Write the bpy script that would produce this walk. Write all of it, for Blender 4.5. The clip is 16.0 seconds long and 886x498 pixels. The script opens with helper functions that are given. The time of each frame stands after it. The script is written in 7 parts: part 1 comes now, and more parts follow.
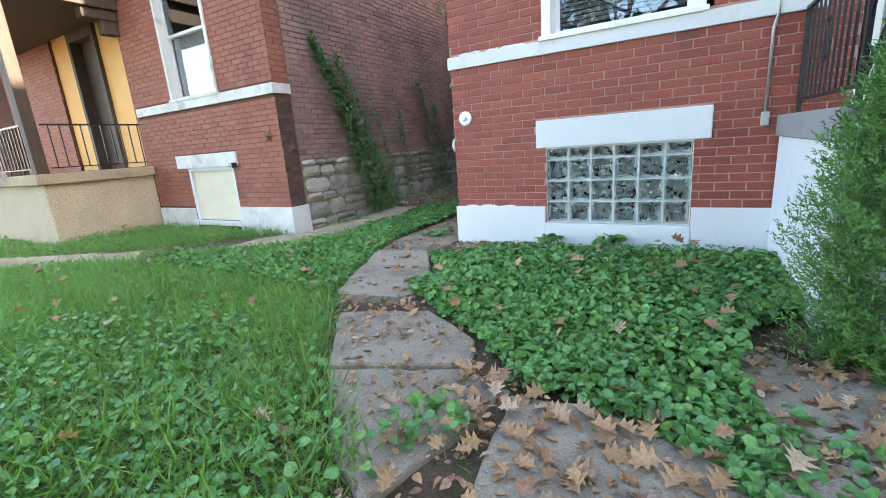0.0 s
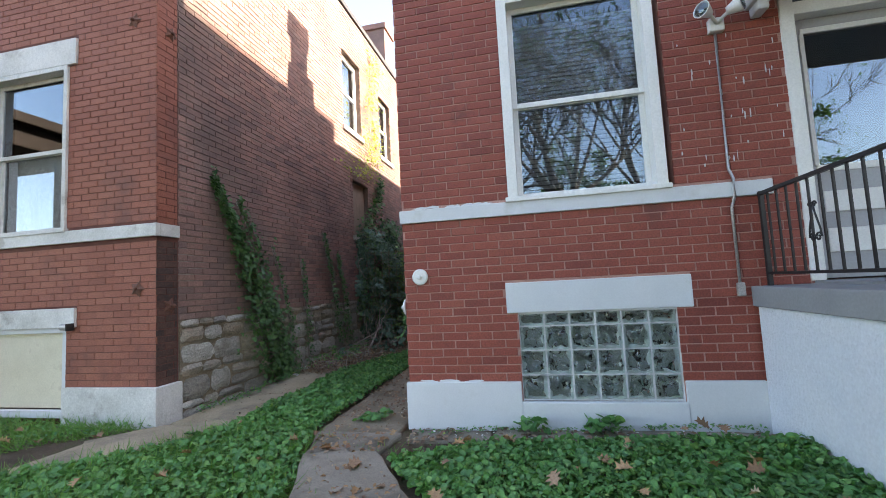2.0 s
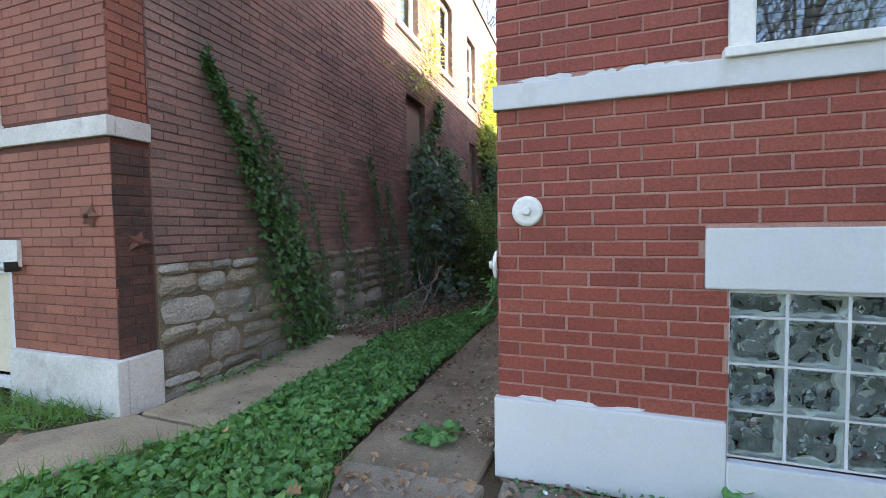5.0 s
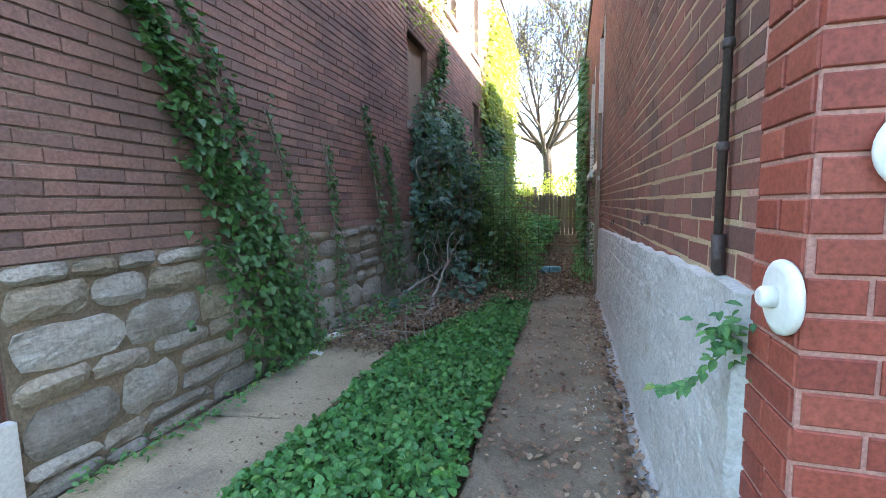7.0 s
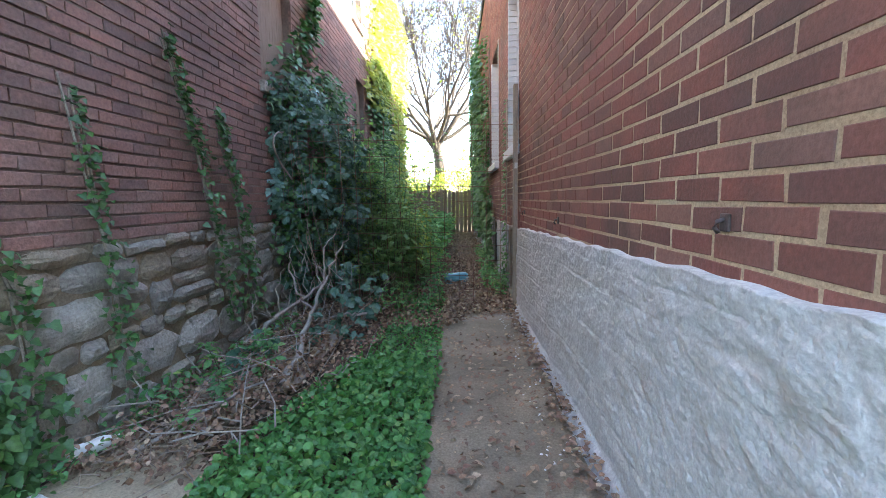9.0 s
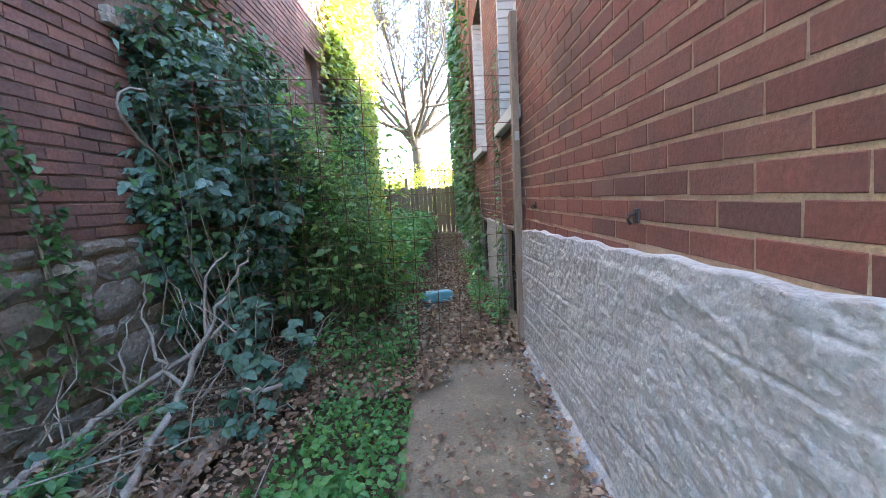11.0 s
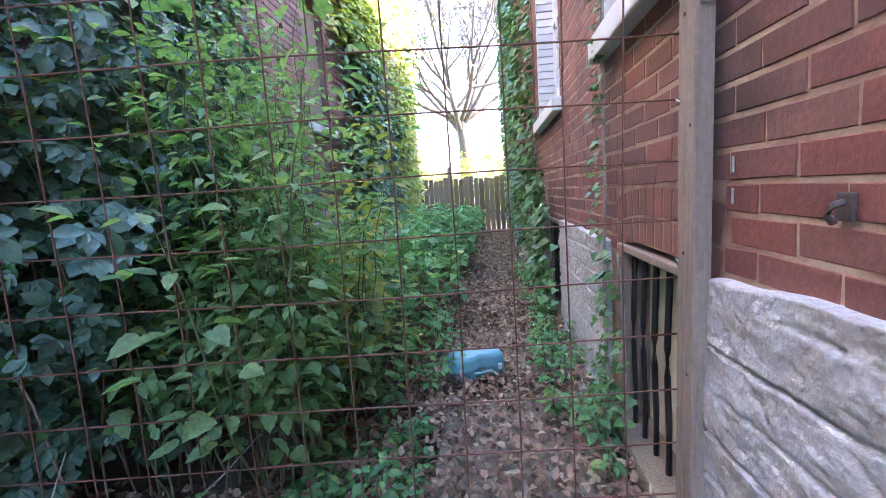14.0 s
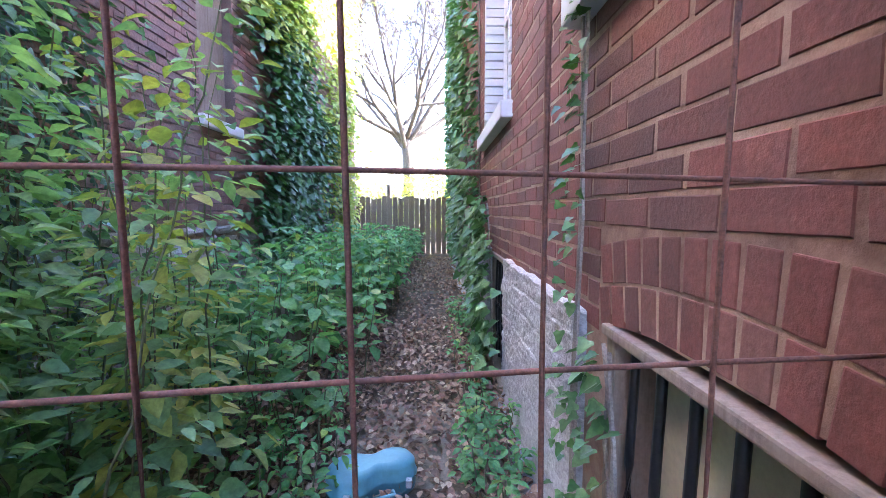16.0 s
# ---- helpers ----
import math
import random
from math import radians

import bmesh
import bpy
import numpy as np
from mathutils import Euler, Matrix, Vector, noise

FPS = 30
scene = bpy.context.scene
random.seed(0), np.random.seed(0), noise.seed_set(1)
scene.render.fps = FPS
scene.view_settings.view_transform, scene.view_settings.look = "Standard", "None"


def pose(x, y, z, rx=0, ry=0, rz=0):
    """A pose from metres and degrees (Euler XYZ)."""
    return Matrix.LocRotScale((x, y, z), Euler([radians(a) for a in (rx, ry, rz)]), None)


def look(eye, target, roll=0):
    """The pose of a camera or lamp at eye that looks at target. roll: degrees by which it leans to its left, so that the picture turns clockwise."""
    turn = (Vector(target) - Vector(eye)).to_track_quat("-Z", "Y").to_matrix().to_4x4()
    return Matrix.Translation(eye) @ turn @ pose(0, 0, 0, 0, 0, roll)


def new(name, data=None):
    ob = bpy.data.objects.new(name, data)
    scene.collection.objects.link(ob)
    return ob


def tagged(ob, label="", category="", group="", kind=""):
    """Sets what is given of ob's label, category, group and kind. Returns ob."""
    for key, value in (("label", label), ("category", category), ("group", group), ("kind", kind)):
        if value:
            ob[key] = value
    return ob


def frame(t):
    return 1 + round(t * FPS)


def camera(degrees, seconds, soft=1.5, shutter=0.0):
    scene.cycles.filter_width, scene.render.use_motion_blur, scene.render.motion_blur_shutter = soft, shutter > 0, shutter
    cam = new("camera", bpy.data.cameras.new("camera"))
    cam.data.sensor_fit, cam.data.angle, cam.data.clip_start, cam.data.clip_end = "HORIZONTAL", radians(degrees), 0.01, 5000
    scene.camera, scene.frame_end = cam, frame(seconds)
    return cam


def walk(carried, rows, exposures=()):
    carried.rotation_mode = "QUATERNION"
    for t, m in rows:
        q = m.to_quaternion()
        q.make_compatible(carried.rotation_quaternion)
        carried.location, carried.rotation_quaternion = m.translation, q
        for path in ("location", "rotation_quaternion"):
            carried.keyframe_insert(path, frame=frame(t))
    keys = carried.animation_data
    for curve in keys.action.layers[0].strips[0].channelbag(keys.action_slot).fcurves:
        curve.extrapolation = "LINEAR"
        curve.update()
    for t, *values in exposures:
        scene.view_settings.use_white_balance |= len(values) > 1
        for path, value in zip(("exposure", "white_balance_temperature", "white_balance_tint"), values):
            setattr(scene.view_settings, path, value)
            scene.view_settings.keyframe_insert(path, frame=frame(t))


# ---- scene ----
cam = camera(92.1, 16.0, soft=0.35)
METRES, EYE, TILT, LEAN, TURN = 10.22, 1.065, 0.0, 0.0, 30.5
ROWS = [
    (0.0, 0.0, 0.0, 0.0, -1.01, -13.72, 4.15),
    (0.5, -0.0167, 0.0203, 0.0095, -8.4, -3.4, 2.18),
    (1.0, -0.0402, 0.0373, 0.0166, -13.87, 5.85, 1.11),
    (1.5, -0.0532, 0.0624, 0.0128, -15.43, 5.87, 2.04),
    (2.0, -0.0651, 0.0904, 0.0164, -18.4, 4.73, 2.99),
    (2.5, -0.0794, 0.1152, 0.0181, -24.27, 3.35, 2.74),
    (3.0, -0.082, 0.136, 0.0151, -24.01, 1.65, 1.95),
    (3.5, -0.0656, 0.1633, 0.0161, -25.14, 0.98, 1.8),
    (4.0, -0.0552, 0.1956, 0.0131, -21.34, 0.62, -1.18),
    (4.5, -0.047, 0.2267, 0.0148, -11.74, -0.83, 0.46),
    (7.0, -0.0562, 0.396, 0.0159, -14.04, -6.07, 0.7),
    (7.5, -0.0465, 0.4308, 0.0163, -18.42, -6.44, 0.98),
    (8.0, -0.0396, 0.4647, 0.0151, -27.51, -6.74, 1.21),
    (10.5, 0.0451, 0.6228, 0.0089, -29.35, -6.6, 1.2),
    (11.0, 0.0707, 0.6503, 0.0064, -30.88, -6.81, 2.96),
    (11.5, 0.088, 0.6778, 0.0045, -30.68, -7.21, 1.61),
    (12.0, 0.1034, 0.7081, 0.0055, -29.16, -7.48, 2.16),
    (12.5, 0.1206, 0.7351, 0.0076, -23.04, -7.14, 2.62),
    (13.0, 0.1346, 0.7634, 0.0065, -21.77, -7.35, 3.1),
    (13.5, 0.1512, 0.7876, 0.0057, -21.99, -7.29, 4.0),
    (14.0, 0.1715, 0.8114, 0.0052, -24.23, -7.46, 3.66),
    (14.5, 0.1893, 0.8375, 0.0051, -28.92, -7.55, 3.53),
    (15.0, 0.207, 0.8542, 0.0025, -29.26, -7.65, 4.1),
    (15.5, 0.2194, 0.8656, 0.004, -28.17, -7.2, 1.55),
    (16.0, 0.2229, 0.877, 0.0071, -31.48, -5.07, 0.0),
]
walk(cam, [(t, pose(0, 0, EYE, TILT, LEAN, TURN) @ pose(METRES * x, METRES * y, METRES * z, 90 + pitch, roll, yaw)) for t, x, y, z, yaw, pitch, roll in ROWS],
     [(0.0, 3.35, 7300, 10), (0.6, 3.00, 7400, 12), (1.2, 2.55, 7400, 13), (3.5, 2.55, 7200, 13), (4.7, 2.65, 7200, 13), (6.8, 3.38, 6400, 5), (8.0, 3.63, 6400, 8), (10.5, 4.10, 6250, 6), (12.5, 4.45, 5950, 9), (14.5, 4.80, 5680, 20), (16.0, 4.75, 5450, 22)])

# ---- world, sun, exposure ----
SUN_ELEV, SUN_AZ = radians(33), radians(4)          # azimuth from +x towards +y
world = bpy.data.worlds.new("sky")
scene.world = world
world.use_nodes = True
wn = world.node_tree
sky = wn.nodes.new("ShaderNodeTexSky")
sky.sky_type, sky.sun_disc = "NISHITA", False
sky.sun_elevation, sky.sun_rotation = SUN_ELEV, radians(90) - SUN_AZ
sky.air_density, sky.dust_density, sky.ozone_density = 1.0, 1.2, 1.0
wn.links.new(sky.outputs[0], wn.nodes["Background"].inputs[0])
wn.nodes["Background"].inputs[1].default_value = 0.15
sun_data = bpy.data.lights.new("sun", "SUN")
sun_data.energy, sun_data.angle, sun_data.color = 5.0, radians(0.5), (1.0, 0.93, 0.82)
sun = new("sun", sun_data)
to_sun = Vector((math.cos(SUN_ELEV) * math.cos(SUN_AZ), math.cos(SUN_ELEV) * math.sin(SUN_AZ), math.sin(SUN_ELEV)))
sun.matrix_world = look(to_sun * 60, (0, 0, 0))


# ---- materials ----
def ramp(nt, fac, stops):
    r = nt.nodes.new("ShaderNodeValToRGB")
    while len(r.color_ramp.elements) < len(stops):
        r.color_ramp.elements.new(0.5)
    for e, (p, c) in zip(r.color_ramp.elements, stops):
        e.position, e.color = p, (*c, 1)
    nt.links.new(fac, r.inputs[0])
    return r.outputs[0]


def noise_tex(nt, scale, detail=6.0, rough=0.6, stretch=None):
    geo = nt.nodes.new("ShaderNodeNewGeometry")
    src = geo.outputs["Position"]
    if stretch:
        m = nt.nodes.new("ShaderNodeMapping")
        m.inputs["Scale"].default_value = stretch
        nt.links.new(src, m.inputs[0])
        src = m.outputs[0]
    n = nt.nodes.new("ShaderNodeTexNoise")
    n.inputs["Scale"].default_value, n.inputs["Detail"].default_value, n.inputs["Roughness"].default_value = scale, detail, rough
    nt.links.new(src, n.inputs["Vector"])
    return n.outputs["Fac"]


def mix(nt, fac, a, b, blend="MIX"):
    m = nt.nodes.new("ShaderNodeMix")
    m.data_type, m.blend_type = "RGBA", blend
    for sock, v in ((m.inputs[0], fac), (m.inputs[6], a), (m.inputs[7], b)):
        if isinstance(v, (int, float)):
            sock.default_value = v
        elif isinstance(v, tuple):
            sock.default_value = (*v, 1)
        else:
            nt.links.new(v, sock)
    return m.outputs[2]


def mat(name, stops, scale=3.0, rough=0.8, grain=60.0, bump=0.3, bump_dist=0.004, rnd="", rnd_stops=None, rnd_mix=0.6,
        stain=None, stain_scale=1.2, stain_at=(0.5, 0.7), metal=0.0, leaf=0.0, spec=0.4, stretch=None, lump=0.0, lump_scale=4.0, contrast=0.8):
    """Large colour variation by a ramp over noise, per-piece colour, stains, fine grain and relief."""
    m = bpy.data.materials.new(name)
    m.use_nodes = True
    nt = m.node_tree
    p = nt.nodes["Principled BSDF"]
    n1 = noise_tex(nt, scale, stretch=stretch)
    k = len(stops)
    col = ramp(nt, n1, [(0.3 + 0.4 * i / max(1, k - 1), c) for i, c in enumerate(stops)])
    if rnd:
        if rnd == "object":
            r = nt.nodes.new("ShaderNodeObjectInfo").outputs["Random"]
        else:
            r = nt.nodes.new("ShaderNodeNewGeometry").outputs["Random Per Island"]
        kk = len(rnd_stops)
        rc = ramp(nt, r, [(i / max(1, kk - 1), c) for i, c in enumerate(rnd_stops)])
        col = mix(nt, rnd_mix, col, rc)
    fine = noise_tex(nt, grain, 5.0, 0.65)
    g = ramp(nt, fine, [(0.28, (0.55, 0.55, 0.55)), (0.72, (1.4, 1.4, 1.4))])
    col = mix(nt, contrast, col, g, "MULTIPLY")
    if stain:
        sn = noise_tex(nt, stain_scale, 8.0, 0.65)
        sf = ramp(nt, sn, [(stain_at[0], (0, 0, 0)), (stain_at[1], (1, 1, 1))])
        col = mix(nt, sf, col, stain)
    nt.links.new(col, p.inputs["Base Color"])
    p.inputs["Roughness"].default_value, p.inputs["Metallic"].default_value = rough, metal
    p.inputs["Specular IOR Level"].default_value = spec
    if bump:
        b = nt.nodes.new("ShaderNodeBump")
        b.inputs["Strength"].default_value, b.inputs["Distance"].default_value = bump, bump_dist
        nt.links.new(fine, b.inputs["Height"])
        last = b.outputs[0]
        if lump:
            b2 = nt.nodes.new("ShaderNodeBump")
            b2.inputs["Strength"].default_value, b2.inputs["Distance"].default_value = lump, 0.03
            nt.links.new(noise_tex(nt, lump_scale, 4.0, 0.5, stretch), b2.inputs["Height"])
            nt.links.new(last, b2.inputs["Normal"])
            last = b2.outputs[0]
        nt.links.new(last, p.inputs["Normal"])
    if leaf:
        t = nt.nodes.new("ShaderNodeBsdfTranslucent")
        bright = mix(nt, 1.0, col, (1.5, 1.6, 0.7), "MULTIPLY")
        nt.links.new(bright, t.inputs[0])
        mx = nt.nodes.new("ShaderNodeMixShader")
        mx.inputs[0].default_value = leaf
        nt.links.new(p.outputs[0], mx.inputs[1])
        nt.links.new(t.outputs[0], mx.inputs[2])
        nt.links.new(mx.outputs[0], nt.nodes["Material Output"].inputs[0])
    return m


RED = [(0.20, 0.045, 0.030), (0.25, 0.058, 0.040), (0.30, 0.075, 0.050)]
RED_R = [(0.16, 0.036, 0.028), (0.25, 0.055, 0.038), (0.29, 0.07, 0.045), (0.22, 0.05, 0.036), (0.32, 0.09, 0.06)]
brick_face = mat("painted red face brick", RED, 2.0, 0.62, 90, 0.25, 0.003, "island", RED_R, 0.55, (0.10, 0.035, 0.03), 1.6, (0.62, 0.78))
brick_face_piece = mat("painted red face brick, single", RED, 2.0, 0.62, 90, 0.25, 0.003, "object", RED_R, 0.55, (0.10, 0.035, 0.03), 1.6, (0.62, 0.78))
SOFT = [(0.158, 0.061, 0.049), (0.205, 0.077, 0.059), (0.237, 0.099, 0.080)]
SOFT_R = [(0.123, 0.050, 0.040), (0.231, 0.071, 0.050), (0.255, 0.099, 0.074), (0.193, 0.061, 0.048), (0.216, 0.121, 0.092), (0.216, 0.075, 0.059), (0.154, 0.054, 0.044), (0.085, 0.050, 0.044), (0.235, 0.085, 0.062), (0.17, 0.105, 0.085)]
brick_side = mat("soft red common brick", SOFT, 1.5, 0.85, 70, 0.5, 0.006, "island", SOFT_R, 0.6, (0.075, 0.048, 0.040), 1.5, (0.48, 0.72), contrast=0.5)
brick_side_piece = mat("soft red common brick, single", SOFT, 1.5, 0.85, 70, 0.5, 0.006, "object", SOFT_R, 0.6, (0.075, 0.048, 0.040), 1.5, (0.48, 0.72), contrast=0.5)
OLD = [(0.222, 0.128, 0.108), (0.296, 0.173, 0.147), (0.369, 0.239, 0.205)]
OLD_R = [(0.080, 0.065, 0.064), (0.296, 0.152, 0.121), (0.369, 0.203, 0.159), (0.222, 0.128, 0.108), (0.296, 0.203, 0.173), (0.320, 0.160, 0.132), (0.246, 0.145, 0.121), (0.100, 0.081, 0.076)]
brick_old = mat("weathered brown brick", OLD, 0.8, 0.9, 60, 0.6, 0.006, "island", OLD_R, 0.5, (0.13, 0.095, 0.085), 0.75, (0.44, 0.74))
brick_old_piece = mat("weathered brown brick, single", OLD, 0.8, 0.9, 60, 0.6, 0.006, "object", OLD_R, 0.5, (0.13, 0.095, 0.085), 0.75, (0.44, 0.74))
WARM = [(0.224, 0.075, 0.049), (0.269, 0.095, 0.063), (0.314, 0.120, 0.077)]
WARM_R = [(0.197, 0.066, 0.044), (0.287, 0.095, 0.058), (0.323, 0.120, 0.077), (0.251, 0.085, 0.058)]
brick_warm = mat("smooth orange red face brick", WARM, 1.2, 0.75, 80, 0.25, 0.003, "island", WARM_R, 0.5, (0.10, 0.05, 0.045), 0.9, (0.58, 0.8))
SOOT = [(0.045, 0.030, 0.026), (0.075, 0.046, 0.038), (0.13, 0.062, 0.048)]
brick_soot_piece = mat("soot-blackened face brick, single", SOOT, 5.0, 0.85, 60, 0.4, 0.004, "object", [(0.04, 0.030, 0.028), (0.09, 0.05, 0.04), (0.16, 0.07, 0.05)], 0.4)
brick_warm_piece = mat("smooth orange red face brick, single", WARM, 1.2, 0.75, 80, 0.25, 0.003, "object", WARM_R, 0.5, (0.10, 0.05, 0.045), 0.9, (0.58, 0.8))
mortar_pink = mat("pinkish mortar", [(0.370, 0.185, 0.150), (0.458, 0.264, 0.220)], 3, 0.9, 120, 0.4)
mortar_red = mat("dark red mortar", [(0.10, 0.035, 0.028), (0.15, 0.06, 0.045)], 3, 0.95, 120, 0.4)
def repointed(name):
    """Buff joints where the wall was repointed, worn red-brown joints beyond, with a ragged border."""
    m = mat(name, [(0.29, 0.18, 0.115), (0.40, 0.285, 0.18), (0.48, 0.37, 0.245)], 0.9, 0.95, 120, 0.6)
    nt = m.node_tree
    p = nt.nodes["Principled BSDF"]
    new_col = p.inputs["Base Color"].links[0].from_socket
    old_col = ramp(nt, noise_tex(nt, 2.3, 6.0, 0.7), [(0.36, (0.15, 0.085, 0.06)), (0.50, (0.31, 0.20, 0.14)), (0.64, (0.45, 0.345, 0.24))])
    xyz = nt.nodes.new("ShaderNodeSeparateXYZ")
    nt.links.new(nt.nodes.new("ShaderNodeNewGeometry").outputs["Position"], xyz.inputs[0])
    edge = nt.nodes.new("ShaderNodeMath")
    edge.operation = "MULTIPLY_ADD"
    edge.inputs[1].default_value = 3.2
    nt.links.new(noise_tex(nt, 1.1, 3.0, 0.5), edge.inputs[0])
    nt.links.new(xyz.outputs[1], edge.inputs[2])
    at_ = nt.nodes.new("ShaderNodeMapRange")
    at_.inputs[1].default_value, at_.inputs[2].default_value = 7.6, 8.7
    nt.links.new(edge.outputs[0], at_.inputs[0])
    nt.links.new(mix(nt, at_.outputs[0], new_col, old_col), p.inputs["Base Color"])
    return m


mortar_side = repointed("side wall mortar")
mortar_grey = mat("grey brown mortar", [(0.075, 0.051, 0.042), (0.152, 0.107, 0.088), (0.320, 0.262, 0.220)], 1.2, 0.95, 110, 0.6)
white_paint = mat("white masonry paint", [(0.570, 0.580, 0.588), (0.631, 0.636, 0.640)], 2.5, 0.7, 80, 0.3, 0.003, stain=(0.432, 0.415, 0.372), stain_scale=2.2, stain_at=(0.58, 0.8), contrast=0.1)
old_white = mat("grimy old white paint", [(0.46, 0.45, 0.42), (0.58, 0.57, 0.54), (0.64, 0.63, 0.60)], 2.5, 0.75, 60, 0.4, 0.004, stain=(0.25, 0.22, 0.19), stain_scale=3, stain_at=(0.56, 0.74), contrast=0.4)
white_frame = mat("white vinyl frame", [(0.707, 0.699, 0.666), (0.763, 0.754, 0.720)], 3, 0.4, 60, 0.1, contrast=0.2)
plaster = mat("whitewashed rough stone", [(0.394, 0.380, 0.364), (0.449, 0.441, 0.433), (0.485, 0.476, 0.467)], 4.5, 0.92, 75, 0.6, 0.008,
              stain=(0.34, 0.305, 0.265), stain_scale=5.5, stain_at=(0.53, 0.78), lump=0.4, lump_scale=30, contrast=0.5, spec=0.2)
stone = mat("grey limestone rubble", [(0.215, 0.188, 0.148), (0.310, 0.280, 0.234), (0.391, 0.358, 0.301)], 2.2, 0.9, 48, 1.0, 0.014, "island",
            [(0.141, 0.127, 0.110), (0.329, 0.310, 0.278), (0.282, 0.222, 0.146), (0.470, 0.451, 0.409), (0.195, 0.180, 0.157), (0.313, 0.260, 0.190)], 0.75, (0.157, 0.138, 0.102), 3.4, (0.50, 0.70), stretch=(2.0, 2.0, 7.0), lump=0.5, lump_scale=6)
stone_piece = mat("grey limestone rubble, single", [(0.215, 0.188, 0.148), (0.310, 0.280, 0.234), (0.391, 0.358, 0.301)], 2.2, 0.9, 48, 1.0, 0.014, "object",
            [(0.141, 0.127, 0.110), (0.329, 0.310, 0.278), (0.282, 0.222, 0.146), (0.470, 0.451, 0.409), (0.195, 0.180, 0.157), (0.313, 0.260, 0.190)], 0.75, (0.157, 0.138, 0.102), 3.4, (0.50, 0.70), stretch=(2.0, 2.0, 7.0), lump=0.5, lump_scale=6)
stone_mortar = mat("tan lime mortar", [(0.152, 0.116, 0.081), (0.259, 0.211, 0.148)], 2, 0.95, 60, 0.8, 0.01)
concrete_front = mat("old brown grey concrete", [(0.186, 0.157, 0.119), (0.255, 0.218, 0.167), (0.323, 0.280, 0.220)], 2.0, 0.9, 110, 0.7, 0.006,
                     stain=(0.10, 0.085, 0.06), stain_scale=1.8, stain_at=(0.5, 0.68))
chip_white = mat("flaked white paint", [(0.6, 0.59, 0.57), (0.7, 0.69, 0.67)], 4, 0.8, 60, 0.2)
concrete = mat("worn concrete", [(0.240, 0.187, 0.122), (0.329, 0.260, 0.170), (0.400, 0.315, 0.211)], 1.5, 0.9, 90, 0.5, 0.004,
               stain=(0.12, 0.105, 0.085), stain_scale=1.4, stain_at=(0.52, 0.72))
concrete_dark = mat("mossy dark concrete", [(0.149, 0.121, 0.081), (0.210, 0.170, 0.118), (0.287, 0.234, 0.161)], 2.2, 0.9, 90, 0.7, 0.006,
                    stain=(0.34, 0.30, 0.235), stain_scale=1.3, stain_at=(0.56, 0.72))
soil = mat("dark soil with litter", [(0.058, 0.042, 0.026), (0.111, 0.078, 0.049), (0.078, 0.085, 0.033)], 2.5, 0.95, 70, 0.9, 0.02)
grey_paint = mat("grey porch paint", [(0.22, 0.225, 0.235), (0.27, 0.275, 0.285)], 3, 0.6, 60, 0.3, contrast=0.2)
stucco_white = mat("white painted stucco", [(0.662, 0.699, 0.754), (0.718, 0.745, 0.782)], 3, 0.8, 45, 1.0, 0.016, stain=(0.460, 0.451, 0.423), stain_scale=2, stain_at=(0.66, 0.82), contrast=0.2)
tan_stucco = mat("tan parged concrete", [(0.36, 0.29, 0.20), (0.45, 0.37, 0.27)], 1.2, 0.9, 40, 0.4, stain=(0.25, 0.2, 0.15), stain_scale=1, stain_at=(0.6, 0.8))
black_iron = mat("black painted iron", [(0.012, 0.012, 0.013), (0.02, 0.02, 0.022)], 5, 0.4, 80, 0.2)
rust = mat("rusty wire", [(0.105, 0.056, 0.043), (0.195, 0.088, 0.060), (0.135, 0.080, 0.068)], 30, 0.75, 300, 0.4, 0.001, metal=0.4)
grey_metal = mat("galvanised conduit", [(0.42, 0.40, 0.39), (0.5, 0.48, 0.46)], 6, 0.45, 100, 0.2, metal=0.6)
dark_pipe = mat("dark painted iron pipe", [(0.045, 0.035, 0.033), (0.08, 0.055, 0.05)], 4, 0.6, 80, 0.4)
old_wood = mat("weathered grey wood", [(0.163, 0.122, 0.091), (0.255, 0.200, 0.155), (0.207, 0.155, 0.118)], 5, 0.85, 60, 0.5, 0.003, stretch=(8, 8, 0.7), contrast=0.35)
fence_wood = mat("weathered fence boards", [(0.15, 0.11, 0.075), (0.25, 0.19, 0.14)], 4, 0.9, 60, 0.5, rnd="object", rnd_stops=[(0.14, 0.10, 0.07), (0.28, 0.22, 0.17)], stretch=(6, 6, 0.7))
dark_wood = mat("dark stained wood", [(0.035, 0.022, 0.016), (0.07, 0.045, 0.03)], 4, 0.7, 60, 0.4, stretch=(8, 8, 0.8))
ochre = mat("ochre painted board", [(0.62, 0.33, 0.10), (0.68, 0.38, 0.13)], 2, 0.7, 50, 0.2, contrast=0.2)
cream = mat("cream painted board", [(0.60, 0.54, 0.40), (0.68, 0.62, 0.48)], 3, 0.7, 60, 0.3, stain=(0.42, 0.34, 0.24), stain_scale=3, stain_at=(0.58, 0.75), contrast=0.2)
roof_felt = mat("dark roofing", [(0.05, 0.05, 0.055), (0.08, 0.08, 0.085)], 2, 0.9, 60, 0.4)
teal = mat("teal plastic", [(0.10, 0.25, 0.29), (0.13, 0.30, 0.34)], 4, 0.4, 60, 0.15, stain=(0.10, 0.20, 0.20), stain_scale=8, stain_at=(0.6, 0.75), contrast=0.2)
rubber = mat("black rubber", [(0.015, 0.015, 0.015), (0.03, 0.03, 0.03)], 5, 0.6, 60, 0.2)
grey_door = mat("grey door paint", [(0.34, 0.34, 0.35), (0.40, 0.40, 0.41)], 2, 0.5, 60, 0.15, contrast=0.2)
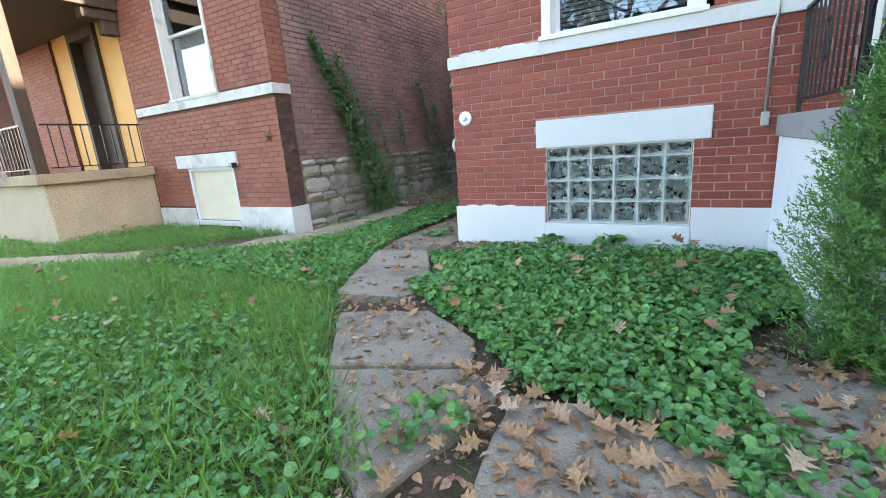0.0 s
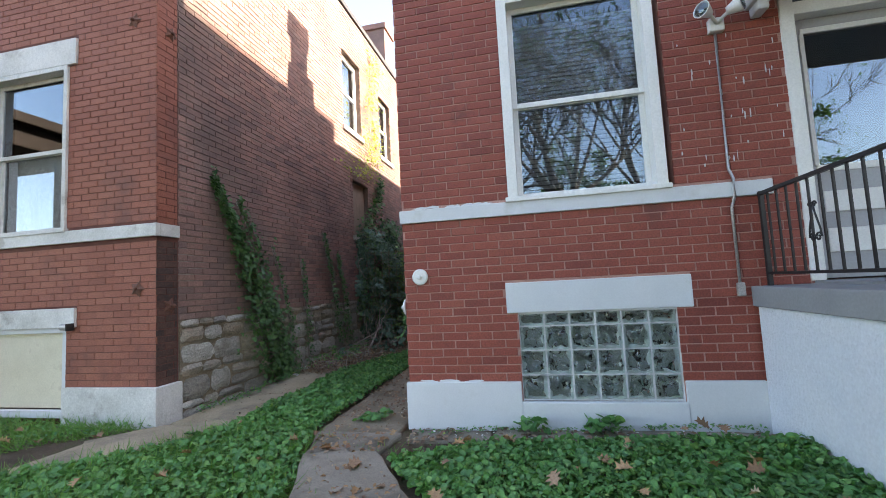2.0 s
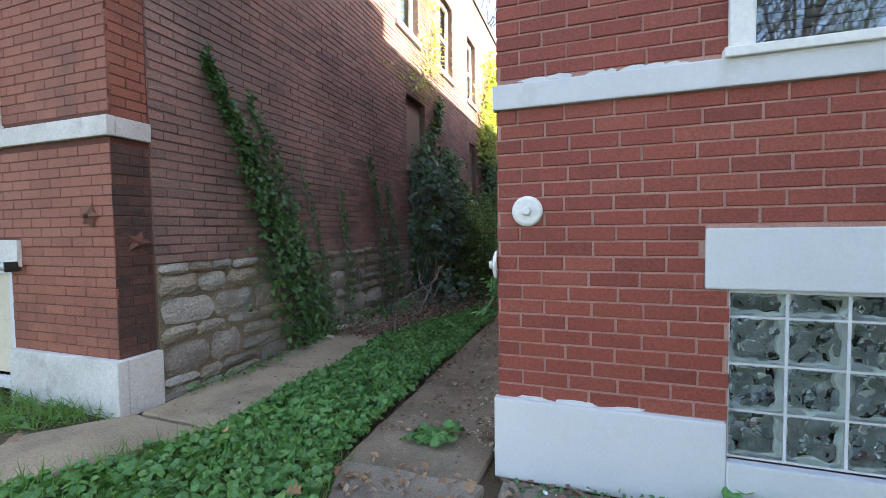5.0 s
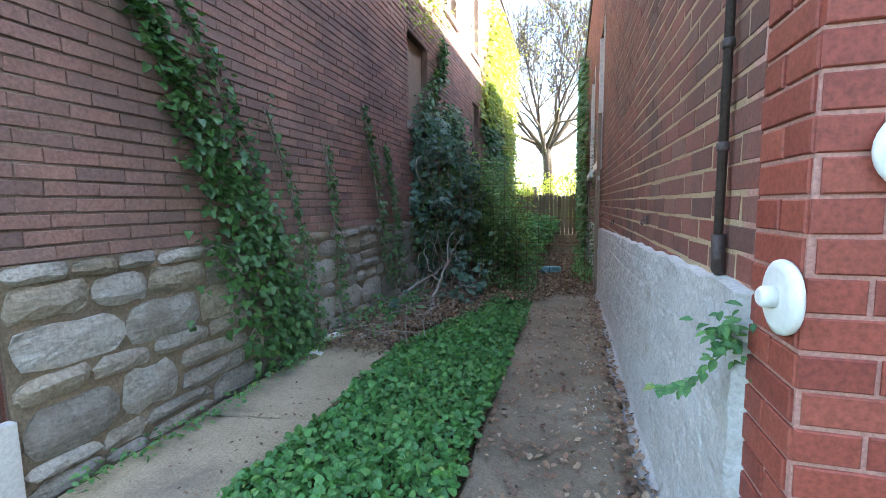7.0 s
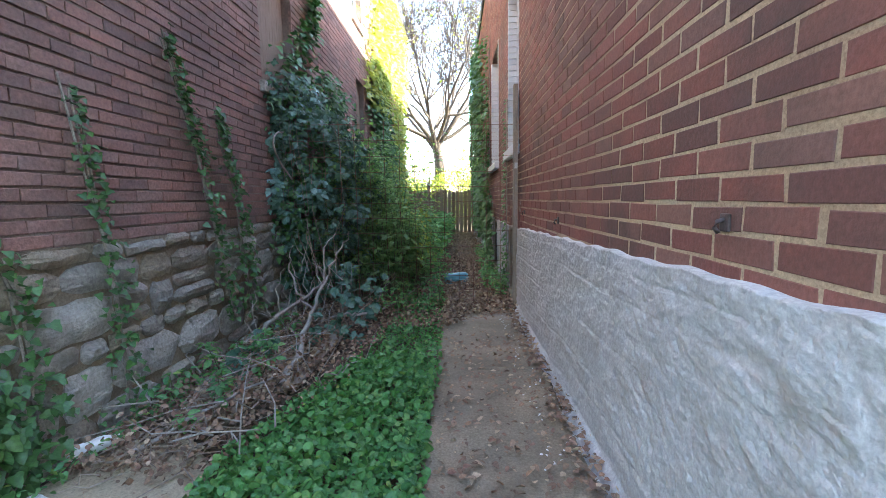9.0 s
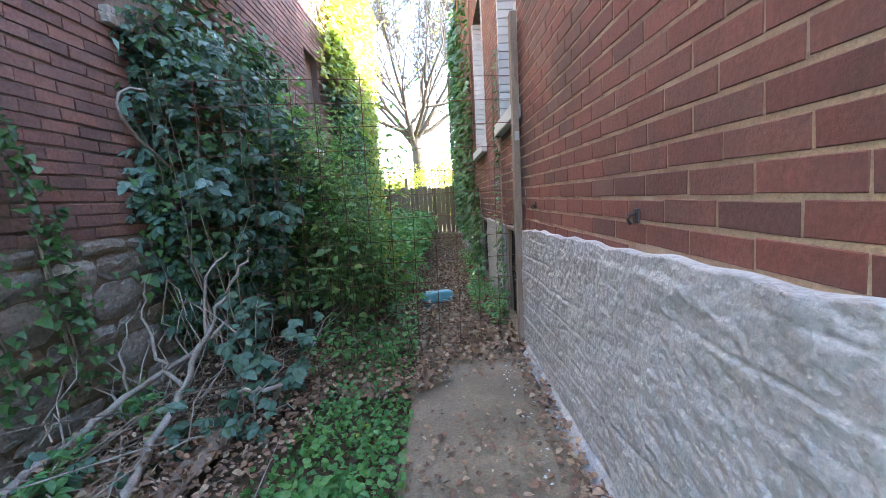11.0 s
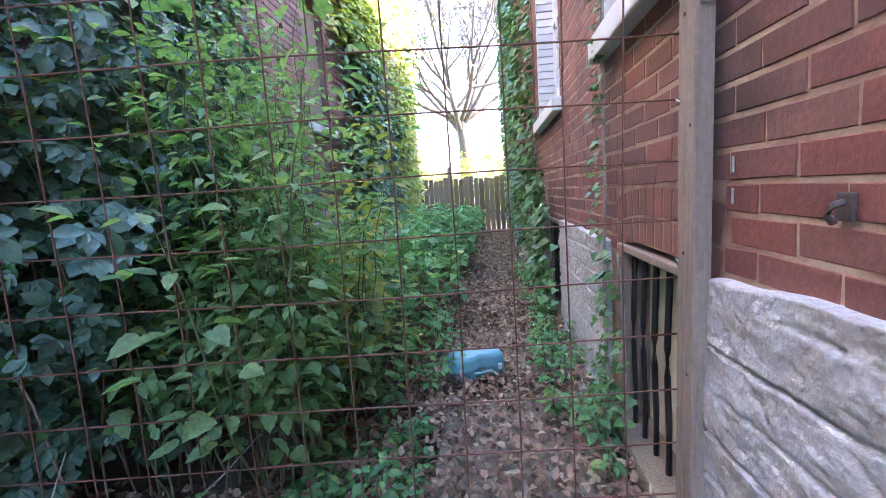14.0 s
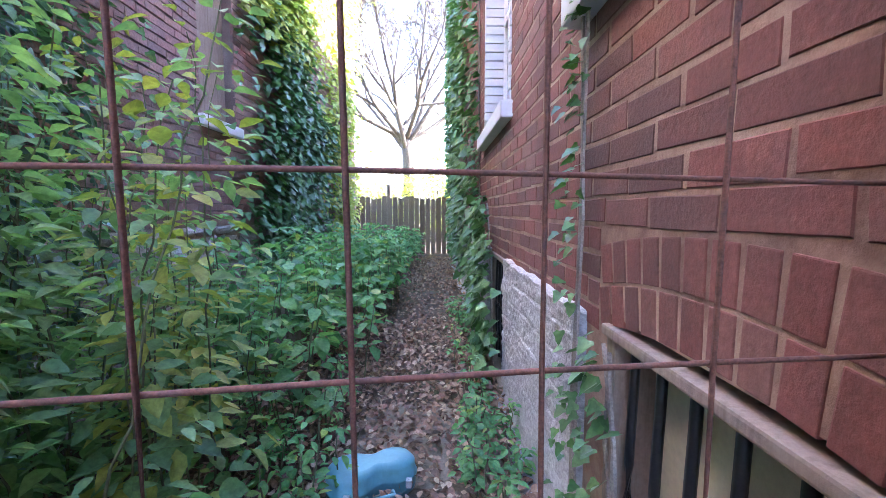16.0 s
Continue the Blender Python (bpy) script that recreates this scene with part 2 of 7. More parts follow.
# indoor darkness put into the colour of the sheets behind windows
unlit_room_dark = mat("dark colour for unlit interior", [(0.055, 0.057, 0.058), (0.08, 0.082, 0.084)], 2, 0.9, 40, 0.1)
curtain = mat("pale curtain", [(0.715, 0.700, 0.662), (0.845, 0.818, 0.787)], 3, 0.9, 40, 0.2)
blind_grey = mat("dusty grey blind", [(0.300, 0.300, 0.300), (0.390, 0.390, 0.375)], 3, 0.8, 40, 0.2)
bark = mat("grey brown bark", [(0.068, 0.053, 0.041), (0.112, 0.094, 0.075)], 4, 0.95, 40, 0.8, 0.015, stretch=(5, 5, 1))
dead_stick = mat("bleached dead wood", [(0.20, 0.165, 0.135), (0.40, 0.36, 0.31)], 9, 0.9, 120, 0.5)
GREEN = [(0.054, 0.149, 0.043), (0.084, 0.219, 0.054), (0.122, 0.297, 0.068)]
violet_leaf = mat("violet leaf", GREEN, 1.5, 0.5, 60, 0.2, 0.001, "island", [(0.056, 0.168, 0.069), (0.094, 0.252, 0.078), (0.140, 0.336, 0.098), (0.094, 0.218, 0.088), (0.206, 0.370, 0.098)], 0.65, leaf=0.22)
grass_mat = mat("lawn grass", [(0.083, 0.190, 0.047), (0.138, 0.298, 0.074)], 1.0, 0.5, 40, 0, rnd="island", rnd_stops=[(0.083, 0.199, 0.053), (0.156, 0.332, 0.084), (0.110, 0.249, 0.063), (0.276, 0.315, 0.125)], rnd_mix=0.6, leaf=0.35)
ivy_leaf = mat("ivy leaf", [(0.044, 0.110, 0.034), (0.072, 0.165, 0.048)], 2.0, 0.42, 60, 0.2, 0.001, "island", [(0.027, 0.075, 0.026), (0.061, 0.150, 0.043), (0.099, 0.210, 0.058), (0.044, 0.110, 0.043), (0.078, 0.170, 0.048)], 0.7, leaf=0.22)
creeper_leaf = mat("blue green creeper leaf", [(0.041, 0.094, 0.064), (0.074, 0.148, 0.104)], 2.0, 0.42, 60, 0.2, 0.001, "island", [(0.029, 0.070, 0.044), (0.074, 0.152, 0.112), (0.053, 0.123, 0.068), (0.123, 0.213, 0.168), (0.041, 0.098, 0.060), (0.098, 0.164, 0.080)], 0.75, leaf=0.18)
# pale blue in the base colour imitates sky reflected on the leaves
creeper_sheen = mat("blue green creeper leaf with painted sky sheen", [(0.10, 0.19, 0.16), (0.16, 0.27, 0.23)], 2.0, 0.36, 60, 0.2, 0.001, "island", [(0.09, 0.18, 0.15), (0.20, 0.33, 0.30), (0.14, 0.25, 0.20), (0.24, 0.36, 0.34)], 0.7, leaf=0.2, spec=0.5)
sapling_leaf = mat("light sapling leaf", [(0.112, 0.216, 0.098), (0.173, 0.290, 0.133)], 1.5, 0.5, 60, 0.2, 0.001, "island", [(0.086, 0.183, 0.089), (0.173, 0.299, 0.133), (0.234, 0.348, 0.151), (0.138, 0.249, 0.124)], 0.7, leaf=0.45)
green_stem = mat("green brown stem", [(0.09, 0.10, 0.045), (0.14, 0.15, 0.07)], 6, 0.7, 60, 0.2)
weed_leaf = mat("weed leaf", GREEN, 1.5, 0.5, 60, 0.2, 0.001, "island", [(0.063, 0.168, 0.088), (0.120, 0.265, 0.128), (0.178, 0.335, 0.151), (0.089, 0.211, 0.122), (0.131, 0.276, 0.128), (0.188, 0.356, 0.151), (0.094, 0.233, 0.116), (0.376, 0.432, 0.139)], 0.75, leaf=0.42)
# autumn yellow on tree, shrubs and weeds; on wall ivy it paints sunlight
gold_leaf = mat("yellow leaf, autumn colour and painted sun gold", [(0.22, 0.27, 0.06), (0.32, 0.34, 0.08)], 0.6, 0.55, 60, 0.1, 0.001, "island", [(0.12, 0.22, 0.06), (0.28, 0.33, 0.08), (0.38, 0.36, 0.08), (0.18, 0.27, 0.07)], 0.6, leaf=0.35)
dead_leaf = mat("dry brown leaf", [(0.233, 0.135, 0.069), (0.350, 0.214, 0.115)], 5, 0.8, 90, 0.3, 0.002, "island", [(0.148, 0.079, 0.052), (0.339, 0.192, 0.092), (0.444, 0.281, 0.149), (0.264, 0.135, 0.092), (0.508, 0.406, 0.276)], 0.7, leaf=0.12)
litter_leaf = mat("brown leaf litter", [(0.144, 0.086, 0.057), (0.236, 0.133, 0.089)], 5, 0.85, 90, 0.3, 0.002, "island", [(0.078, 0.060, 0.046), (0.224, 0.140, 0.092), (0.341, 0.226, 0.145), (0.144, 0.100, 0.073), (0.236, 0.126, 0.089), (0.524, 0.412, 0.285), (0.288, 0.199, 0.139)], 0.75, leaf=0.08)
cedar_leaf = mat("cedar spray", [(0.058, 0.152, 0.038), (0.105, 0.234, 0.058)], 3.0, 0.6, 60, 0.2, 0.001, "island", [(0.041, 0.117, 0.038), (0.094, 0.222, 0.058), (0.140, 0.281, 0.076)], 0.6, leaf=0.15)


def glass_mat(name, tint=(1, 1, 1), rough=0.0):
    m = bpy.data.materials.new(name)
    m.use_nodes = True
    p = m.node_tree.nodes["Principled BSDF"]
    p.inputs["Base Color"].default_value = (*tint, 1)
    p.inputs["Roughness"].default_value = rough
    p.inputs["Transmission Weight"].default_value = 1.0
    p.inputs["IOR"].default_value = 1.5
    return m


def glazing_mat(name):
    """Coated window glass over a dark room: strong mirror sheen, thin body."""
    m = glass_mat(name, (0.50, 0.53, 0.55))
    p = m.node_tree.nodes["Principled BSDF"]
    p.inputs["IOR"].default_value = 1.95
    p.inputs["Specular Tint"].default_value = (0.72, 0.86, 1.0, 1)
    return m


window_glass = glazing_mat("window glass")
block_glass = glass_mat("wavy glass block", (0.88, 0.95, 0.93), 0.05)
block_back = mat("grey room behind the glass blocks", [(0.221, 0.246, 0.238), (0.340, 0.374, 0.357)], 9, 0.9, 40, 0.1)
block_edge = mat("cast glass edge", [(0.391, 0.460, 0.437), (0.529, 0.598, 0.564)], 6, 0.3, 60, 0.1, contrast=0.2)
nt_ = block_glass.node_tree
bb = nt_.nodes.new("ShaderNodeBump")
bb.inputs["Strength"].default_value, bb.inputs["Distance"].default_value = 1.0, 0.09
nt_.links.new(noise_tex(nt_, 15, 1.0, 0.45), bb.inputs["Height"])
nt_.links.new(bb.outputs[0], nt_.nodes["Principled BSDF"].inputs["Normal"])


# ---- building helpers ----
def thing(name, label, category, at=(0, 0, 0), kind="", group=""):
    return tagged(place(new(name), at), label, category, group, kind)


def place(ob, at):
    ob.location = at
    return ob


def part(name, bm, material, parent, label=""):
    me = bpy.data.meshes.new(name)
    bm.to_mesh(me)
    bm.free()
    me.materials.append(material)
    ob = new(name, me)
    if parent:
        ob.parent = parent
        if parent.parent:
            root = parent.location + parent.parent.location
        else:
            root = parent.location
        ob.location = -root
    if label:
        ob["label"] = label
    return ob


def tri_mesh(name, verts, tris, material, parent=None, smooth=False):
    """A mesh from arrays of corners and triangles."""
    me = bpy.data.meshes.new(name)
    v, t = np.asarray(verts, np.float32), np.asarray(tris, np.int32)
    me.vertices.add(len(v))
    me.vertices.foreach_set("co", v.ravel())
    me.loops.add(t.size)
    me.loops.foreach_set("vertex_index", t.ravel())
    me.polygons.add(len(t))
    me.polygons.foreach_set("loop_start", np.arange(0, t.size, 3, dtype=np.int32))
    me.polygons.foreach_set("use_smooth", np.full(len(t), smooth))
    me.update(calc_edges=True)
    me.validate()
    me.materials.append(material)
    ob = new(name, me)
    if parent:
        ob.parent = parent
        ob.location = -parent.location
    return ob


def boxes(specs, bevel=0.0):
    """A bmesh of boxes ((x0, y0, z0), (x1, y1, z1)), edges bevelled."""
    bm = bmesh.new()
    for lo, hi in specs:
        c = [(a + b) / 2 for a, b in zip(lo, hi)]
        s = [abs(b - a) for a, b in zip(lo, hi)]
        bmesh.ops.create_cube(bm, size=1, matrix=Matrix.Translation(c) @ Matrix.Diagonal((*s, 1)))
    if bevel:
        bmesh.ops.bevel(bm, geom=bm.edges[:], offset=bevel, segments=2, affect="EDGES", profile=0.6)
    return bm


def rods(paths, radius, sides=8, taper=None):
    """A bmesh of round rods along lists of points."""
    bm = bmesh.new()
    for pts in paths:
        pts = [Vector(p) for p in pts]
        rings = []
        for i, p in enumerate(pts):
            d = (pts[min(i + 1, len(pts) - 1)] - pts[max(i - 1, 0)]).normalized()
            q = d.to_track_quat("Z", "Y")
            r = radius if taper is None else radius + (taper - radius) * i / max(1, len(pts) - 1)
            rings.append([bm.verts.new(p + q @ Vector((r * math.cos(a), r * math.sin(a), 0))) for a in [2 * math.pi * k / sides for k in range(sides)]])
        for a, b in zip(rings, rings[1:]):
            for k in range(sides):
                f = bm.faces.new((a[k], a[(k + 1) % sides], b[(k + 1) % sides], b[k]))
                f.smooth = True
        bm.faces.new(rings[0][::-1])
        bm.faces.new(rings[-1])
    return bm


def lathe(profile, centre, axis, sides=24):
    """A turned bmesh: profile of (radius, height) round an axis."""
    bm = bmesh.new()
    q = Vector(axis).to_track_quat("Z", "Y")
    rings = [[bm.verts.new(Vector(centre) + q @ Vector((r * math.cos(2 * math.pi * k / sides), r * math.sin(2 * math.pi * k / sides), h))) for k in range(sides)] for r, h in profile]
    for a, b in zip(rings, rings[1:]):
        for k in range(sides):
            bm.faces.new((a[k], a[(k + 1) % sides], b[(k + 1) % sides], b[k])).smooth = True
    bm.faces.new(rings[0][::-1])
    bm.faces.new(rings[-1])
    return bm


def holed(u0, u1, z0, z1, holes):
    """Rectangles that fill u0..u1, z0..z1 but for the holes."""
    us = sorted({u0, u1, *[min(max(h[i], u0), u1) for h in holes for i in (0, 1)]})
    out = []
    for a, b in zip(us, us[1:]):
        m = (a + b) / 2
        z = z0
        for h in sorted([h for h in holes if h[0] < m < h[1]], key=lambda h: h[2]):
            if h[2] > z:
                out.append((a, b, z, min(h[2], z1)))
            z = max(z, h[3])
        if z < z1:
            out.append((a, b, z, z1))
    return out


def brick_spans(length, z0, z1, holes, bw, bh, joint, rng, head=None):
    """The spans (u0, u1, za, zb) of all bricks of a running-bond wall."""
    out = []
    head = joint if head is None else head
    k, z = 0, z0
    while z + bh <= z1 + 1e-6:
        za, zb = z + joint / 2, z + bh - joint / 2
        cut = [h for h in holes if h[2] < zb - 0.3 * bh and h[3] > za + 0.3 * bh]
        u = -(bw / 2 if k % 2 else 0) + rng.uniform(-0.012, 0.012)
        while u < length:
            spans = [(max(u + head / 2, 0), min(u + bw - head / 2, length))]
            for h in cut:
                spans = [s for a, b in spans for s in ((a, min(b, h[0])), (max(a, h[1]), b)) if s[1] - s[0] > 0.02]
            out += [(a, b, za, zb) for a, b in spans if b - a > 0.02]
            u += bw
        z += bh
        k += 1
    return out


PIECE_T = []
for a, b in ((0, 4), (4, 8)):
    for k in range(4):
        k2 = (k + 1) % 4
        PIECE_T += [(a + k, a + k2, b + k2), (a + k, b + k2, b + k)]
PIECE_T += [(8, 9, 10), (8, 10, 11)]
PIECE_T = np.array(PIECE_T)


def piece_verts(u0, u1, z0, z1, depth, proud, ch):
    """Twelve corners of a chamfered piece in (u, out, z)."""
    v = []
    for d, i in ((-depth, 0), (proud - ch, 0), (proud, ch)):
        v += [(u0 + i, d, z0 + i), (u1 - i, d, z0 + i), (u1 - i, d, z1 - i), (u0 + i, d, z1 - i)]
    return np.array(v)


def to_world(v, origin, along, out):
    o, a, n = (np.array(w, float) for w in (origin, along, out))
    return o + v[:, :1] * a + v[:, 1:2] * n + v[:, 2:3] * np.array([0, 0, 1.0])


def lay(owner, name, spans, origin, along, out, material, piece_material, near, proud=0.006, depth=0.02, ch=0.003, seed=1, jitter=0.0015, cap=300, wobble=0.0008):
    """Lays bricks: those in the near stretch as single parts, the rest joined."""
    rng = random.Random(seed)
    joined, tris, singles = [], [], []
    flip = np.cross(along, out)[2] > 0
    t0 = PIECE_T[:, ::-1] if flip else PIECE_T

    def worn(v):
        for c in range(4):
            v[c::4, 0] += rng.uniform(-wobble, wobble)
            v[c::4, 2] += rng.uniform(-wobble, wobble)
        return v

    for s in spans:
        pr = proud * rng.uniform(0.7, 1.25)
        if len(singles) < cap and near[0] < (s[0] + s[1]) / 2 < near[1] and near[2] < s[2] < near[3]:
            singles.append((s, pr))
        else:
            v = worn(piece_verts(*s, depth, pr, ch))
            v[:, 0] += rng.uniform(-jitter, jitter)
            v[:, 2] += rng.uniform(-jitter, jitter)
            tris.append(t0 + 12 * len(joined))
            joined.append(to_world(v, origin, along, out))
    if joined:
        rest = tri_mesh(name + "s_joined", np.concatenate(joined), np.concatenate(tris), material, owner)
        tagged(rest, kind="stuff")
    cache = {}
    for s, pr in singles:
        w, h = round(s[1] - s[0], 2), round(s[3] - s[2], 3)
        key = (w, h, rng.randrange(4))
        if key not in cache:
            v = worn(piece_verts(-w / 2, w / 2, -h / 2, h / 2, depth, proud, ch))
            me = bpy.data.meshes.new(name)
            me.from_pydata([tuple(p) for p in to_world(v, (0, 0, 0), along, out)], [], [tuple(int(i) for i in t) for t in t0])
            me.materials.append(piece_material)
            cache[key] = me
        ob = new(name, cache[key])
        mid = np.array([[(s[0] + s[1]) / 2, pr - proud, (s[2] + s[3]) / 2]])
        ob.parent = owner
        ob.location = Vector(to_world(mid, origin, along, out)[0]) - owner.location


def wall_backing(name, origin, along, out, length, z0, z1, holes, thick, material, label):
    """The body of a wall with its openings, its face at the given plane."""
    o, a, n = Vector(origin), Vector(along), Vector(out)
    specs = []
    for u0, u1, za, zb in holed(0, length, z0, z1, holes):
        p, q = o + a * u0 - n * thick, o + a * u1
        specs.append(((min(p.x, q.x), min(p.y, q.y), za), (max(p.x, q.x), max(p.y, q.y), zb)))
    ob = part(name, boxes(specs), material, None)
    return tagged(ob, label, "wall", kind="structure")


# ---- leaf helpers ----
def blade(kind):
    """Corners and triangles of one leaf: x across, y along, z up."""
    if kind == "grass":
        v = [(-0.5, 0, 0), (0.5, 0, 0), (-0.4, 0.5, 0.10), (0.4, 0.5, 0.10), (0, 1, 0.35)]
        return np.array(v), np.array([(0, 1, 3), (0, 3, 2), (2, 3, 4)])
    if kind == "round":
        out = [(0, 0.12), (0.30, 0.0), (0.50, 0.22), (0.50, 0.52), (0.30, 0.82), (0, 1.0), (-0.30, 0.82), (-0.50, 0.52), (-0.50, 0.22), (-0.30, 0.0)]
        lift = 0.16
    elif kind == "oak":
        out = [(0, 0), (0.10, 0.16), (0.34, 0.22), (0.16, 0.36), (0.46, 0.50), (0.18, 0.60), (0.34, 0.84), (0.10, 0.82), (0, 1.0),
               (-0.10, 0.82), (-0.34, 0.84), (-0.18, 0.60), (-0.46, 0.50), (-0.16, 0.36), (-0.34, 0.22), (-0.10, 0.16)]
        lift = 0.3
    elif kind == "ivy":
        out = [(0, 0.05), (0.28, 0.0), (0.48, 0.22), (0.30, 0.45), (0.22, 0.72), (0, 1.0), (-0.22, 0.72), (-0.30, 0.45), (-0.48, 0.22), (-0.28, 0.0)]
        lift = 0.12
    elif kind == "leaflet":
        out = [(0, 0), (0.12, 0.18), (0.25, 0.42), (0.28, 0.60), (0.15, 0.83), (0, 1.0), (-0.15, 0.83), (-0.28, 0.60), (-0.25, 0.42), (-0.12, 0.18)]
        lift = 0.14
    elif kind == "broad":
        out = [(0, 0), (0.20, 0.03), (0.40, 0.2), (0.36, 0.32), (0.40, 0.42), (0.28, 0.6), (0.24, 0.74), (0.09, 0.86), (0, 1.0), (-0.09, 0.86), (-0.24, 0.74), (-0.28, 0.6), (-0.40, 0.42), (-0.36, 0.32), (-0.40, 0.2), (-0.20, 0.03)]
        lift = 0.14
    else:
        out = [(0, 0), (0.26, 0.25), (0.30, 0.5), (0.16, 0.8), (0, 1.0), (-0.16, 0.8), (-0.30, 0.5), (-0.26, 0.25)]
        lift = 0.16
    v = [(0, 0.45, -0.03)] + [(x, y, lift * abs(x) * 2 - 0.12 * y * y) for x, y in out]
    k = len(out)
    return np.array(v), np.array([(0, 1 + i, 1 + (i + 1) % k) for i in range(k)])


def scatter(name, kind, at, ups, size, material, parent=None, tilt=0.5, seed=1, aspect=1.0, heading=None):
    """Leaves at points, each turned about its up direction at random and tilted."""
    rng = np.random.default_rng(seed)
    at, ups = np.asarray(at, float), np.asarray(ups, float)
    k = len(at)
    n = ups + rng.normal(0, tilt, (k, 3))
    n /= np.linalg.norm(n, axis=1, keepdims=True) + 1e-9
    h = rng.normal(0, 1, (k, 3)) if heading is None else np.asarray(heading, float) + rng.normal(0, 0.35, (k, 3))
    y = h - (h * n).sum(1, keepdims=True) * n
    y /= np.linalg.norm(y, axis=1, keepdims=True) + 1e-9
    x = np.cross(y, n)
    s = np.asarray(size if np.ndim(size) else np.full(k, size)) * rng.uniform(0.65, 1.25, k)
    v, t = blade(kind)
    bend = rng.uniform(0.4, 1.8, (k, 1, 1))
    p = at[:, None] + s[:, None, None] * (v[None, :, :1] * aspect * x[:, None] + v[None, :, 1:2] * y[:, None] + v[None, :, 2:3] * bend * n[:, None])
    tt = t[None] + (np.arange(k) * len(v))[:, None, None]
    return tri_mesh(name, p.reshape(-1, 3), tt.reshape(-1, 3), material, parent, True)


def tube_arrays(paths, sides=6):
    """Triangles of tapered tubes along lists of (point, radius)."""
    vs, ts, base = [], [], 0
    for path in paths:
        pts = np.array([p for p, r in path])
        rad = np.array([r for p, r in path])
        d = np.gradient(pts, axis=0)
        d /= np.linalg.norm(d, axis=1, keepdims=True) + 1e-9
        ref = np.where(np.abs(d[:, 2:3]) < 0.9, [[0, 0, 1.0]], [[1.0, 0, 0]])
        a = np.cross(d, ref)
        a /= np.linalg.norm(a, axis=1, keepdims=True) + 1e-9
        b = np.cross(d, a)
        ang = np.arange(sides) * 2 * np.pi / sides
        ring = pts[:, None] + rad[:, None, None] * (np.cos(ang)[None, :, None] * a[:, None] + np.sin(ang)[None, :, None] * b[:, None])
        vs.append(ring.reshape(-1, 3))
        k = len(pts)
        for i in range(k - 1):
            for j in range(sides):
                j2 = (j + 1) % sides
                p, q, r, s = base + i * sides + j, base + i * sides + j2, base + (i + 1) * sides + j2, base + (i + 1) * sides + j
                ts += [(p, q, r), (p, r, s)]
        base += k * sides
    return np.concatenate(vs), np.array(ts)


def branch(rng, p, d, length, r, level, out, tips, spread=0.6, up=0.15, kids=(3, 5)):
    """Grows one limb and its side limbs into out."""
    k = 6
    path = [(np.array(p, float), r)]
    q, dd = np.array(p, float), np.array(d, float)
    for i in range(k):
        dd = dd + rng.normal(0, 0.13, 3) + np.array([0, 0, up * 0.25])
        dd /= np.linalg.norm(dd)
        q = q + dd * length / k
        path.append((q.copy(), r * (1 - 0.75 * (i + 1) / k)))
    out.append(path)
    tips.append(q)
    if level > 0:
        for _ in range(rng.integers(kids[0], kids[1] + 1)):
            i = rng.integers(2, k + 1)
            nd = dd + rng.normal(0, spread, 3)
            nd /= np.linalg.norm(nd)
            branch(rng, path[i][0], nd, length * rng.uniform(0.45, 0.75), max(path[i][1] * 0.8, 0.017), level - 1, out, tips, spread, up, kids)


def ground_z(x, y):
    """Height of the soil: the front bed is a little higher than the alley."""
    x, y = np.asarray(x, float), np.asarray(y, float)
    f = np.clip((4.3 - y) / 0.8, 0, 1) * np.clip((y - 1.6) / 1.0, 0, 1)
    bed = f * np.clip((x + 1.9) / 0.5, 0, 1) * 0.08
    lawn = f * np.clip((-4.2 - x) / 1.0, 0, 1) * 0.06
    bump = 0.012 * np.sin(3.1 * x + 1.3 * y) * np.cos(2.3 * y - x) + 0.008 * np.sin(7 * x) * np.cos(6 * y)
    near = np.clip(1 - np.hypot(x + 3, y - 6) / 25, 0, 1)
    return bed + lawn + bump * near - 0.012


# ---- plan, in metres ----
F = 4.075            # front plane of the red house
XR = -2.155          # its side wall on the gangway
NF = 3.99            # front plane of the neighbour
XN = -4.68           # its side wall on the gangway
MESH_Y = 9.187        # wire panel across the gangway
FENCE_Y = 20.4

# ---- ground: one sheet to the horizon ----
gx = np.array([-900, -300, -100, -40, -20, *np.arange(-14, 4.01, 0.15), 8, 20, 40, 100, 300, 900.0])
gy = np.array([-900, -300, -100, -40, -15, *np.arange(-4, 21.01, 0.15), 26, 40, 100, 300, 900.0])
gX, gY = np.meshgrid(gx, gy)
gv = np.stack([gX.ravel(), gY.ravel(), ground_z(gX, gY).ravel()], 1)
w_ = len(gx)
gi = (np.arange(len(gy) - 1)[:, None] * w_ + np.arange(w_ - 1)).ravel()
gt = np.concatenate([np.stack([gi, gi + 1, gi + w_ + 1], 1), np.stack([gi, gi + w_ + 1, gi + w_], 1)])
ground = tagged(tri_mesh("ground", gv, gt, soil, smooth=True), "dark soil with thin grass and leaf litter", "ground", kind="structure")


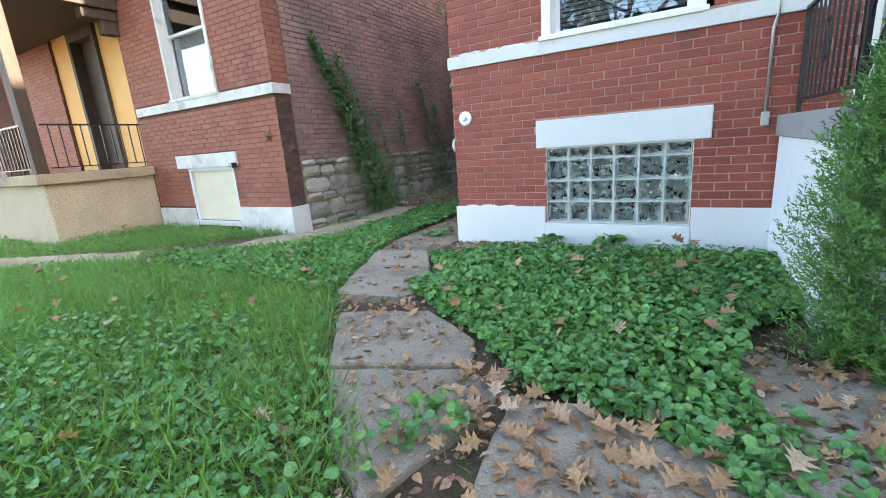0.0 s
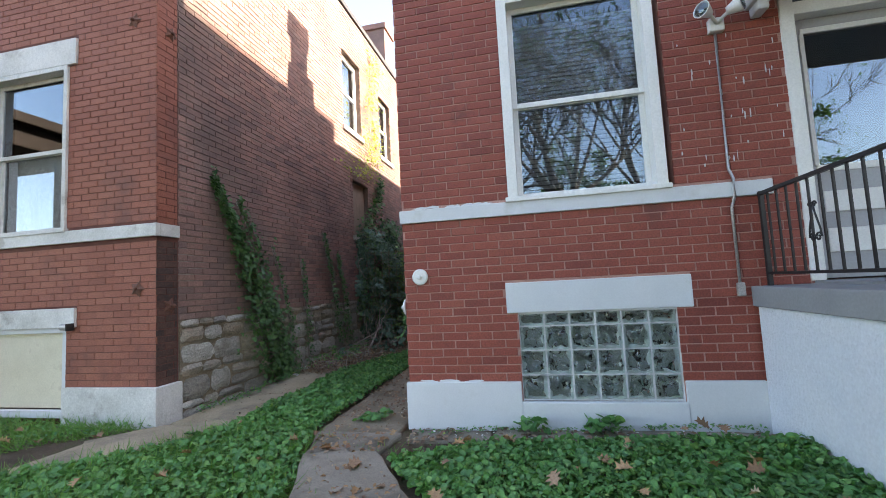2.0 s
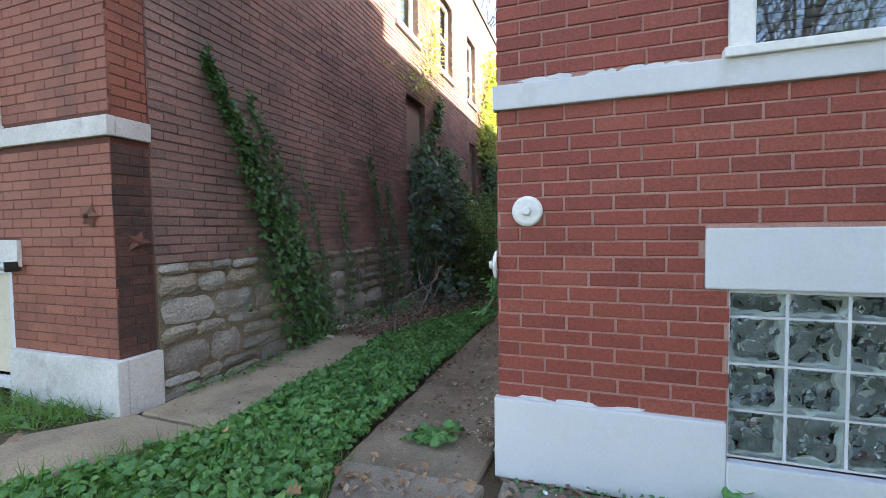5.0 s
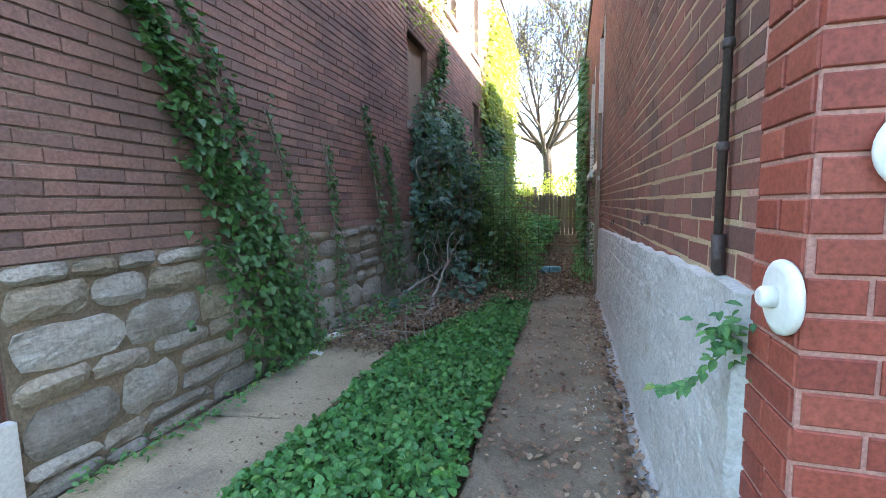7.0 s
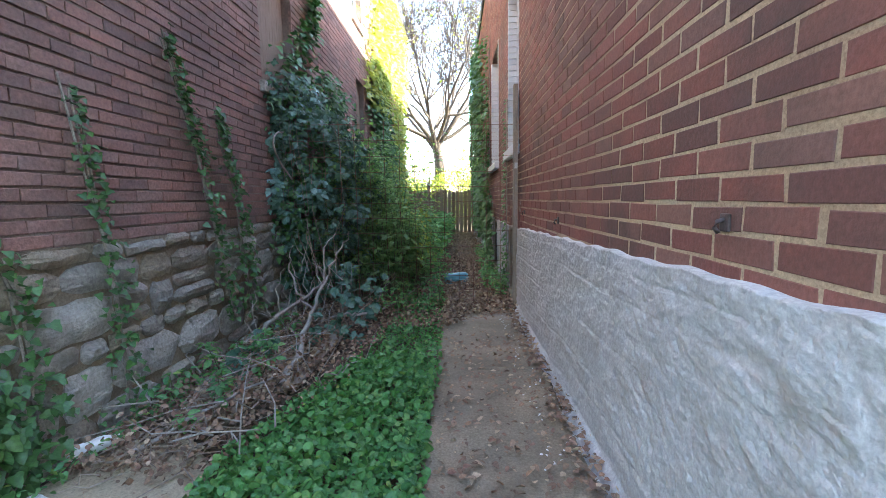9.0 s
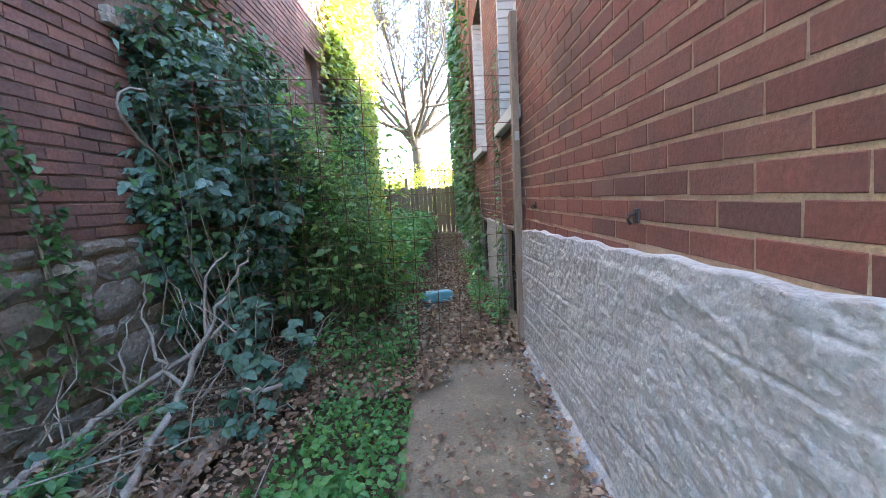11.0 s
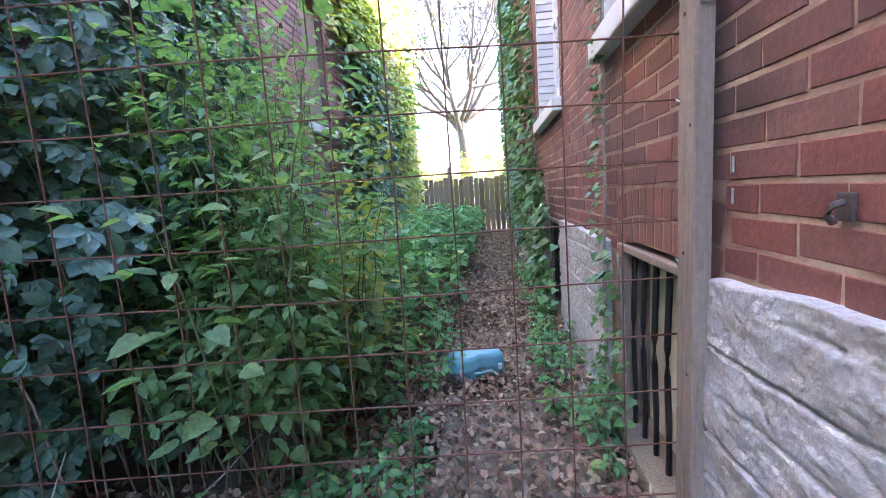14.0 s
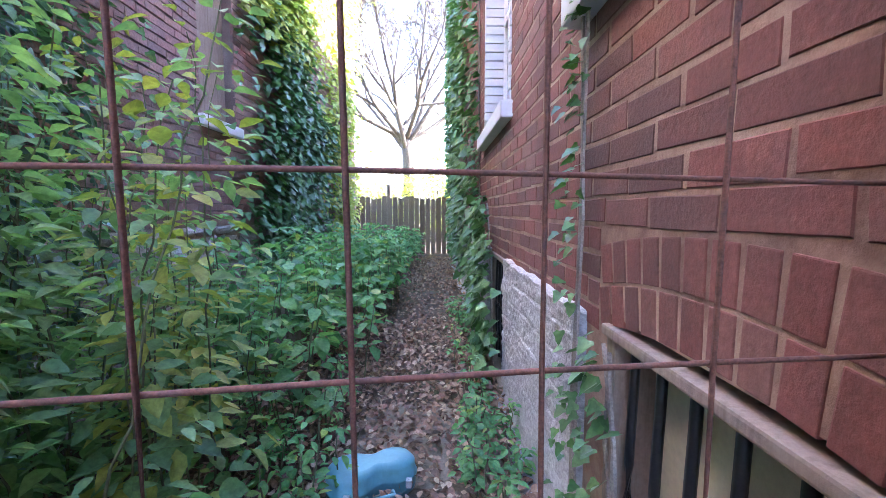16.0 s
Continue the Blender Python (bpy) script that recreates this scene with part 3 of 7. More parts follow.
def slab(owner, name, corners, top, thick, material, seed):
    """One concrete slab with rough worn edges."""
    rng = random.Random(seed)
    pts = []
    for (ax, ay), (bx, by) in zip(corners, corners[1:] + corners[:1]):
        k = max(2, int(math.hypot(bx - ax, by - ay) / 0.12))
        for i in range(k):
            f = i / k
            pts.append((ax + (bx - ax) * f + rng.uniform(-0.012, 0.012), ay + (by - ay) * f + rng.uniform(-0.012, 0.012)))
    bm = bmesh.new()
    low = [bm.verts.new((x, y, top - thick)) for x, y in pts]
    cx, cy = sum(p[0] for p in pts) / len(pts), sum(p[1] for p in pts) / len(pts)
    mid = [bm.verts.new((x, y, top - 0.012)) for x, y in pts]
    hi = [bm.verts.new((x + (cx - x) * 0.025, y + (cy - y) * 0.025, top + rng.uniform(-0.004, 0.004))) for x, y in pts]
    k = len(pts)
    for a, b in ((low, mid), (mid, hi)):
        for i in range(k):
            bm.faces.new((a[i], a[(i + 1) % k], b[(i + 1) % k], b[i]))
    bm.faces.new(hi)
    bmesh.ops.recalc_face_normals(bm, faces=bm.faces[:])
    return part(name, bm, material, owner)


path_right = thing("pavement", "narrow stained concrete path beside the whitewashed wall", "path", kind="structure")
for i, (a, b) in enumerate(((3.96, 5.62), (5.63, 7.44), (7.45, 9.2), (9.21, 10.2), (10.5, 11.3))):
    slab(path_right, "slab", [(-2.98, a), (-2.24, a), (-2.24, b), (-2.98, b)], 0.018, 0.1, concrete_dark, i)
path_left = thing("pavement", "pale broken concrete path along the neighbour's stone footing", "path", kind="structure")
for i, c in enumerate(([(-4.56, 4.02), (-3.88, 4.0), (-3.88, 5.16), (-4.56, 5.05)], [(-4.56, 5.07), (-3.88, 5.18), (-3.9, 6.3), (-4.2, 6.6), (-4.56, 6.5)],
                       [(-4.5, 6.8), (-4.1, 6.7), (-4.0, 7.7), (-4.3, 7.9)],
                       [(-5.4, 2.35), (-4.35, 3.2), (-3.9, 3.98), (-4.55, 4.0), (-4.9, 3.62), (-5.6, 2.85)],
                       [(-7.3, 1.45), (-5.42, 2.33), (-5.62, 2.83), (-7.4, 2.0)], [(-9.6, 0.6), (-7.32, 1.44), (-7.42, 1.98), (-9.7, 1.2)])):
    slab(path_left, "slab", c, 0.04, 0.1, concrete, 20 + i)
path_front = thing("pavement", "cracked concrete walk strewn with oak leaves", "path", kind="structure")
for i, c in enumerate(([(-0.62, 1.52), (-0.85, 1.62), (-1.5, 1.35), (-1.12, 0.95), (-0.8, 0.75)], [(-1.52, 1.37), (-0.87, 1.64), (-0.95, 1.9), (-1.4, 2.15), (-1.97, 1.93)],
                       [(-1.75, 2.3), (-1.6, 2.55), (-2.25, 3.5), (-2.8, 3.4), (-2.25, 2.2)], [(-2.8, 3.42), (-2.25, 3.52), (-2.2, 3.94), (-2.95, 3.94)],
                       [(-0.6, 1.48), (-0.45, 0.5), (0.35, 0.6), (0.2, 1.45), (-0.27, 1.55)], [(0.22, 1.45), (0.37, 0.6), (1.6, 0.9), (1.2, 2.3), (0.5, 2.1), (0.23, 2.3)],
                       [(-0.8, 0.73), (-0.47, 0.5), (0.4, -0.6), (-0.6, -0.8), (-1.1, 0.2)], [(0.4, 0.55), (0.45, -0.6), (2.5, -0.4), (2.2, 0.9)])):
    slab(path_front, "slab", c, 0.03 + 0.012 * (i % 3), 0.12, concrete_front, 40 + i)

apron = thing("pavement", "crumbling pale concrete edging with flaked paint along the wall", "path", kind="structure")
for i, (a, b) in enumerate(((-2.12, -1.45), (-1.43, -0.62), (-0.6, 0.02), (0.04, 0.53))):
    slab(apron, "slab", [(a, 3.80 + 0.03 * (i % 2)), (b, 3.78 + 0.05 * (i % 3)), (b, F - 0.05), (a, F - 0.05)], (0.024, 0.046, 0.052, 0.05)[i], 0.1, concrete_front, 60 + i)

# ---- red house: front wall ----
front_holes = [(0.94, 2.24, 1.92, 3.72), (0.90, 2.29, 3.72, 4.05), (0.96, 2.17, 0.255, 0.965), (0.87, 2.285, 0.965, 1.215), (3.08, 6.0, 1.12, 3.9)]
ORG = (XR, F, 0)
wall_front = wall_backing("wall_front", ORG, (1, 0, 0), (0, -1, 0), 8.0, -0.1, 6.3, [front_holes[0], front_holes[2], front_holes[4]], 0.28, mortar_pink, "red painted brick front wall with pink joints")
bands = [(0, 2.91, 1.78, 1.895), (0, 2.75, -0.1, 0.41)]
# ---- red house: gangway wall ----
side_holes = [(5.12, 5.84, 0.0, 0.885), (5.15, 6.03, 1.76, 3.6), (7.35, 8.0, 0.05, 0.80), (7.3, 8.55, 1.76, 3.6)]
wall_side = wall_backing("wall_side", (XR, F + 0.28, 0), (0, 1, 0), (-1, 0, 0), 16.0, -0.1, 5.5, [(a - 0.28, b - 0.28, c, d) for a, b, c, d in side_holes], 0.28, mortar_side, "soft red brick side wall with buff joints")


def base_top(y):
    """Upper edge of the whitewashed footing."""
    return 0.86 + 0.04 * np.clip((9.2 - y) / 0.3, 0, 1) + 0.13 * np.clip((8.9 - y) / 4.4, 0, 1)


def rendered_base(name, spans, x0, label):
    """Lumpy whitewashed stone footing, built as a relief over a grid."""
    rng = np.random.default_rng(7)
    vs, ts, base = [], [], 0
    for y0, y1 in spans:
        ys, ws = np.arange(y0, y1 + 0.001, 0.013 if y0 < 11 else 0.05), np.linspace(0, 1, 150)
        Y, W = np.meshgrid(ys, ws)
        top = base_top(Y) + 0.004 * np.sin(9 * Y) + 0.004 * np.sin(23 * Y)
        Z = -0.08 + W * (top + 0.08)
        rel = np.zeros_like(Y)
        for i in range(Y.shape[0]):
            for j in range(Y.shape[1]):
                y_, z_ = Y[i, j], Z[i, j]
                low = noise.noise(Vector((y_ * 0.9, z_ * 1.5, 3.0)))
                course = z_ * 9.0 + 0.28 * y_ + 0.25 * low + 0.10 * noise.noise(Vector((y_ * 4.0, z_ * 5.0, 6.0)))
                f = course - math.floor(course)
                ledge = f if f < 0.90 else (1 - f) * 9.0
                notch = math.exp(-((f - 0.93) / 0.028) ** 2) * max(0.0, noise.noise(Vector((y_ * 1.3, math.floor(course) * 5.1, 8.0))) + 0.25)
                worn = max(0.0, noise.noise(Vector((y_ * 1.9, math.floor(course) * 3.7, 5.0))) + 0.3)
                e = Vector((y_ * 2.2, z_ * 4.5, 9.0))
                crack = math.exp(-(noise.noise(e) / 0.03) ** 2) * max(0.0, low + 0.4)
                deep = 0.6 + 0.9 * min(1.0, max(0.0, (y_ - 5.2) / 2.0))
                rel[i, j] = (0.006 * low + 0.004 * deep * worn * ledge - 0.013 * deep * notch - 0.004 * deep * crack + 0.006 * noise.noise(Vector((y_ * 6, z_ * 11, 1.0))) + 0.002 * abs(noise.noise(Vector((y_ * 9 + z_ * 4, z_ * 21, 4.0))))
                             + 0.0045 * noise.noise(Vector((y_ * 15, z_ * 20, 2.0))) + 0.0045 * noise.noise(Vector((y_ * 43, z_ * 47, 2.0))))
        X = x0 - 0.032 - rel - 0.9 * np.clip(0.075 - Z, 0, 0.09) * (0.7 + 0.3 * np.sin(5 * Y))
        X[-1] = x0 + 0.02
        X[:, 0] = x0 + 0.02
        X[:, -1] = x0 + 0.02
        vs.append(np.stack([X.ravel(), Y.ravel(), Z.ravel()], 1))
        w = len(ys)
        g = (np.arange(len(ws) - 1)[:, None] * w + np.arange(w - 1)).ravel() + base
        ts += [np.stack([g, g + w, g + w + 1], 1), np.stack([g, g + w + 1, g + 1], 1)]
        base += X.size
    return tagged(tri_mesh(name, np.concatenate(vs), np.concatenate(ts), plaster, smooth=True), label, "wall base", kind="structure")


rendered_base("wall_base", [(4.27, 9.14), (10.06, 11.42), (12.08, 20.0)], XR, "whitewashed lumpy stone footing of the brick wall")

house_roof = tagged(part("roof", boxes([((XR - 0.06, F - 0.1, 6.3), (6.0, F + 0.45, 7.6)), ((XR - 0.04, F + 0.45, 5.5), (6.0, 20.4, 5.72)), ((XR + 0.1, F + 0.45, 5.7), (6.0, 7.2, 6.0))], 0.02), roof_felt, None),
                    "flat felt roof with a raised front parapet", "roof", kind="structure")
chimney = tagged(part("chimney", boxes([((XR + 0.02, 6.6, 5.6), (XR + 0.5, 7.4, 6.6)), ((XR + 0.1, 6.7, 6.6), (XR + 0.4, 7.2, 7.3)), ((XR + 0.05, 6.62, 7.3), (XR + 0.45, 7.28, 7.5))], 0.01), brick_side, None),
                 "old red brick chimney stack on the flat roof", "chimney", kind="structure")
wall_back = tagged(part("wall_back", boxes([((XR, 20.1, -0.1), (6.0, 20.35, 5.5)), ((5.75, F + 0.3, -0.1), (6.0, 20.1, 5.5))]), brick_side, None), "plain red brick rear and far side walls", "wall", kind="structure")


def stone_trim(name, lo, hi, label, material=white_paint, bevel=0.008):
    return tagged(part(name, boxes([(lo, hi)], bevel), material, None), label, "trim", kind="structure")


stone_trim("trim_band", (XR - 0.02, F - 0.03, 1.78), (0.745, F + 0.02, 1.895), "white painted stone band across the brick front")
stone_trim("trim_foot", (XR - 0.02, F - 0.035, 0.02), (-1.205, F + 0.02, 0.41), "white painted stone base course")
stone_trim("trim_foot", (0.022, F - 0.033, 0.02), (0.56, F + 0.02, 0.41), "white painted stone base course")
stone_trim("trim_foot", (-1.205, F - 0.045, 0.02), (0.022, F + 0.1, 0.255), "white painted stone sill with green algae stains")
stone_trim("trim_lintel", (-1.285, F - 0.022, 0.965), (0.13, F + 0.1, 1.215), "white painted stone lintel over glass blocks")
stone_trim("trim_lintel", (-1.255, F - 0.022, 3.72), (0.135, F + 0.1, 4.05), "white painted stone lintel over the window")


def sash_window(name, x0, x1, z0, z1, meet, y, label, casing=0.085, paint=white_frame):
    """A double-hung window in a wall facing -y: casing, two sashes, panes, room behind."""
    w = thing(name, label, "window", ((x0 + x1) / 2, y, z0), kind="structure")
    c = casing
    part("window_frame", boxes([((x0, y - 0.03, z0), (x0 + c, y + 0.12, z1)), ((x1 - c, y - 0.03, z0), (x1, y + 0.12, z1)), ((x0 + c, y - 0.03, z1 - c), (x1 - c, y + 0.12, z1))], 0.006), paint, w)
    part("window_sill", boxes([((x0 - 0.02, y - 0.05, z0 - 0.01), (x1 + 0.02, y + 0.1, z0 + 0.03))], 0.006), paint, w)
    a, b = x0 + c, x1 - c
    s = 0.045
    for nm, za, zb, yy in (("upper_sash", meet - 0.02, z1 - c, 0.075), ("lower_sash", z0 + 0.03, meet + 0.02, 0.105)):
        sash = part(nm, boxes([((a, y + yy, za), (a + s, y + yy + 0.03, zb)), ((b - s, y + yy, za), (b, y + yy + 0.03, zb)), ((a + s, y + yy, za), (b - s, y + yy + 0.03, za + s)), ((a + s, y + yy, zb - s), (b - s, y + yy + 0.03, zb))], 0.004), paint, w)
        pane = part("pane", boxes([((a + s - 0.004, y + yy + 0.012, za + s - 0.004), (b - s + 0.004, y + yy + 0.018, zb - s + 0.004))]), window_glass, sash)
        pane.visible_shadow = False
    return w


win = sash_window("window_1", -1.215, 0.035, 1.9, 3.72, 2.745, F, "white double-hung window reflecting bare branches")
# blind behind the lower half, dark sheets for the unlit room behind
blind = thing("window_blind", "pale horizontal slat blind behind the window", "blind", (-0.58, F + 0.2, 2.0))
for i in range(38):
    z = 2.02 + i * 0.04
    part("slat", boxes([((-1.12, F + 0.195, z), (-0.06, F + 0.215, z + 0.028))]), blind_grey, blind)
tagged(part("wall_room", boxes([((-2.0, F + 1.6, -0.1), (5.5, F + 1.65, 5.3)), ((-1.9, F + 0.3, -0.1), (-1.86, F + 1.6, 5.3)), ((-1.86, F + 0.3, 1.0), (5.5, F + 1.6, 1.05))]), unlit_room_dark, None), "dark-coloured sheets standing in for the unlit room behind the windows", "wall", kind="structure")

# glass blocks
gb = thing("window_2", "basement window of wavy glass blocks in white mortar", "window", (-0.59, F, 0.26), kind="structure")
part("window_frame", boxes([((-1.205, F + 0.005, 0.255), (-1.19, F + 0.1, 0.965)), ((0.007, F + 0.005, 0.255), (0.022, F + 0.1, 0.965)), ((-1.19, F + 0.005, 0.95), (0.007, F + 0.1, 0.965)),
                           *[((-1.19 + 0.1995 * i - 0.006, F + 0.012, 0.256), (-1.19 + 0.1995 * i + 0.006, F + 0.09, 0.95)) for i in range(1, 6)],
                           *[((-1.19, F + 0.013, z - 0.006), (0.007, F + 0.089, z + 0.006)) for z in (0.262, 0.458, 0.654, 0.85)]]), white_paint, gb)
part("backing", boxes([((-1.2, F + 0.14, 0.26), (0.02, F + 0.16, 0.96))]), block_back, gb)
for i in range(6):
    for z0, z1 in ((0.264, 0.456), (0.46, 0.652), (0.656, 0.848), (0.852, 0.948)):
        x0 = -1.19 + 0.1995 * i
        blk = part("glass_block", boxes([((x0 + 0.004, F + 0.008, z0), (x0 + 0.195, F + 0.085, z1))], 0.012), block_glass, gb)
        blk.visible_shadow = False
        e = 0.017
        part("rim", boxes([((x0 + 0.006, F + 0.045, z0 + 0.002), (x0 + 0.006 + e, F + 0.08, z1 - 0.002)), ((x0 + 0.193 - e, F + 0.045, z0 + 0.002), (x0 + 0.193, F + 0.08, z1 - 0.002)),
                           ((x0 + 0.006 + e, F + 0.046, z0 + 0.002), (x0 + 0.193 - e, F + 0.08, z0 + 0.002 + e)), ((x0 + 0.006 + e, F + 0.046, z1 - 0.002 - 0.6 * e), (x0 + 0.193 - e, F + 0.08, z1 - 0.002))]), block_edge, blk, "pale green cast edge of the glass")

# smears and flecks of white paint on the brick
rp = random.Random(9)
bm = bmesh.new()
for i in range(48):
    if i < 14:
        x, z, w, h = rp.uniform(-2.0, -1.25), 1.897 + rp.uniform(0, 0.014), rp.uniform(0.02, 0.09), rp.uniform(0.004, 0.02)
    elif i < 40:
        x, z, w, h = rp.uniform(0.15, 0.88), rp.uniform(2.0, 3.3), rp.uniform(0.003, 0.008), rp.uniform(0.008, 0.05)
    else:
        x, z, w, h = rp.uniform(-2.1, -1.3), 0.412 + rp.uniform(0, 0.012), rp.uniform(0.02, 0.1), rp.uniform(0.006, 0.02)
    ring = [bm.verts.new((x + w * math.cos(a) * rp.uniform(0.6, 1.1), F - 0.003, z + h * math.sin(a) * rp.uniform(0.5, 1.1))) for a in [k * math.pi / 4 for k in range(8)]]
    cap_ = [bm.verts.new((v.co.x * 0.96 + x * 0.04, F - 0.0076 - 0.00012 * i, v.co.z * 0.96 + z * 0.04)) for v in ring]
    bm.faces.new(cap_)
    for k in range(8):
        bm.faces.new((ring[k], ring[(k + 1) % 8], cap_[(k + 1) % 8], cap_[k]))
tagged(part("paint_smear", bm, white_paint, None), "smears and flecks of white paint on red brick", "paint", kind="stuff")

# round vent covers
def vent_cover(at, axis):
    t = thing("vent_cover", "round white plastic vent cover fixed to brick", "vent cover", at, group="vent covers at the corner")
    part("disc", lathe([(0.068, 0), (0.071, 0.007), (0.069, 0.014), (0.055, 0.020)], at, axis, 32), white_frame, t)
    part("boss", lathe([(0.021, 0.019), (0.020, 0.040), (0.014, 0.046)], at, axis, 14), white_frame, t)


vent_cover((-2.015, F - 0.008, 1.305), (0, -1, 0))
vent_cover((XR - 0.008, 4.115, 1.048), (-1, 0, 0))

# flood lamp and conduit
fl = thing("flood_light", "white twin-head outdoor flood light on the brick wall", "lamp", (0.47, F, 3.18))
part("conduit", rods([[(0.47, F - 0.02, 3.1), (0.46, F - 0.02, 2.0), (0.475, F - 0.045, 1.92), (0.475, F - 0.045, 1.78), (0.455, F - 0.02, 1.7), (0.455, F - 0.02, 1.12)]], 0.011), grey_metal, fl, "grey steel conduit")
part("end_box", boxes([((0.43, F - 0.045, 1.03), (0.482, F - 0.006, 1.13))], 0.008), grey_metal, fl)
part("junction_box", boxes([((0.42, F - 0.06, 3.08), (0.53, F - 0.004, 3.19))], 0.012), white_frame, fl)
for sx in (-1, 1):
    part("arm", rods([[(0.475, F - 0.06, 3.14), (0.475 + 0.05 * sx, F - 0.1, 3.18), (0.475 + 0.075 * sx, F - 0.13, 3.2)]], 0.014), white_frame, fl)
    head = part("lamp_head", lathe([(0.03, 0), (0.04, 0.03), (0.062, 0.09), (0.064, 0.1)], (0.475 + 0.06 * sx, F - 0.1, 3.2), (0.75 * sx, -0.55, 0.15)), white_frame, fl)
    part("lens", lathe([(0.058, 0.1), (0.04, 0.112), (0.01, 0.118)], (0.475 + 0.06 * sx, F - 0.1, 3.2), (0.75 * sx, -0.55, 0.15)), window_glass, head, "clear lamp lens")

# downpipe at the corner of the gangway wall
dp = thing("downpipe", "dark painted iron downpipe with a foot shoe", "pipe", (XR, 4.47, 1.0))
part("pipe", rods([[(XR - 0.026, 4.45, 1.06), (XR - 0.026, 4.45, 5.3)]], 0.0115), dark_pipe, dp)
part("shoe", rods([[(XR - 0.0, 4.49, 1.03), (XR - 0.022, 4.455, 1.05), (XR - 0.026, 4.45, 1.14)]], 0.0165), dark_pipe, dp)
for z in (1.35, 1.6, 2.6, 3.6):
    part("collar", lathe([(0.013, 0), (0.0155, 0.005), (0.0155, 0.018), (0.013, 0.023)], (XR - 0.026, 4.45, z), (0, 0, 1), 12), dark_pipe, dp)

part("strap", boxes([((XR - 0.012, 4.49, 1.06), (XR - 0.002, 4.515, 1.15))], 0.004), grey_metal, dp, "worn galvanised strap")

# ---- porch of the red house ----
porch = thing("porch", "concrete porch stair block, white stucco with grey cap", "porch", (1.8, 3.2, 0), kind="structure")
part("cheek_wall", boxes([((0.55, 2.5, -0.1), (0.8, F - 0.036, 0.95))], 0.01), stucco_white, porch, "white painted stucco cheek wall")
part("cap", boxes([((0.53, 2.45, 0.95), (0.95, F - 0.002, 1.1))], 0.012), grey_paint, porch, "grey painted concrete cap")
part("floor", boxes([((0.95, 2.5, 0.9), (5.0, F + 0.1, 1.12))], 0.01), grey_paint, porch)
part("body", boxes([((0.8, 2.52, -0.1), (5.0, F - 0.05, 0.9))]), stucco_white, porch)
for i in range(5):
    part("step", boxes([((1.6, 2.5 - 0.28 * (i + 1), -0.1), (3.0, 2.52 - 0.28 * i, 0.93 - 0.18 * i))], 0.01), grey_paint, porch)
part("porch_roof", boxes([((0.7, 2.2, 3.55), (5.2, F - 0.01, 3.85)), ((0.62, 2.1, 3.85), (5.3, F - 0.01, 3.95))], 0.01), white_paint, porch, "white painted porch roof")
part("bracket", boxes([((0.66, 3.7, 3.35), (0.86, F - 0.01, 3.6)), ((0.69, 3.82, 3.22), (0.83, F - 0.01, 3.4)), ((0.72, 3.92, 3.15), (0.8, F - 0.01, 3.25))], 0.02), white_paint, porch, "flaking white corbel")


def scroll(cx, cz, r, turns, x, start, flip=1):
    """A flat spiral in the plane x = const; cx is its y."""
    return [(x, cx + flip * r * (1 - 0.75 * k / 24) * math.cos(start + turns * 2 * math.pi * k / 24), cz + r * (1 - 0.75 * k / 24) * math.sin(start + turns * 2 * math.pi * k / 24)) for k in range(25)]


rail = thing("railing", "black wrought iron railing with a scroll motif on the grey cap", "railing", (0.64, 3.3, 1.1))
part("top_rail", boxes([((0.625, 2.68, 1.77), (0.655, F - 0.035, 1.795))], 0.004), black_iron, rail)
part("bottom_rail", boxes([((0.63, 2.68, 1.18), (0.65, F - 0.035, 1.2))], 0.003), black_iron, rail)
for y in np.arange(2.78, 3.95, 0.115):
    part("baluster", boxes([((0.634, y - 0.006, 1.2), (0.646, y + 0.006, 1.77))]), black_iron, rail)
part("newel", boxes([((0.625, F - 0.07, 1.1), (0.655, F - 0.04, 1.8))], 0.003), black_iron, rail)
for f in (-1, 1):
    part("scroll", rods([scroll(3.45 + 0.028 * f, 1.4, 0.03, 1.2, 0.64, 0.0, f), scroll(3.45 + 0.018 * f, 1.6, 0.02, 1.1, 0.64, 0.0, f),
                         [(0.64, 3.45 + 0.056 * f, 1.4), (0.64, 3.45 + 0.05 * f, 1.45), (0.64, 3.45 + 0.015 * f, 1.55), (0.64, 3.45 + 0.006 * f, 1.6)]], 0.006, 6), black_iron, rail)
pst = thing("porch_post", "black wrought iron trellis post with scrolls and rings", "post", (0.64, 2.6, 1.1))
for y in (2.45, 2.7):
    part("upright", boxes([((0.627, y - 0.012, 1.1), (0.653, y + 0.012, 3.56))], 0.003), black_iron, pst)
part("upright", boxes([((0.88, 2.45 - 0.012, 1.1), (0.905, 2.474, 3.56))], 0.003), black_iron, pst)


def face_scroll(p, q, z0):
    """A wrought bar: diagonal from one upright to the next, an arch back over the top, a small curl at its end."""
    p, q = Vector((*p, 0)), Vector((*q, 0))
    mid, half = (p + q) / 2, (q - p) / 2
    pts = [p + Vector((0, 0, z0)), q + Vector((0, 0, z0 + 0.27))]
    pts += [mid + half * math.cos(a) + Vector((0, 0, z0 + 0.27 + half.length * math.sin(a))) for a in [math.pi * k / 12 for k in range(1, 13)]]
    pts.append(p + Vector((0, 0, z0 + 0.17)))
    c = p + half * 0.45 + Vector((0, 0, z0 + 0.15))
    pts += [c + (-half * 0.45 * math.cos(a) + Vector((0, 0, -0.055 * math.sin(a)))) * (1 - 0.09 * k) for k, a in enumerate([0.75 * k for k in range(1, 9)])]
    return [tuple(v) for v in pts]


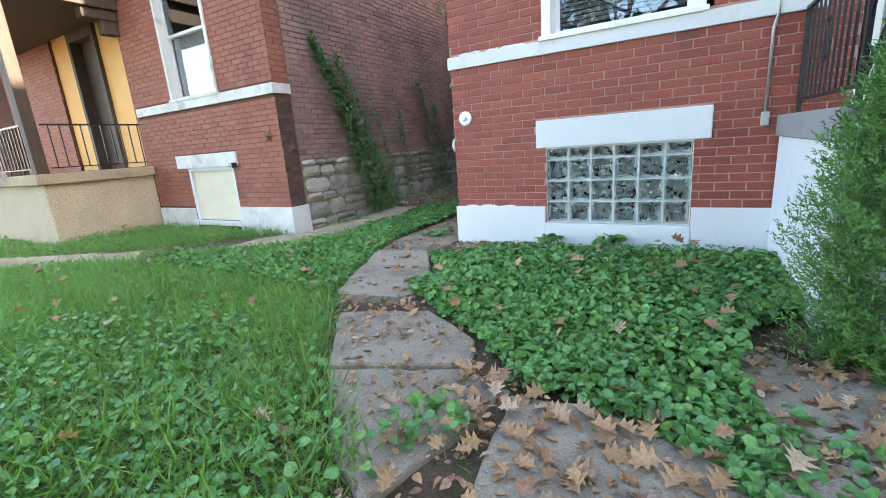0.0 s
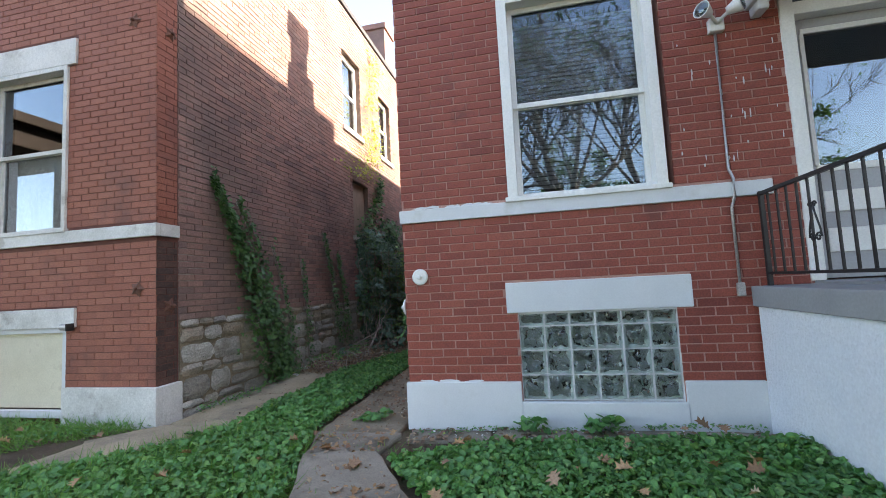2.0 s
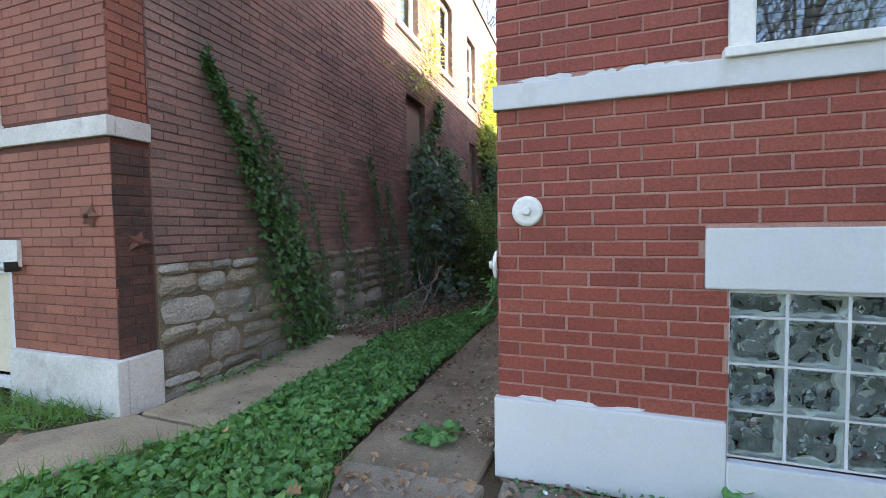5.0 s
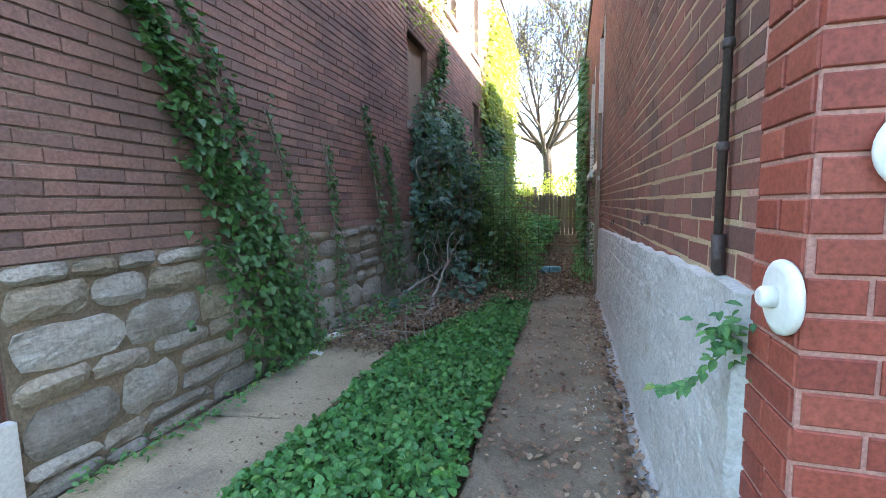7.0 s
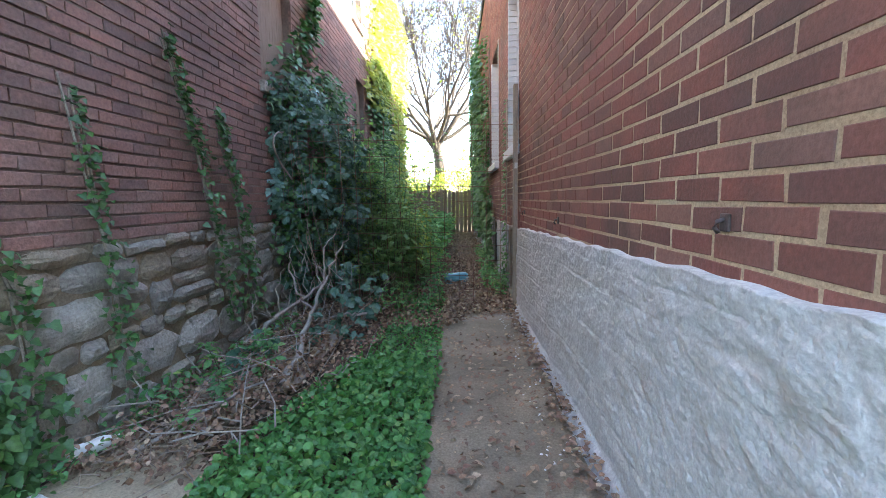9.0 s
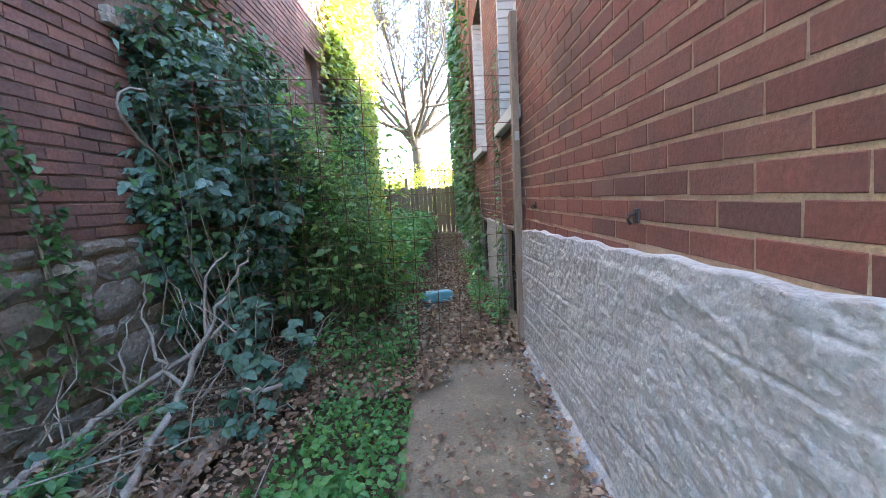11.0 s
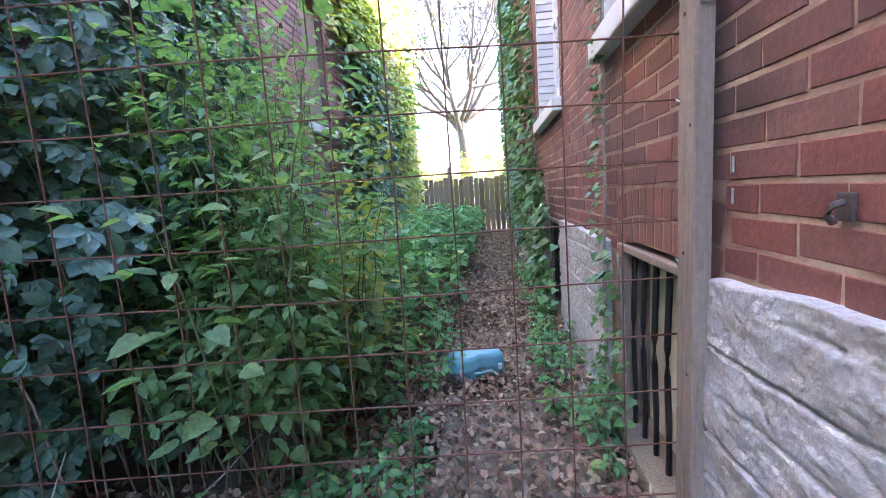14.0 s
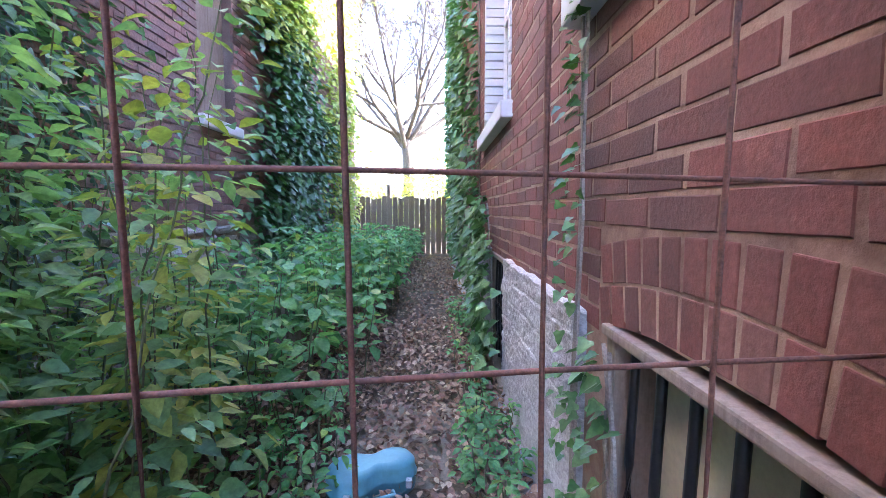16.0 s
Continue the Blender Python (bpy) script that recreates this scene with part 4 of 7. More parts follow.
for k in range(4):
    z0 = 1.16 + 0.58 * k
    part("scroll", rods([face_scroll((0.64, 2.7), (0.64, 2.45), z0)], 0.0075, 6), black_iron, pst)
    part("scroll", rods([face_scroll((0.64, 2.45), (0.893, 2.462), z0)], 0.0075, 6), black_iron, pst)

door = thing("door_1", "grey front door with a large glass light in white frame", "door", (1.35, F + 0.1, 1.12), kind="structure")
part("door_frame", boxes([((0.925, F - 0.02, 1.12), (1.02, F + 0.16, 3.9)), ((1.86, F - 0.02, 1.12), (2.02, F + 0.16, 3.9)), ((1.02, F - 0.01, 3.14), (1.86, F + 0.16, 3.24)), ((0.925, F - 0.02, 3.84), (3.9, F + 0.16, 3.92)), ((2.98, F - 0.02, 1.12), (3.85, F + 0.16, 3.84))], 0.006), white_frame, door)
for x0 in (1.02, 2.06):
    leaf_ = part("door_leaf", boxes([*[((x0 + a, F + 0.09, c), (x0 + b, F + 0.135, d)) for a, b, c, d in holed(0, 0.83 if x0 < 2 else 0.9, 1.13, 3.14, [(0.1, 0.72, 1.98, 3.02)])]], 0.002), grey_door, door, "grey painted door leaf")
    part("glazing_trim", boxes([((x0 + 0.08, F + 0.08, 1.93), (x0 + 0.74, F + 0.095, 1.98)), ((x0 + 0.08, F + 0.08, 3.02), (x0 + 0.74, F + 0.095, 3.06)), ((x0 + 0.07, F + 0.08, 1.98), (x0 + 0.1, F + 0.095, 3.02)), ((x0 + 0.72, F + 0.08, 1.98), (x0 + 0.75, F + 0.095, 3.02))], 0.003), white_frame, leaf_)
    part("panel", boxes([((x0 + 0.1, F + 0.075, 1.62), (x0 + 0.72, F + 0.092, 1.78)), ((x0 + 0.1, F + 0.075, 1.32), (x0 + 0.72, F + 0.092, 1.5))], 0.006), white_frame, leaf_)
    pn = part("pane", boxes([((x0 + 0.1, F + 0.105, 1.98), (x0 + 0.72, F + 0.111, 3.02))]), window_glass, leaf_)
    pn.visible_shadow = False
    tr = part("transom", boxes([((x0, F + 0.1, 3.24), (x0 + 0.86, F + 0.106, 3.84))]), window_glass, door)
    tr.visible_shadow = False

# ---- gangway windows of the red house ----
def gang_window(name, y0, y1, z0, z1, label):
    """A tall window in the gangway wall with white brick jambs and a stone sill."""
    w = thing(name, label, "window", (XR, (y0 + y1) / 2, z0), kind="structure")
    part("window_sill", boxes([((XR - 0.07, y0 - 0.06, z0 - 0.1), (XR + 0.2, y1 + 0.06, z0))], 0.01), white_paint, w, "white painted stone sill")
    part("window_frame", boxes([((XR + 0.14, y0, z0), (XR + 0.2, y0 + 0.06, z1)), ((XR + 0.14, y1 - 0.06, z0), (XR + 0.2, y1, z1)), ((XR + 0.14, y0 + 0.06, z1 - 0.06), (XR + 0.2, y1 - 0.06, z1)), ((XR + 0.14, y0 + 0.06, (z0 + z1) / 2 - 0.025), (XR + 0.2, y1 - 0.06, (z0 + z1) / 2 + 0.025))], 0.004), white_frame, w)
    pn = part("pane", boxes([((XR + 0.17, y0 + 0.05, z0), (XR + 0.176, y1 - 0.05, z1 - 0.05))]), window_glass, w)
    pn.visible_shadow = False
    for yy in (y0 - 0.004, y1 - 0.056):
        for k in range(int((z1 - z0) / 0.07)):
            part("jamb_brick", boxes([((XR - 0.012, yy, z0 + 0.07 * k + 0.004), (XR + 0.14, yy + 0.06, z0 + 0.07 * k + 0.064))]), white_paint, w)
    # dark sheet close behind the pane, its colour stands for indoor shade
    part("backing", boxes([((XR + 0.26, y0 - 0.1, z0 - 0.1), (XR + 0.27, y1 + 0.1, z1 + 0.1))]), unlit_room_dark, w)


gang_window("window_3", F + 5.15, F + 6.03, 1.76, 3.6, "tall side window with white painted brick jambs")
gang_window("window_4", F + 7.3, F + 8.55, 1.76, 3.6, "tall side window with white painted brick jambs")


def barred_window(name, y0, y1, z1, bars, label):
    """A basement window in the gangway wall, boarded and barred."""
    w = thing(name, label, "window", (XR, (y0 + y1) / 2, 0.1), kind="structure")
    part("board", boxes([((XR + 0.10, y0, 0.02), (XR + 0.12, y1, z1 + 0.1))]), cream, w, "cream painted board")
    part("head", boxes([((XR - 0.02, y0, z1 - 0.005), (XR + 0.1, y1, z1 + 0.022))], 0.006), old_wood, w, "weathered head rail")
    part("side_post", boxes([((XR - 0.005, y1 - 0.05, 0.02), (XR + 0.1, y1, z1 - 0.005))], 0.006), old_wood, w)
    part("kerb", boxes([((XR - 0.06, y0 - 0.1, -0.05), (XR + 0.1, y1 + 0.1, 0.1))], 0.02), concrete_dark, w)
    for y in np.linspace(y0 + 0.05, y1 - 0.1, bars):
        part("bar", rods([[(XR + 0.02 + 0.004 * math.sin(9 * z), y, z) for z in np.linspace(0.08, z1, 9)]], 0.011, 6), black_iron, w)
    return w


barred_window("window_5", F + 5.12, F + 5.84, 0.84, 6, "basement window behind black iron bars, boarded inside")
barred_window("window_6", F + 7.35, F + 8.0, 0.82, 5, "dark barred basement window overgrown with vines")

# arch of upright bricks over the barred window
arch = thing("brick_arch", "segmental arch of two rows of upright red bricks", "arch", (XR, F + 5.48, 0.84), kind="structure")
ARCH_Y, ARCH_R, ARCH_C = F + 5.465, 1.9, -1.012
for row in range(2):
    for i in range(12):
        a = (i - 5.5) * 0.0374 / (1 + 0.055 * row)
        r0 = ARCH_R + 0.003 + row * 0.105
        bm = boxes([((-0.0025, -0.0305, 0), (0.06, 0.0305, 0.098))], 0.003)
        bmesh.ops.transform(bm, matrix=Matrix.Translation((XR, ARCH_Y + r0 * math.sin(a), ARCH_C + r0 * math.cos(a))) @ Matrix.Rotation(-a, 4, "X"), verts=bm.verts[:])
        part("brick", bm, brick_side_piece, arch)

# wooden post and wire panel
post = thing("fence_post", "weathered grey wooden post standing against the brick wall", "post", (XR - 0.045, 9.15, 0))
part("timber", boxes([((XR - 0.068, 9.110, -0.05), (XR - 0.024, 9.198, 2.35))], 0.005), old_wood, post)
for z in (0.5, 0.9, 1.3, 1.62):
    part("staple", rods([[(XR - 0.066, 9.186, z), (XR - 0.074, 9.192, z + 0.01), (XR - 0.066, 9.196, z)]], 0.003, 6), grey_metal, post)
part("hinge", boxes([((XR - 0.06, 9.100, 1.5), (XR - 0.03, 9.112, 1.56))], 0.003), grey_metal, post)
for y, z in ((9.135, 0.62), (9.16, 0.93), (9.13, 1.24), (9.165, 1.5)):
    part("knot", lathe([(0.006, 0.0), (0.0045, 0.002), (0.002, 0.0026)], (XR - 0.0675, y, z), (-1, 0, 0), 10), dark_wood, post, "dark knot")
def mesh_y(x):
    """The wire panel stands slightly askew."""
    return MESH_Y + 0.12 * (x + 2.65)


panel = thing("wire_fence", "rusty welded wire panel fence across the gangway", "fence", (-3.3, MESH_Y, 0))
for i in range(-12, 4):
    x = -2.65 + 0.152 * i
    if -4.5 < x < XR - 0.06:
        part("wire", rods([[(x + 0.004 * math.sin(3 * z + i), mesh_y(x) + 0.006 * math.sin(2 * z), z) for z in np.linspace(0.02, 2.0, 9)]], 0.0025, 6), rust, panel)
for j in range(-7, 6):
    z = 1.164 + 0.16 * j
    part("wire", rods([[(x, mesh_y(x) + 0.006 * math.sin(2 * z) + 0.005, z + 0.004 * math.sin(4 * x + j)) for x in np.linspace(-4.5, XR - 0.01, 15)]], 0.0025, 6), rust, panel)

# iron hook and brackets on the gangway wall
for y, z in ((5.65, 1.125), (7.38, 1.045), (8.75, 1.056)):
    hook = thing("wall_hook", "rusty iron hook set in a soot-stained brick joint", "hook", (XR, y, z), group="iron hooks along the side wall")
    part("plate", boxes([((XR - 0.012, y - 0.018, z - 0.02), (XR - 0.004, y + 0.018, z + 0.025))], 0.004), dark_pipe, hook)
    part("prong", rods([[(XR - 0.01, y, z + 0.01), (XR - 0.028, y, z + 0.005), (XR - 0.033, y, z - 0.01), (XR - 0.024, y, z - 0.022)]], 0.006, 6), dark_pipe, hook)
for z in (1.07, 1.14):
    clip_ = thing("wall_clip", "small grey metal clip on the brick", "clip", (XR, 9.06, z), group="metal clips by the post")
    part("strap", boxes([((XR - 0.010, 9.058, z - 0.018), (XR - 0.005, 9.063, z + 0.018))], 0.002), grey_metal, clip_)

# instrument case
case = thing("instrument_case", "small teal plastic instrument case lying on leaf litter", "case", (-2.838, 10.48, 0.0))
bm = bmesh.new()
ring_b, ring_t = [], []
N = 40
outline = []
for k in range(N):
    a = 2 * math.pi * k / N
    lx = 0.178 * math.cos(a)
    ly = (0.10 + 0.018 * math.cos(2 * a) - 0.02 * math.cos(a)) * math.sin(a) * (1.0 + 0.18 * abs(math.cos(a)))
    ly *= 1 - 0.34 * math.exp(-((lx - 0.02) / 0.045) ** 2)
    outline.append((lx, ly))
prof = [(0.88, 0.0), (0.97, 0.012), (1.0, 0.03), (1.0, 0.065), (1.03, 0.068), (1.03, 0.078), (1.0, 0.081), (0.98, 0.12), (0.88, 0.14), (0.6, 0.146)]
rot = Matrix.Rotation(radians(23), 4, "Z")
rings = [[bm.verts.new(Vector((-2.838, 10.48, 0.02)) + rot @ Vector((x * s, y * s, z))) for x, y in outline] for s, z in prof]
for a, b in zip(rings, rings[1:]):
    for k in range(N):
        bm.faces.new((a[k], a[(k + 1) % N], b[(k + 1) % N], b[k])).smooth = True
bm.faces.new(rings[-1])
bm.faces.new(rings[0][::-1])
part("shell", bm, teal, case)
hp = [Vector((-2.838, 10.48, 0.02)) + rot @ Vector(p) for p in ((-0.05, -0.11, 0.07), (-0.05, -0.14, 0.075), (0.05, -0.14, 0.075), (0.05, -0.11, 0.07))]
part("handle", rods([[tuple(p) for p in hp]], 0.008, 6), teal, case)
for u in (-0.12, 0.12):
    c = Vector((-2.838, 10.48, 0.02)) + rot @ Vector((u, -0.095, 0.075))
    part("latch", boxes([((c.x - 0.012, c.y - 0.012, c.z - 0.016), (c.x + 0.012, c.y + 0.012, c.z + 0.016))], 0.004), grey_metal, case)

# ---- neighbour ----
NO = (-13.0, NF, 0)
nb_holes = [(6.05, 7.2, 2.0, 3.80), (6.08, 7.22, 0.17, 0.99), (2.4, 4.9, 1.08, 3.6), (6.05, 7.2, 5.15, 6.9)]
nb_front = wall_backing("wall_neighbour_front", NO, (1, 0, 0), (0, -1, 0), 13.0 + XN, -0.1, 7.6, nb_holes, 0.26, mortar_red, "red brick front wall of the older neighbour house")
nb_side_holes = [(4.46, 5.4, 4.62, 6.3), (6.6, 7.45, 4.58, 6.2), (8.7, 9.5, 4.55, 6.15), (4.8, 5.65, 2.35, 3.55), (8.82, 9.5, 2.0, 3.5)]
nb_side = wall_backing("wall_neighbour_side", (XN, NF + 0.26, 0), (0, 1, 0), (1, 0, 0), 16.0, -0.1, 7.3, [(a - 0.26, b - 0.26, c, d) for a, b, c, d in nb_side_holes], 0.3, mortar_grey, "weathered brown brick side wall of the neighbour house")
# added out of view on the right to keep sun off lawn and porches
tagged(part("wall_far_house", boxes([((9.6, -6.0, -0.1), (16.0, 9.0, 13.8))]), brick_old, None), "unseen plain brick block added to shade the front lawn", "wall", kind="structure")
tagged(part("wall_next_house", boxes([((-24.0, NF - 0.3, -0.1), (-13.6, 16.0, 7.6))], 0.03), brick_old, None), "plain brick house beyond the neighbour's porch", "wall", kind="structure")
nb_roof = tagged(part("roof", boxes([((-13.0, NF + 0.3, 7.3), (XN + 0.05, 20.3, 7.42)), ((-13.0, NF - 0.05, 7.6), (XN + 0.06, NF + 0.3, 7.75))], 0.02), roof_felt, None), "flat dark roof with parapet of the neighbour house", "roof", kind="structure")
nb_chim = tagged(part("chimney", boxes([((XN - 0.6, 11.4, 7.3), (XN - 0.02, 12.1, 8.5)), ((XN - 0.65, 11.35, 8.5), (XN + 0.03, 12.15, 8.65))], 0.01), brick_old, None), "square brick chimney on the neighbour's roof", "chimney", kind="structure")
tagged(part("wall_neighbour_far", boxes([((-13.25, NF, -0.1), (-13.0, 20.3, 7.3)), ((-13.0, 20.05, -0.1), (XN - 0.3, 20.3, 7.3))]), brick_old, None), "plain brick rear and far walls of the neighbour", "wall", kind="structure")

stone_trim("trim_band", (-8.0, NF - 0.035, 1.86), (XN + 0.03, NF + 0.02, 1.99), "white painted stone band on the neighbour's front", old_white)
stone_trim("trim_band", (XN - 0.02, NF + 0.02, 1.861), (XN + 0.029, NF + 0.26, 1.989), "white painted stone band returning round the corner", old_white)
stone_trim("trim_foot", (-5.77, NF - 0.05, 0.0), (XN + 0.05, NF + 0.02, 0.39), "white painted stone base block", old_white)
stone_trim("trim_foot", (XN - 0.02, NF + 0.02, 0.0), (XN + 0.049, NF + 0.27, 0.389), "white painted stone base block", old_white)
stone_trim("trim_foot", (-7.9, NF - 0.05, 0.0), (-6.93, NF + 0.02, 0.36), "white painted stone base block", old_white)
stone_trim("trim_lintel", (-7.16, NF - 0.03, 0.99), (-5.65, NF + 0.1, 1.19), "white painted stone lintel over the basement window", old_white)
stone_trim("trim_lintel", (-7.18, NF - 0.03, 3.80), (-5.69, NF + 0.1, 4.09), "white painted stone lintel over the window", old_white)
stone_trim("trim_sill", (-7.15, NF - 0.08, 5.0), (-5.7, NF + 0.1, 5.15), "white painted stone sill of the upper window", old_white)
sash_window("window_7", -6.95, -5.8, 1.99, 3.80, 2.9, NF, "old white double-hung window with peeling frame and curtain", 0.05, old_white)
sash_window("window_8", -6.95, -5.8, 5.15, 6.9, 6.0, NF, "old white double-hung upper window", 0.05, old_white)
for zc in (2.05, 5.2):
    tagged(part("curtain", boxes([((-6.85, NF + 0.15, zc), (-5.9, NF + 0.165, zc + 0.85))]), curtain, None), "pale cloth curtain behind the old window", "curtain")
bw = thing("window_9", "boarded basement window in a thin white frame", "window", (-6.35, NF, 0.17), kind="structure")
part("board", boxes([((-6.9, NF + 0.04, 0.17), (-5.8, NF + 0.07, 0.99))], 0.004), cream, bw)
part("window_frame", boxes([((-6.92, NF + 0.0, 0.17), (-6.87, NF + 0.06, 0.99)), ((-5.83, NF + 0.0, 0.17), (-5.78, NF + 0.06, 0.99)), ((-6.87, NF, 0.94), (-5.83, NF + 0.06, 0.99)), ((-6.95, NF - 0.06, 0.1), (-5.75, NF + 0.06, 0.17))], 0.004), white_paint, bw)


def side_window(name, y0, y1, z0, z1, label, boarded=False):
    """A window in the neighbour's gangway wall with sashes and a stone sill."""
    w = thing(name, label, "window", (XN, (y0 + y1) / 2, z0), kind="structure")
    part("window_sill", boxes([((XN - 0.1, y0 - 0.06, z0 - 0.1), (XN + 0.06, y1 + 0.06, z0))], 0.01), stone if 2.1 < z0 < 3 else white_paint, w)
    # dark sheet at the back of the opening in place of an unlit room
    part("backing", boxes([((XN - 0.29, y0, z0), (XN - 0.28, y1, z1))]), unlit_room_dark, w)
    if boarded:
        part("board", boxes([((XN - 0.12, y0, z0), (XN - 0.1, y1, z1))]), old_wood, w)
        return
    m = (z0 + z1) / 2
    part("window_frame", boxes([((XN - 0.16, y0, z0), (XN - 0.1, y0 + 0.07, z1)), ((XN - 0.16, y1 - 0.07, z0), (XN - 0.1, y1, z1)), ((XN - 0.16, y0 + 0.07, z1 - 0.1), (XN - 0.1, y1 - 0.07, z1)), ((XN - 0.16, y0 + 0.07, z0), (XN - 0.1, y1 - 0.07, z0 + 0.06)), ((XN - 0.16, y0 + 0.07, m - 0.03), (XN - 0.1, y1 - 0.07, m + 0.03))], 0.004), white_frame, w)
    for a, b in ((z0 + 0.06, m - 0.03), (m + 0.03, z1 - 0.1)):
        pn = part("pane", boxes([((XN - 0.135, y0 + 0.07, a), (XN - 0.13, y1 - 0.07, b))]), window_glass, w)
        pn.visible_shadow = False


for i, (a, b, c, d) in enumerate(nb_side_holes):
    side_window("window_%d" % (10 + i), NF + a, NF + b, c, d, "arched upper side window with old white sashes" if i < 3 else "boarded lower side window behind the vines", i >= 3)

lampbox = thing("window_alarm", "small grey metal box fixed to the white lintel", "box", (-5.70, NF - 0.03, 1.0))
part("housing", lathe([(0.028, 0.0), (0.034, 0.012), (0.034, 0.085), (0.028, 0.1)], (-5.76, NF - 0.068, 1.0), (1, 0, 0), 14), grey_metal, lampbox)
part("cap", boxes([((-5.66, NF - 0.105, 0.962), (-5.645, NF - 0.028, 1.035))], 0.004), rubber, lampbox, "black end cap")
part("bracket", boxes([((-5.79, NF - 0.04, 0.97), (-5.76, NF - 0.026, 1.03))], 0.003), grey_metal, lampbox)

# stars on tie rods
for at, axis in (((-4.95, NF - 0.008, 4.15), (0, -1, 0)), ((-4.89, NF - 0.008, 1.345), (0, -1, 0)), ((XN + 0.008, NF + 0.16, 4.05), (1, 0, 0)), ((XN + 0.008, NF + 0.15, 1.16), (1, 0, 0))):
    t = thing("anchor_plate", "rusty iron star anchor plate on the brick", "anchor", at, group="anchor plates at the corner")
    bm = bmesh.new()
    q = Vector(axis).to_track_quat("Z", "Y")
    c0 = bm.verts.new(Vector(at) + q @ Vector((0, 0, 0.03)))
    rim = [bm.verts.new(Vector(at) + q @ Vector(((0.09 if k % 2 == 0 else 0.05) * math.cos(math.pi * k / 5), (0.09 if k % 2 == 0 else 0.05) * math.sin(math.pi * k / 5), 0.004))) for k in range(10)]
    for k in range(10):
        bm.faces.new((c0, rim[k], rim[(k + 1) % 10]))
    part("star", bm, rust, t)
    part("nut", lathe([(0.018, 0.02), (0.018, 0.045), (0.01, 0.05)], at, axis, 6), rust, t)

# porch of the neighbour
np_ = thing("porch", "tan parged porch with iron railing and dark timber roof", "porch", (-10.0, 3.3, 0), kind="structure")
part("body", boxes([((-12.9, 2.5, -0.1), (-7.95, NF - 0.01, 0.92))], 0.02), tan_stucco, np_)
part("cap", boxes([((-12.95, 2.42, 0.92), (-7.88, NF - 0.01, 1.07))], 0.015), concrete, np_, "grey concrete cap")
part("porch_roof", boxes([((-12.9, 2.2, 3.45), (-7.9, NF - 0.01, 3.75)), ((-12.9, 2.1, 3.75), (-7.75, NF - 0.01, 3.9))], 0.02), dark_wood, np_, "dark timber porch roof")
part("bracket", boxes([((-8.15, 3.5, 3.3), (-7.95, NF - 0.01, 3.46)), ((-8.13, 3.75, 3.1), (-7.97, NF - 0.01, 3.31))], 0.02), dark_wood, np_)
part("post", boxes([((-8.2, 2.5, 1.07), (-8.05, 2.65, 3.46))], 0.01), dark_wood, np_, "dark timber porch post")
nr = thing("railing", "thin black iron railing along the porch edge", "railing", (-8.0, 3.2, 1.07))
part("top_rail", boxes([((-8.02, 2.66, 1.74), (-7.99, NF - 0.03, 1.765))]), black_iron, nr)
part("bottom_rail", boxes([((-8.015, 2.66, 1.14), (-7.995, NF - 0.03, 1.155))]), black_iron, nr)
for y in np.arange(2.75, NF - 0.02, 0.13):
    part("baluster", boxes([((-8.012, y - 0.007, 1.07 if y > NF - 0.15 else 1.15), (-7.998, y + 0.007, 1.75))]), black_iron, nr)
nr2 = thing("railing", "thin black iron railing along the porch front", "railing", (-10.4, 2.55, 1.07))
part("top_rail", boxes([((-12.8, 2.5, 1.74), (-8.2, 2.53, 1.765))]), black_iron, nr2)
part("bottom_rail", boxes([((-12.8, 2.505, 1.14), (-8.2, 2.525, 1.155))]), black_iron, nr2)
for x in np.arange(-12.7, -8.25, 0.13):
    part("baluster", boxes([((x - 0.007, 2.508, 1.07 if int(x * 10) % 5 == 0 else 1.15), (x + 0.007, 2.522, 1.75))]), black_iron, nr2)
nd = thing("door_2", "dark wooden door recessed between ochre boards", "door", (-9.4, NF, 1.08), kind="structure")
part("board", boxes([((-8.85, NF + 0.05, 1.08), (-8.12, NF + 0.1, 3.6)), ((-10.6, NF + 0.05, 1.08), (-9.85, NF + 0.1, 3.6))], 0.004), ochre, nd, "ochre painted board")
part("door_leaf", boxes([((-9.75, NF + 0.16, 1.08), (-8.95, NF + 0.21, 3.3))], 0.004), dark_wood, nd)
part("door_frame", boxes([((-9.85, NF - 0.01, 1.08), (-9.75, NF + 0.21, 3.6)), ((-8.95, NF - 0.01, 1.08), (-8.85, NF + 0.21, 3.6)), ((-9.75, NF - 0.01, 3.3), (-8.95, NF + 0.21, 3.6))], 0.006), dark_wood, nd)

# ---- back fence ----
bf = thing("board_fence", "weathered grey-brown board fence closing the yard", "fence", (-3.4, FENCE_Y, 0))
rngf = random.Random(5)
x = -6.2
while x < -2.0:
    h = 1.5 + rngf.uniform(-0.04, 0.05)
    part("board", boxes([((x, FENCE_Y - 0.012 + rngf.uniform(-0.006, 0.006), -0.1), (x + 0.135, FENCE_Y + 0.012, h))], 0.003), fence_wood, bf)
    x += 0.145
for xx in (-5.9, -3.9, -2.2):
    part("post", boxes([((xx, FENCE_Y + 0.02, 0), (xx + 0.1, FENCE_Y + 0.12, 1.85 if xx == -3.9 else 1.5))], 0.004), fence_wood, bf)
for z in (0.4, 1.2):
    part("rail", boxes([((-6.2, FENCE_Y + 0.014, z), (-2.0, FENCE_Y + 0.05, z + 0.08))]), fence_wood, bf)

